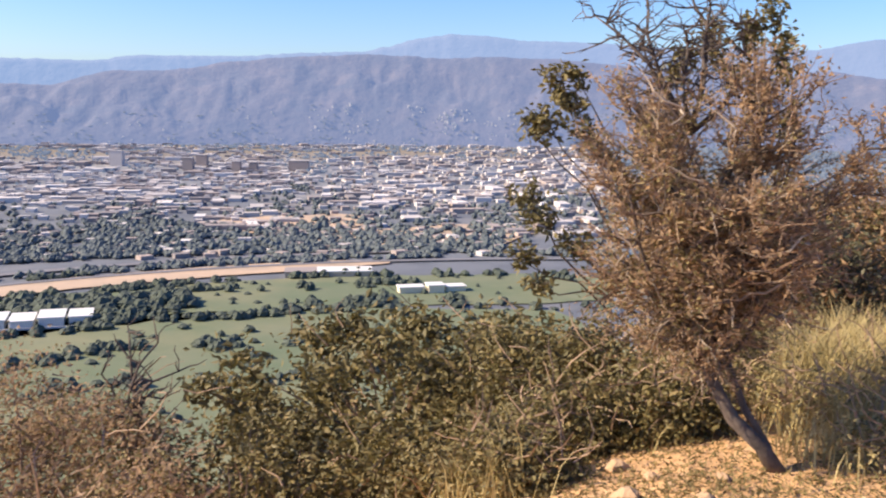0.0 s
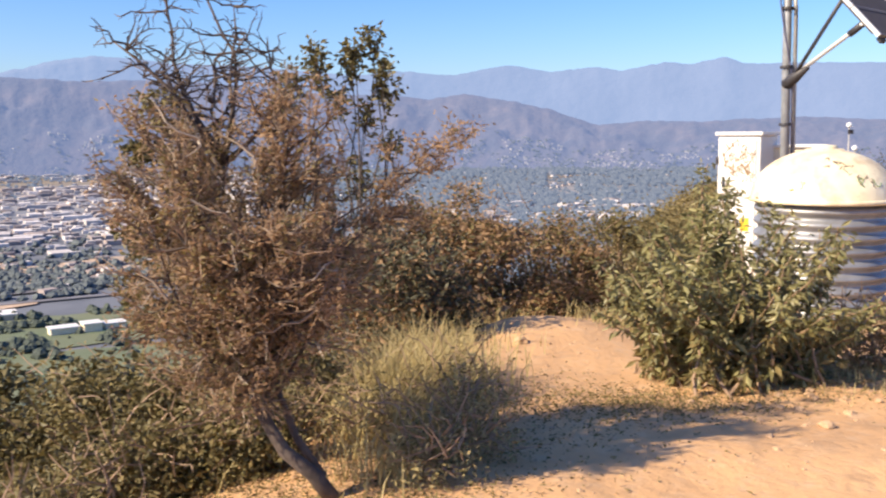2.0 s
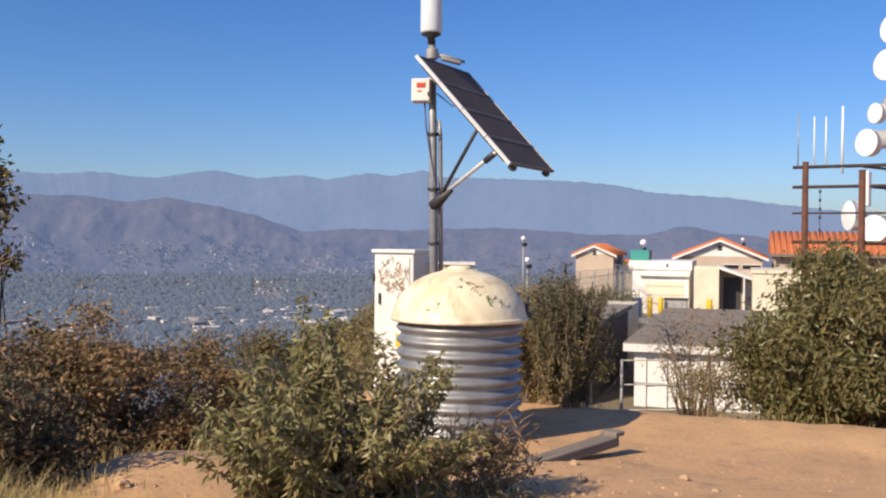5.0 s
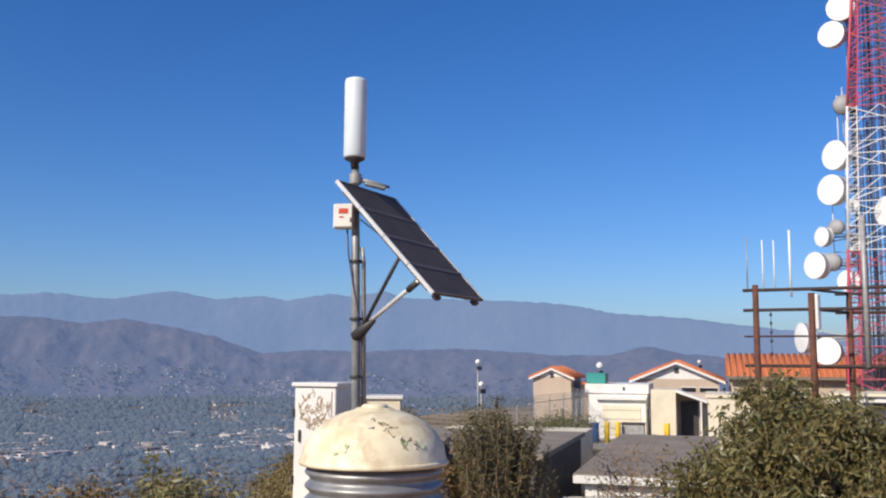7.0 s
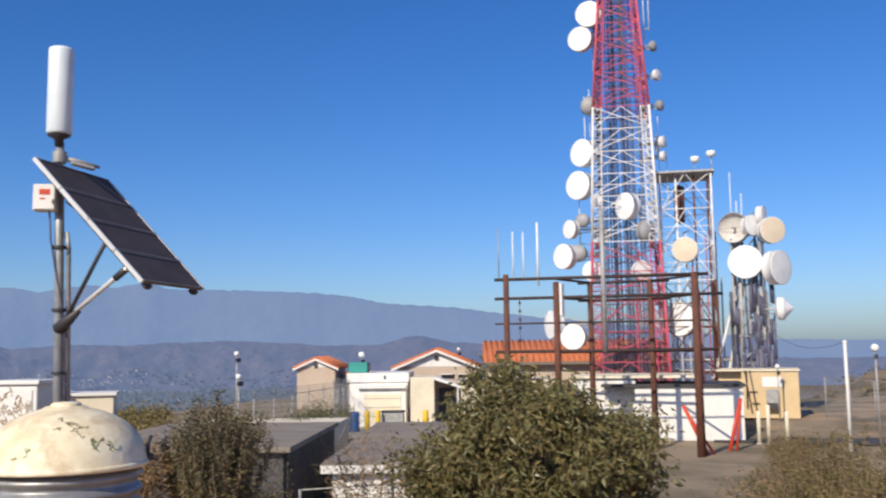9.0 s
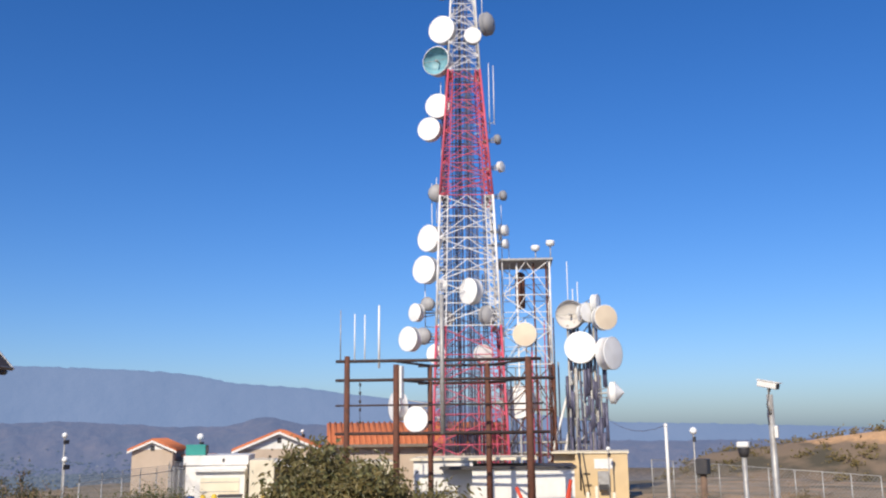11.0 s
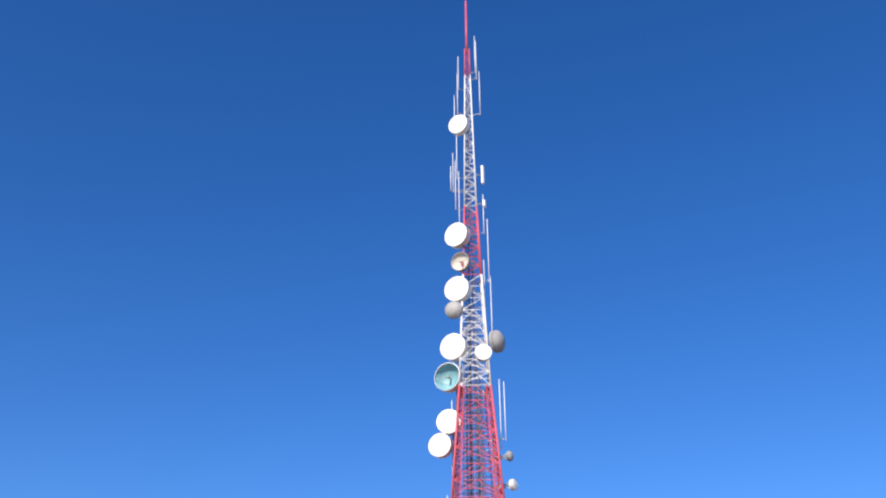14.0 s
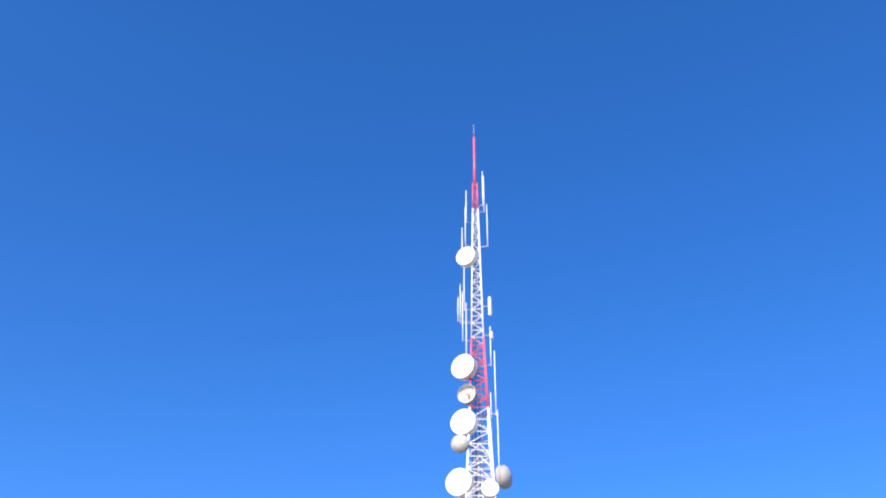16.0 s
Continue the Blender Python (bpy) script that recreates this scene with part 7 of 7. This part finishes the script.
def stones():
    s = Shape()
    for _ in range(1500):
        a, d = rnd(-25, 75), 3.5 + 10 * random.random()
        x, y = 0.5 + d * math.sin(radians(a)), 1 + d * math.cos(radians(a))
        stone(s, Vector((x, y, ground_z(x, y))), 0.006 + 0.02 * random.random() ** 3)
    for _ in range(240):
        x, y = 4.6 + random.gauss(0, 0.9), 6.1 + random.gauss(0, 0.45)
        stone(s, Vector((x, y, ground_z(x, y))), 0.01 + 0.03 * random.random() ** 2)
    tagged(part("gravel", s, ROCK), "loose tan gravel scattered on the dirt", "gravel", kind="stuff")
    for x, y, r in ((-0.72, 4.5, 0.13), (-0.3, 4.75, 0.07), (0.0, 4.6, 0.05), (-0.15, 5.0, 0.045), (0.15, 4.9, 0.04), (-0.25, 5.3, 0.07), (4.45, 6.45, 0.085), (2.75, 8.15, 0.07), (4.0, 6.2, 0.06), (5.2, 6.2, 0.055), (0.0, 6.1, 0.05), (-0.6, 5.7, 0.045), (6.2, 6.6, 0.05), (3.4, 5.2, 0.05), (7.2, 6.3, 0.05), (6.8, 7.3, 0.06)):
        q = Shape()
        stone(q, Vector((0, 0, 0)), r)
        tagged(part("stone", q, ROCK, m=up(x, y, r * 0.2)), "rough tan stone lying on the dirt", "stone", group="stones on the dirt")


stones()


def hillside_scrub():
    leafy = Shape()
    for _ in range(700):
        a, d = rnd(-36, 44), 9 + 160 * random.random() ** 1.6
        x, y = 0.5 + d * math.sin(radians(a)), 1 + d * math.cos(radians(a))
        o = outside(x, y)
        if o < 2.5:
            continue
        z = ground_z(x, y)
        r = rnd(0.35, 0.8) * (1 + min(o, 60) * 0.012)
        for _ in range(70):
            q = Vector((x + random.gauss(0, r * 0.5), y + random.gauss(0, r * 0.5), z + abs(random.gauss(0, r * 0.45))))
            ln = r * rnd(0.18, 0.36)
            leaf(leafy, q, ln, ln * 0.6)
    # brush on the shoulder beside the cabinet
    for _ in range(620):
        a, d = rnd(14, 43), rnd(13.5, 44)
        x, y = 0.5 + d * math.sin(radians(a)), 1 + d * math.cos(radians(a))
        if outside(x, y) < 0.3 and not (29.5 < a < 38 and 16 < d < 23):
            continue
        z, r = ground_z(x, y), rnd(0.4, 0.85)
        for _ in range(90):
            q = Vector((x + random.gauss(0, r * 0.5), y + random.gauss(0, r * 0.5), z + abs(random.gauss(0, r * 0.4))))
            leaf(leafy, q, r * rnd(0.12, 0.24), r * 0.1)
    # scrub over the far shoulder of the yard
    for _ in range(420):
        a, d = rnd(29, 37.5), rnd(26, 88)
        if d < 43 and a > 33.3:
            continue
        x, y = 0.5 + d * math.sin(radians(a)), 1 + d * math.cos(radians(a))
        z, r = ground_z(x, y), rnd(0.7, 1.5)
        for _ in range(90):
            q = Vector((x + random.gauss(0, r * 0.5), y + random.gauss(0, r * 0.5), z + abs(random.gauss(0, r * 0.35))))
            leaf(leafy, q, r * rnd(0.14, 0.26), r * 0.12)
    for _ in range(700):
        x, y = rnd(180, 330), rnd(-120, 90)
        z = ground_z(x, y)
        if z < -30:
            continue
        r = rnd(0.8, 2.2)
        for _ in range(26):
            q = Vector((x + random.gauss(0, r * 0.5), y + random.gauss(0, r * 0.5), z + abs(random.gauss(0, r * 0.45))))
            leaf(leafy, q, r * rnd(0.4, 0.7), r * 0.3)
    tagged(part("hillside_scrub", leafy, LEAFBROWNG), "dry brown-green chaparral covering the slopes", "scrub", kind="stuff")


hillside_scrub()
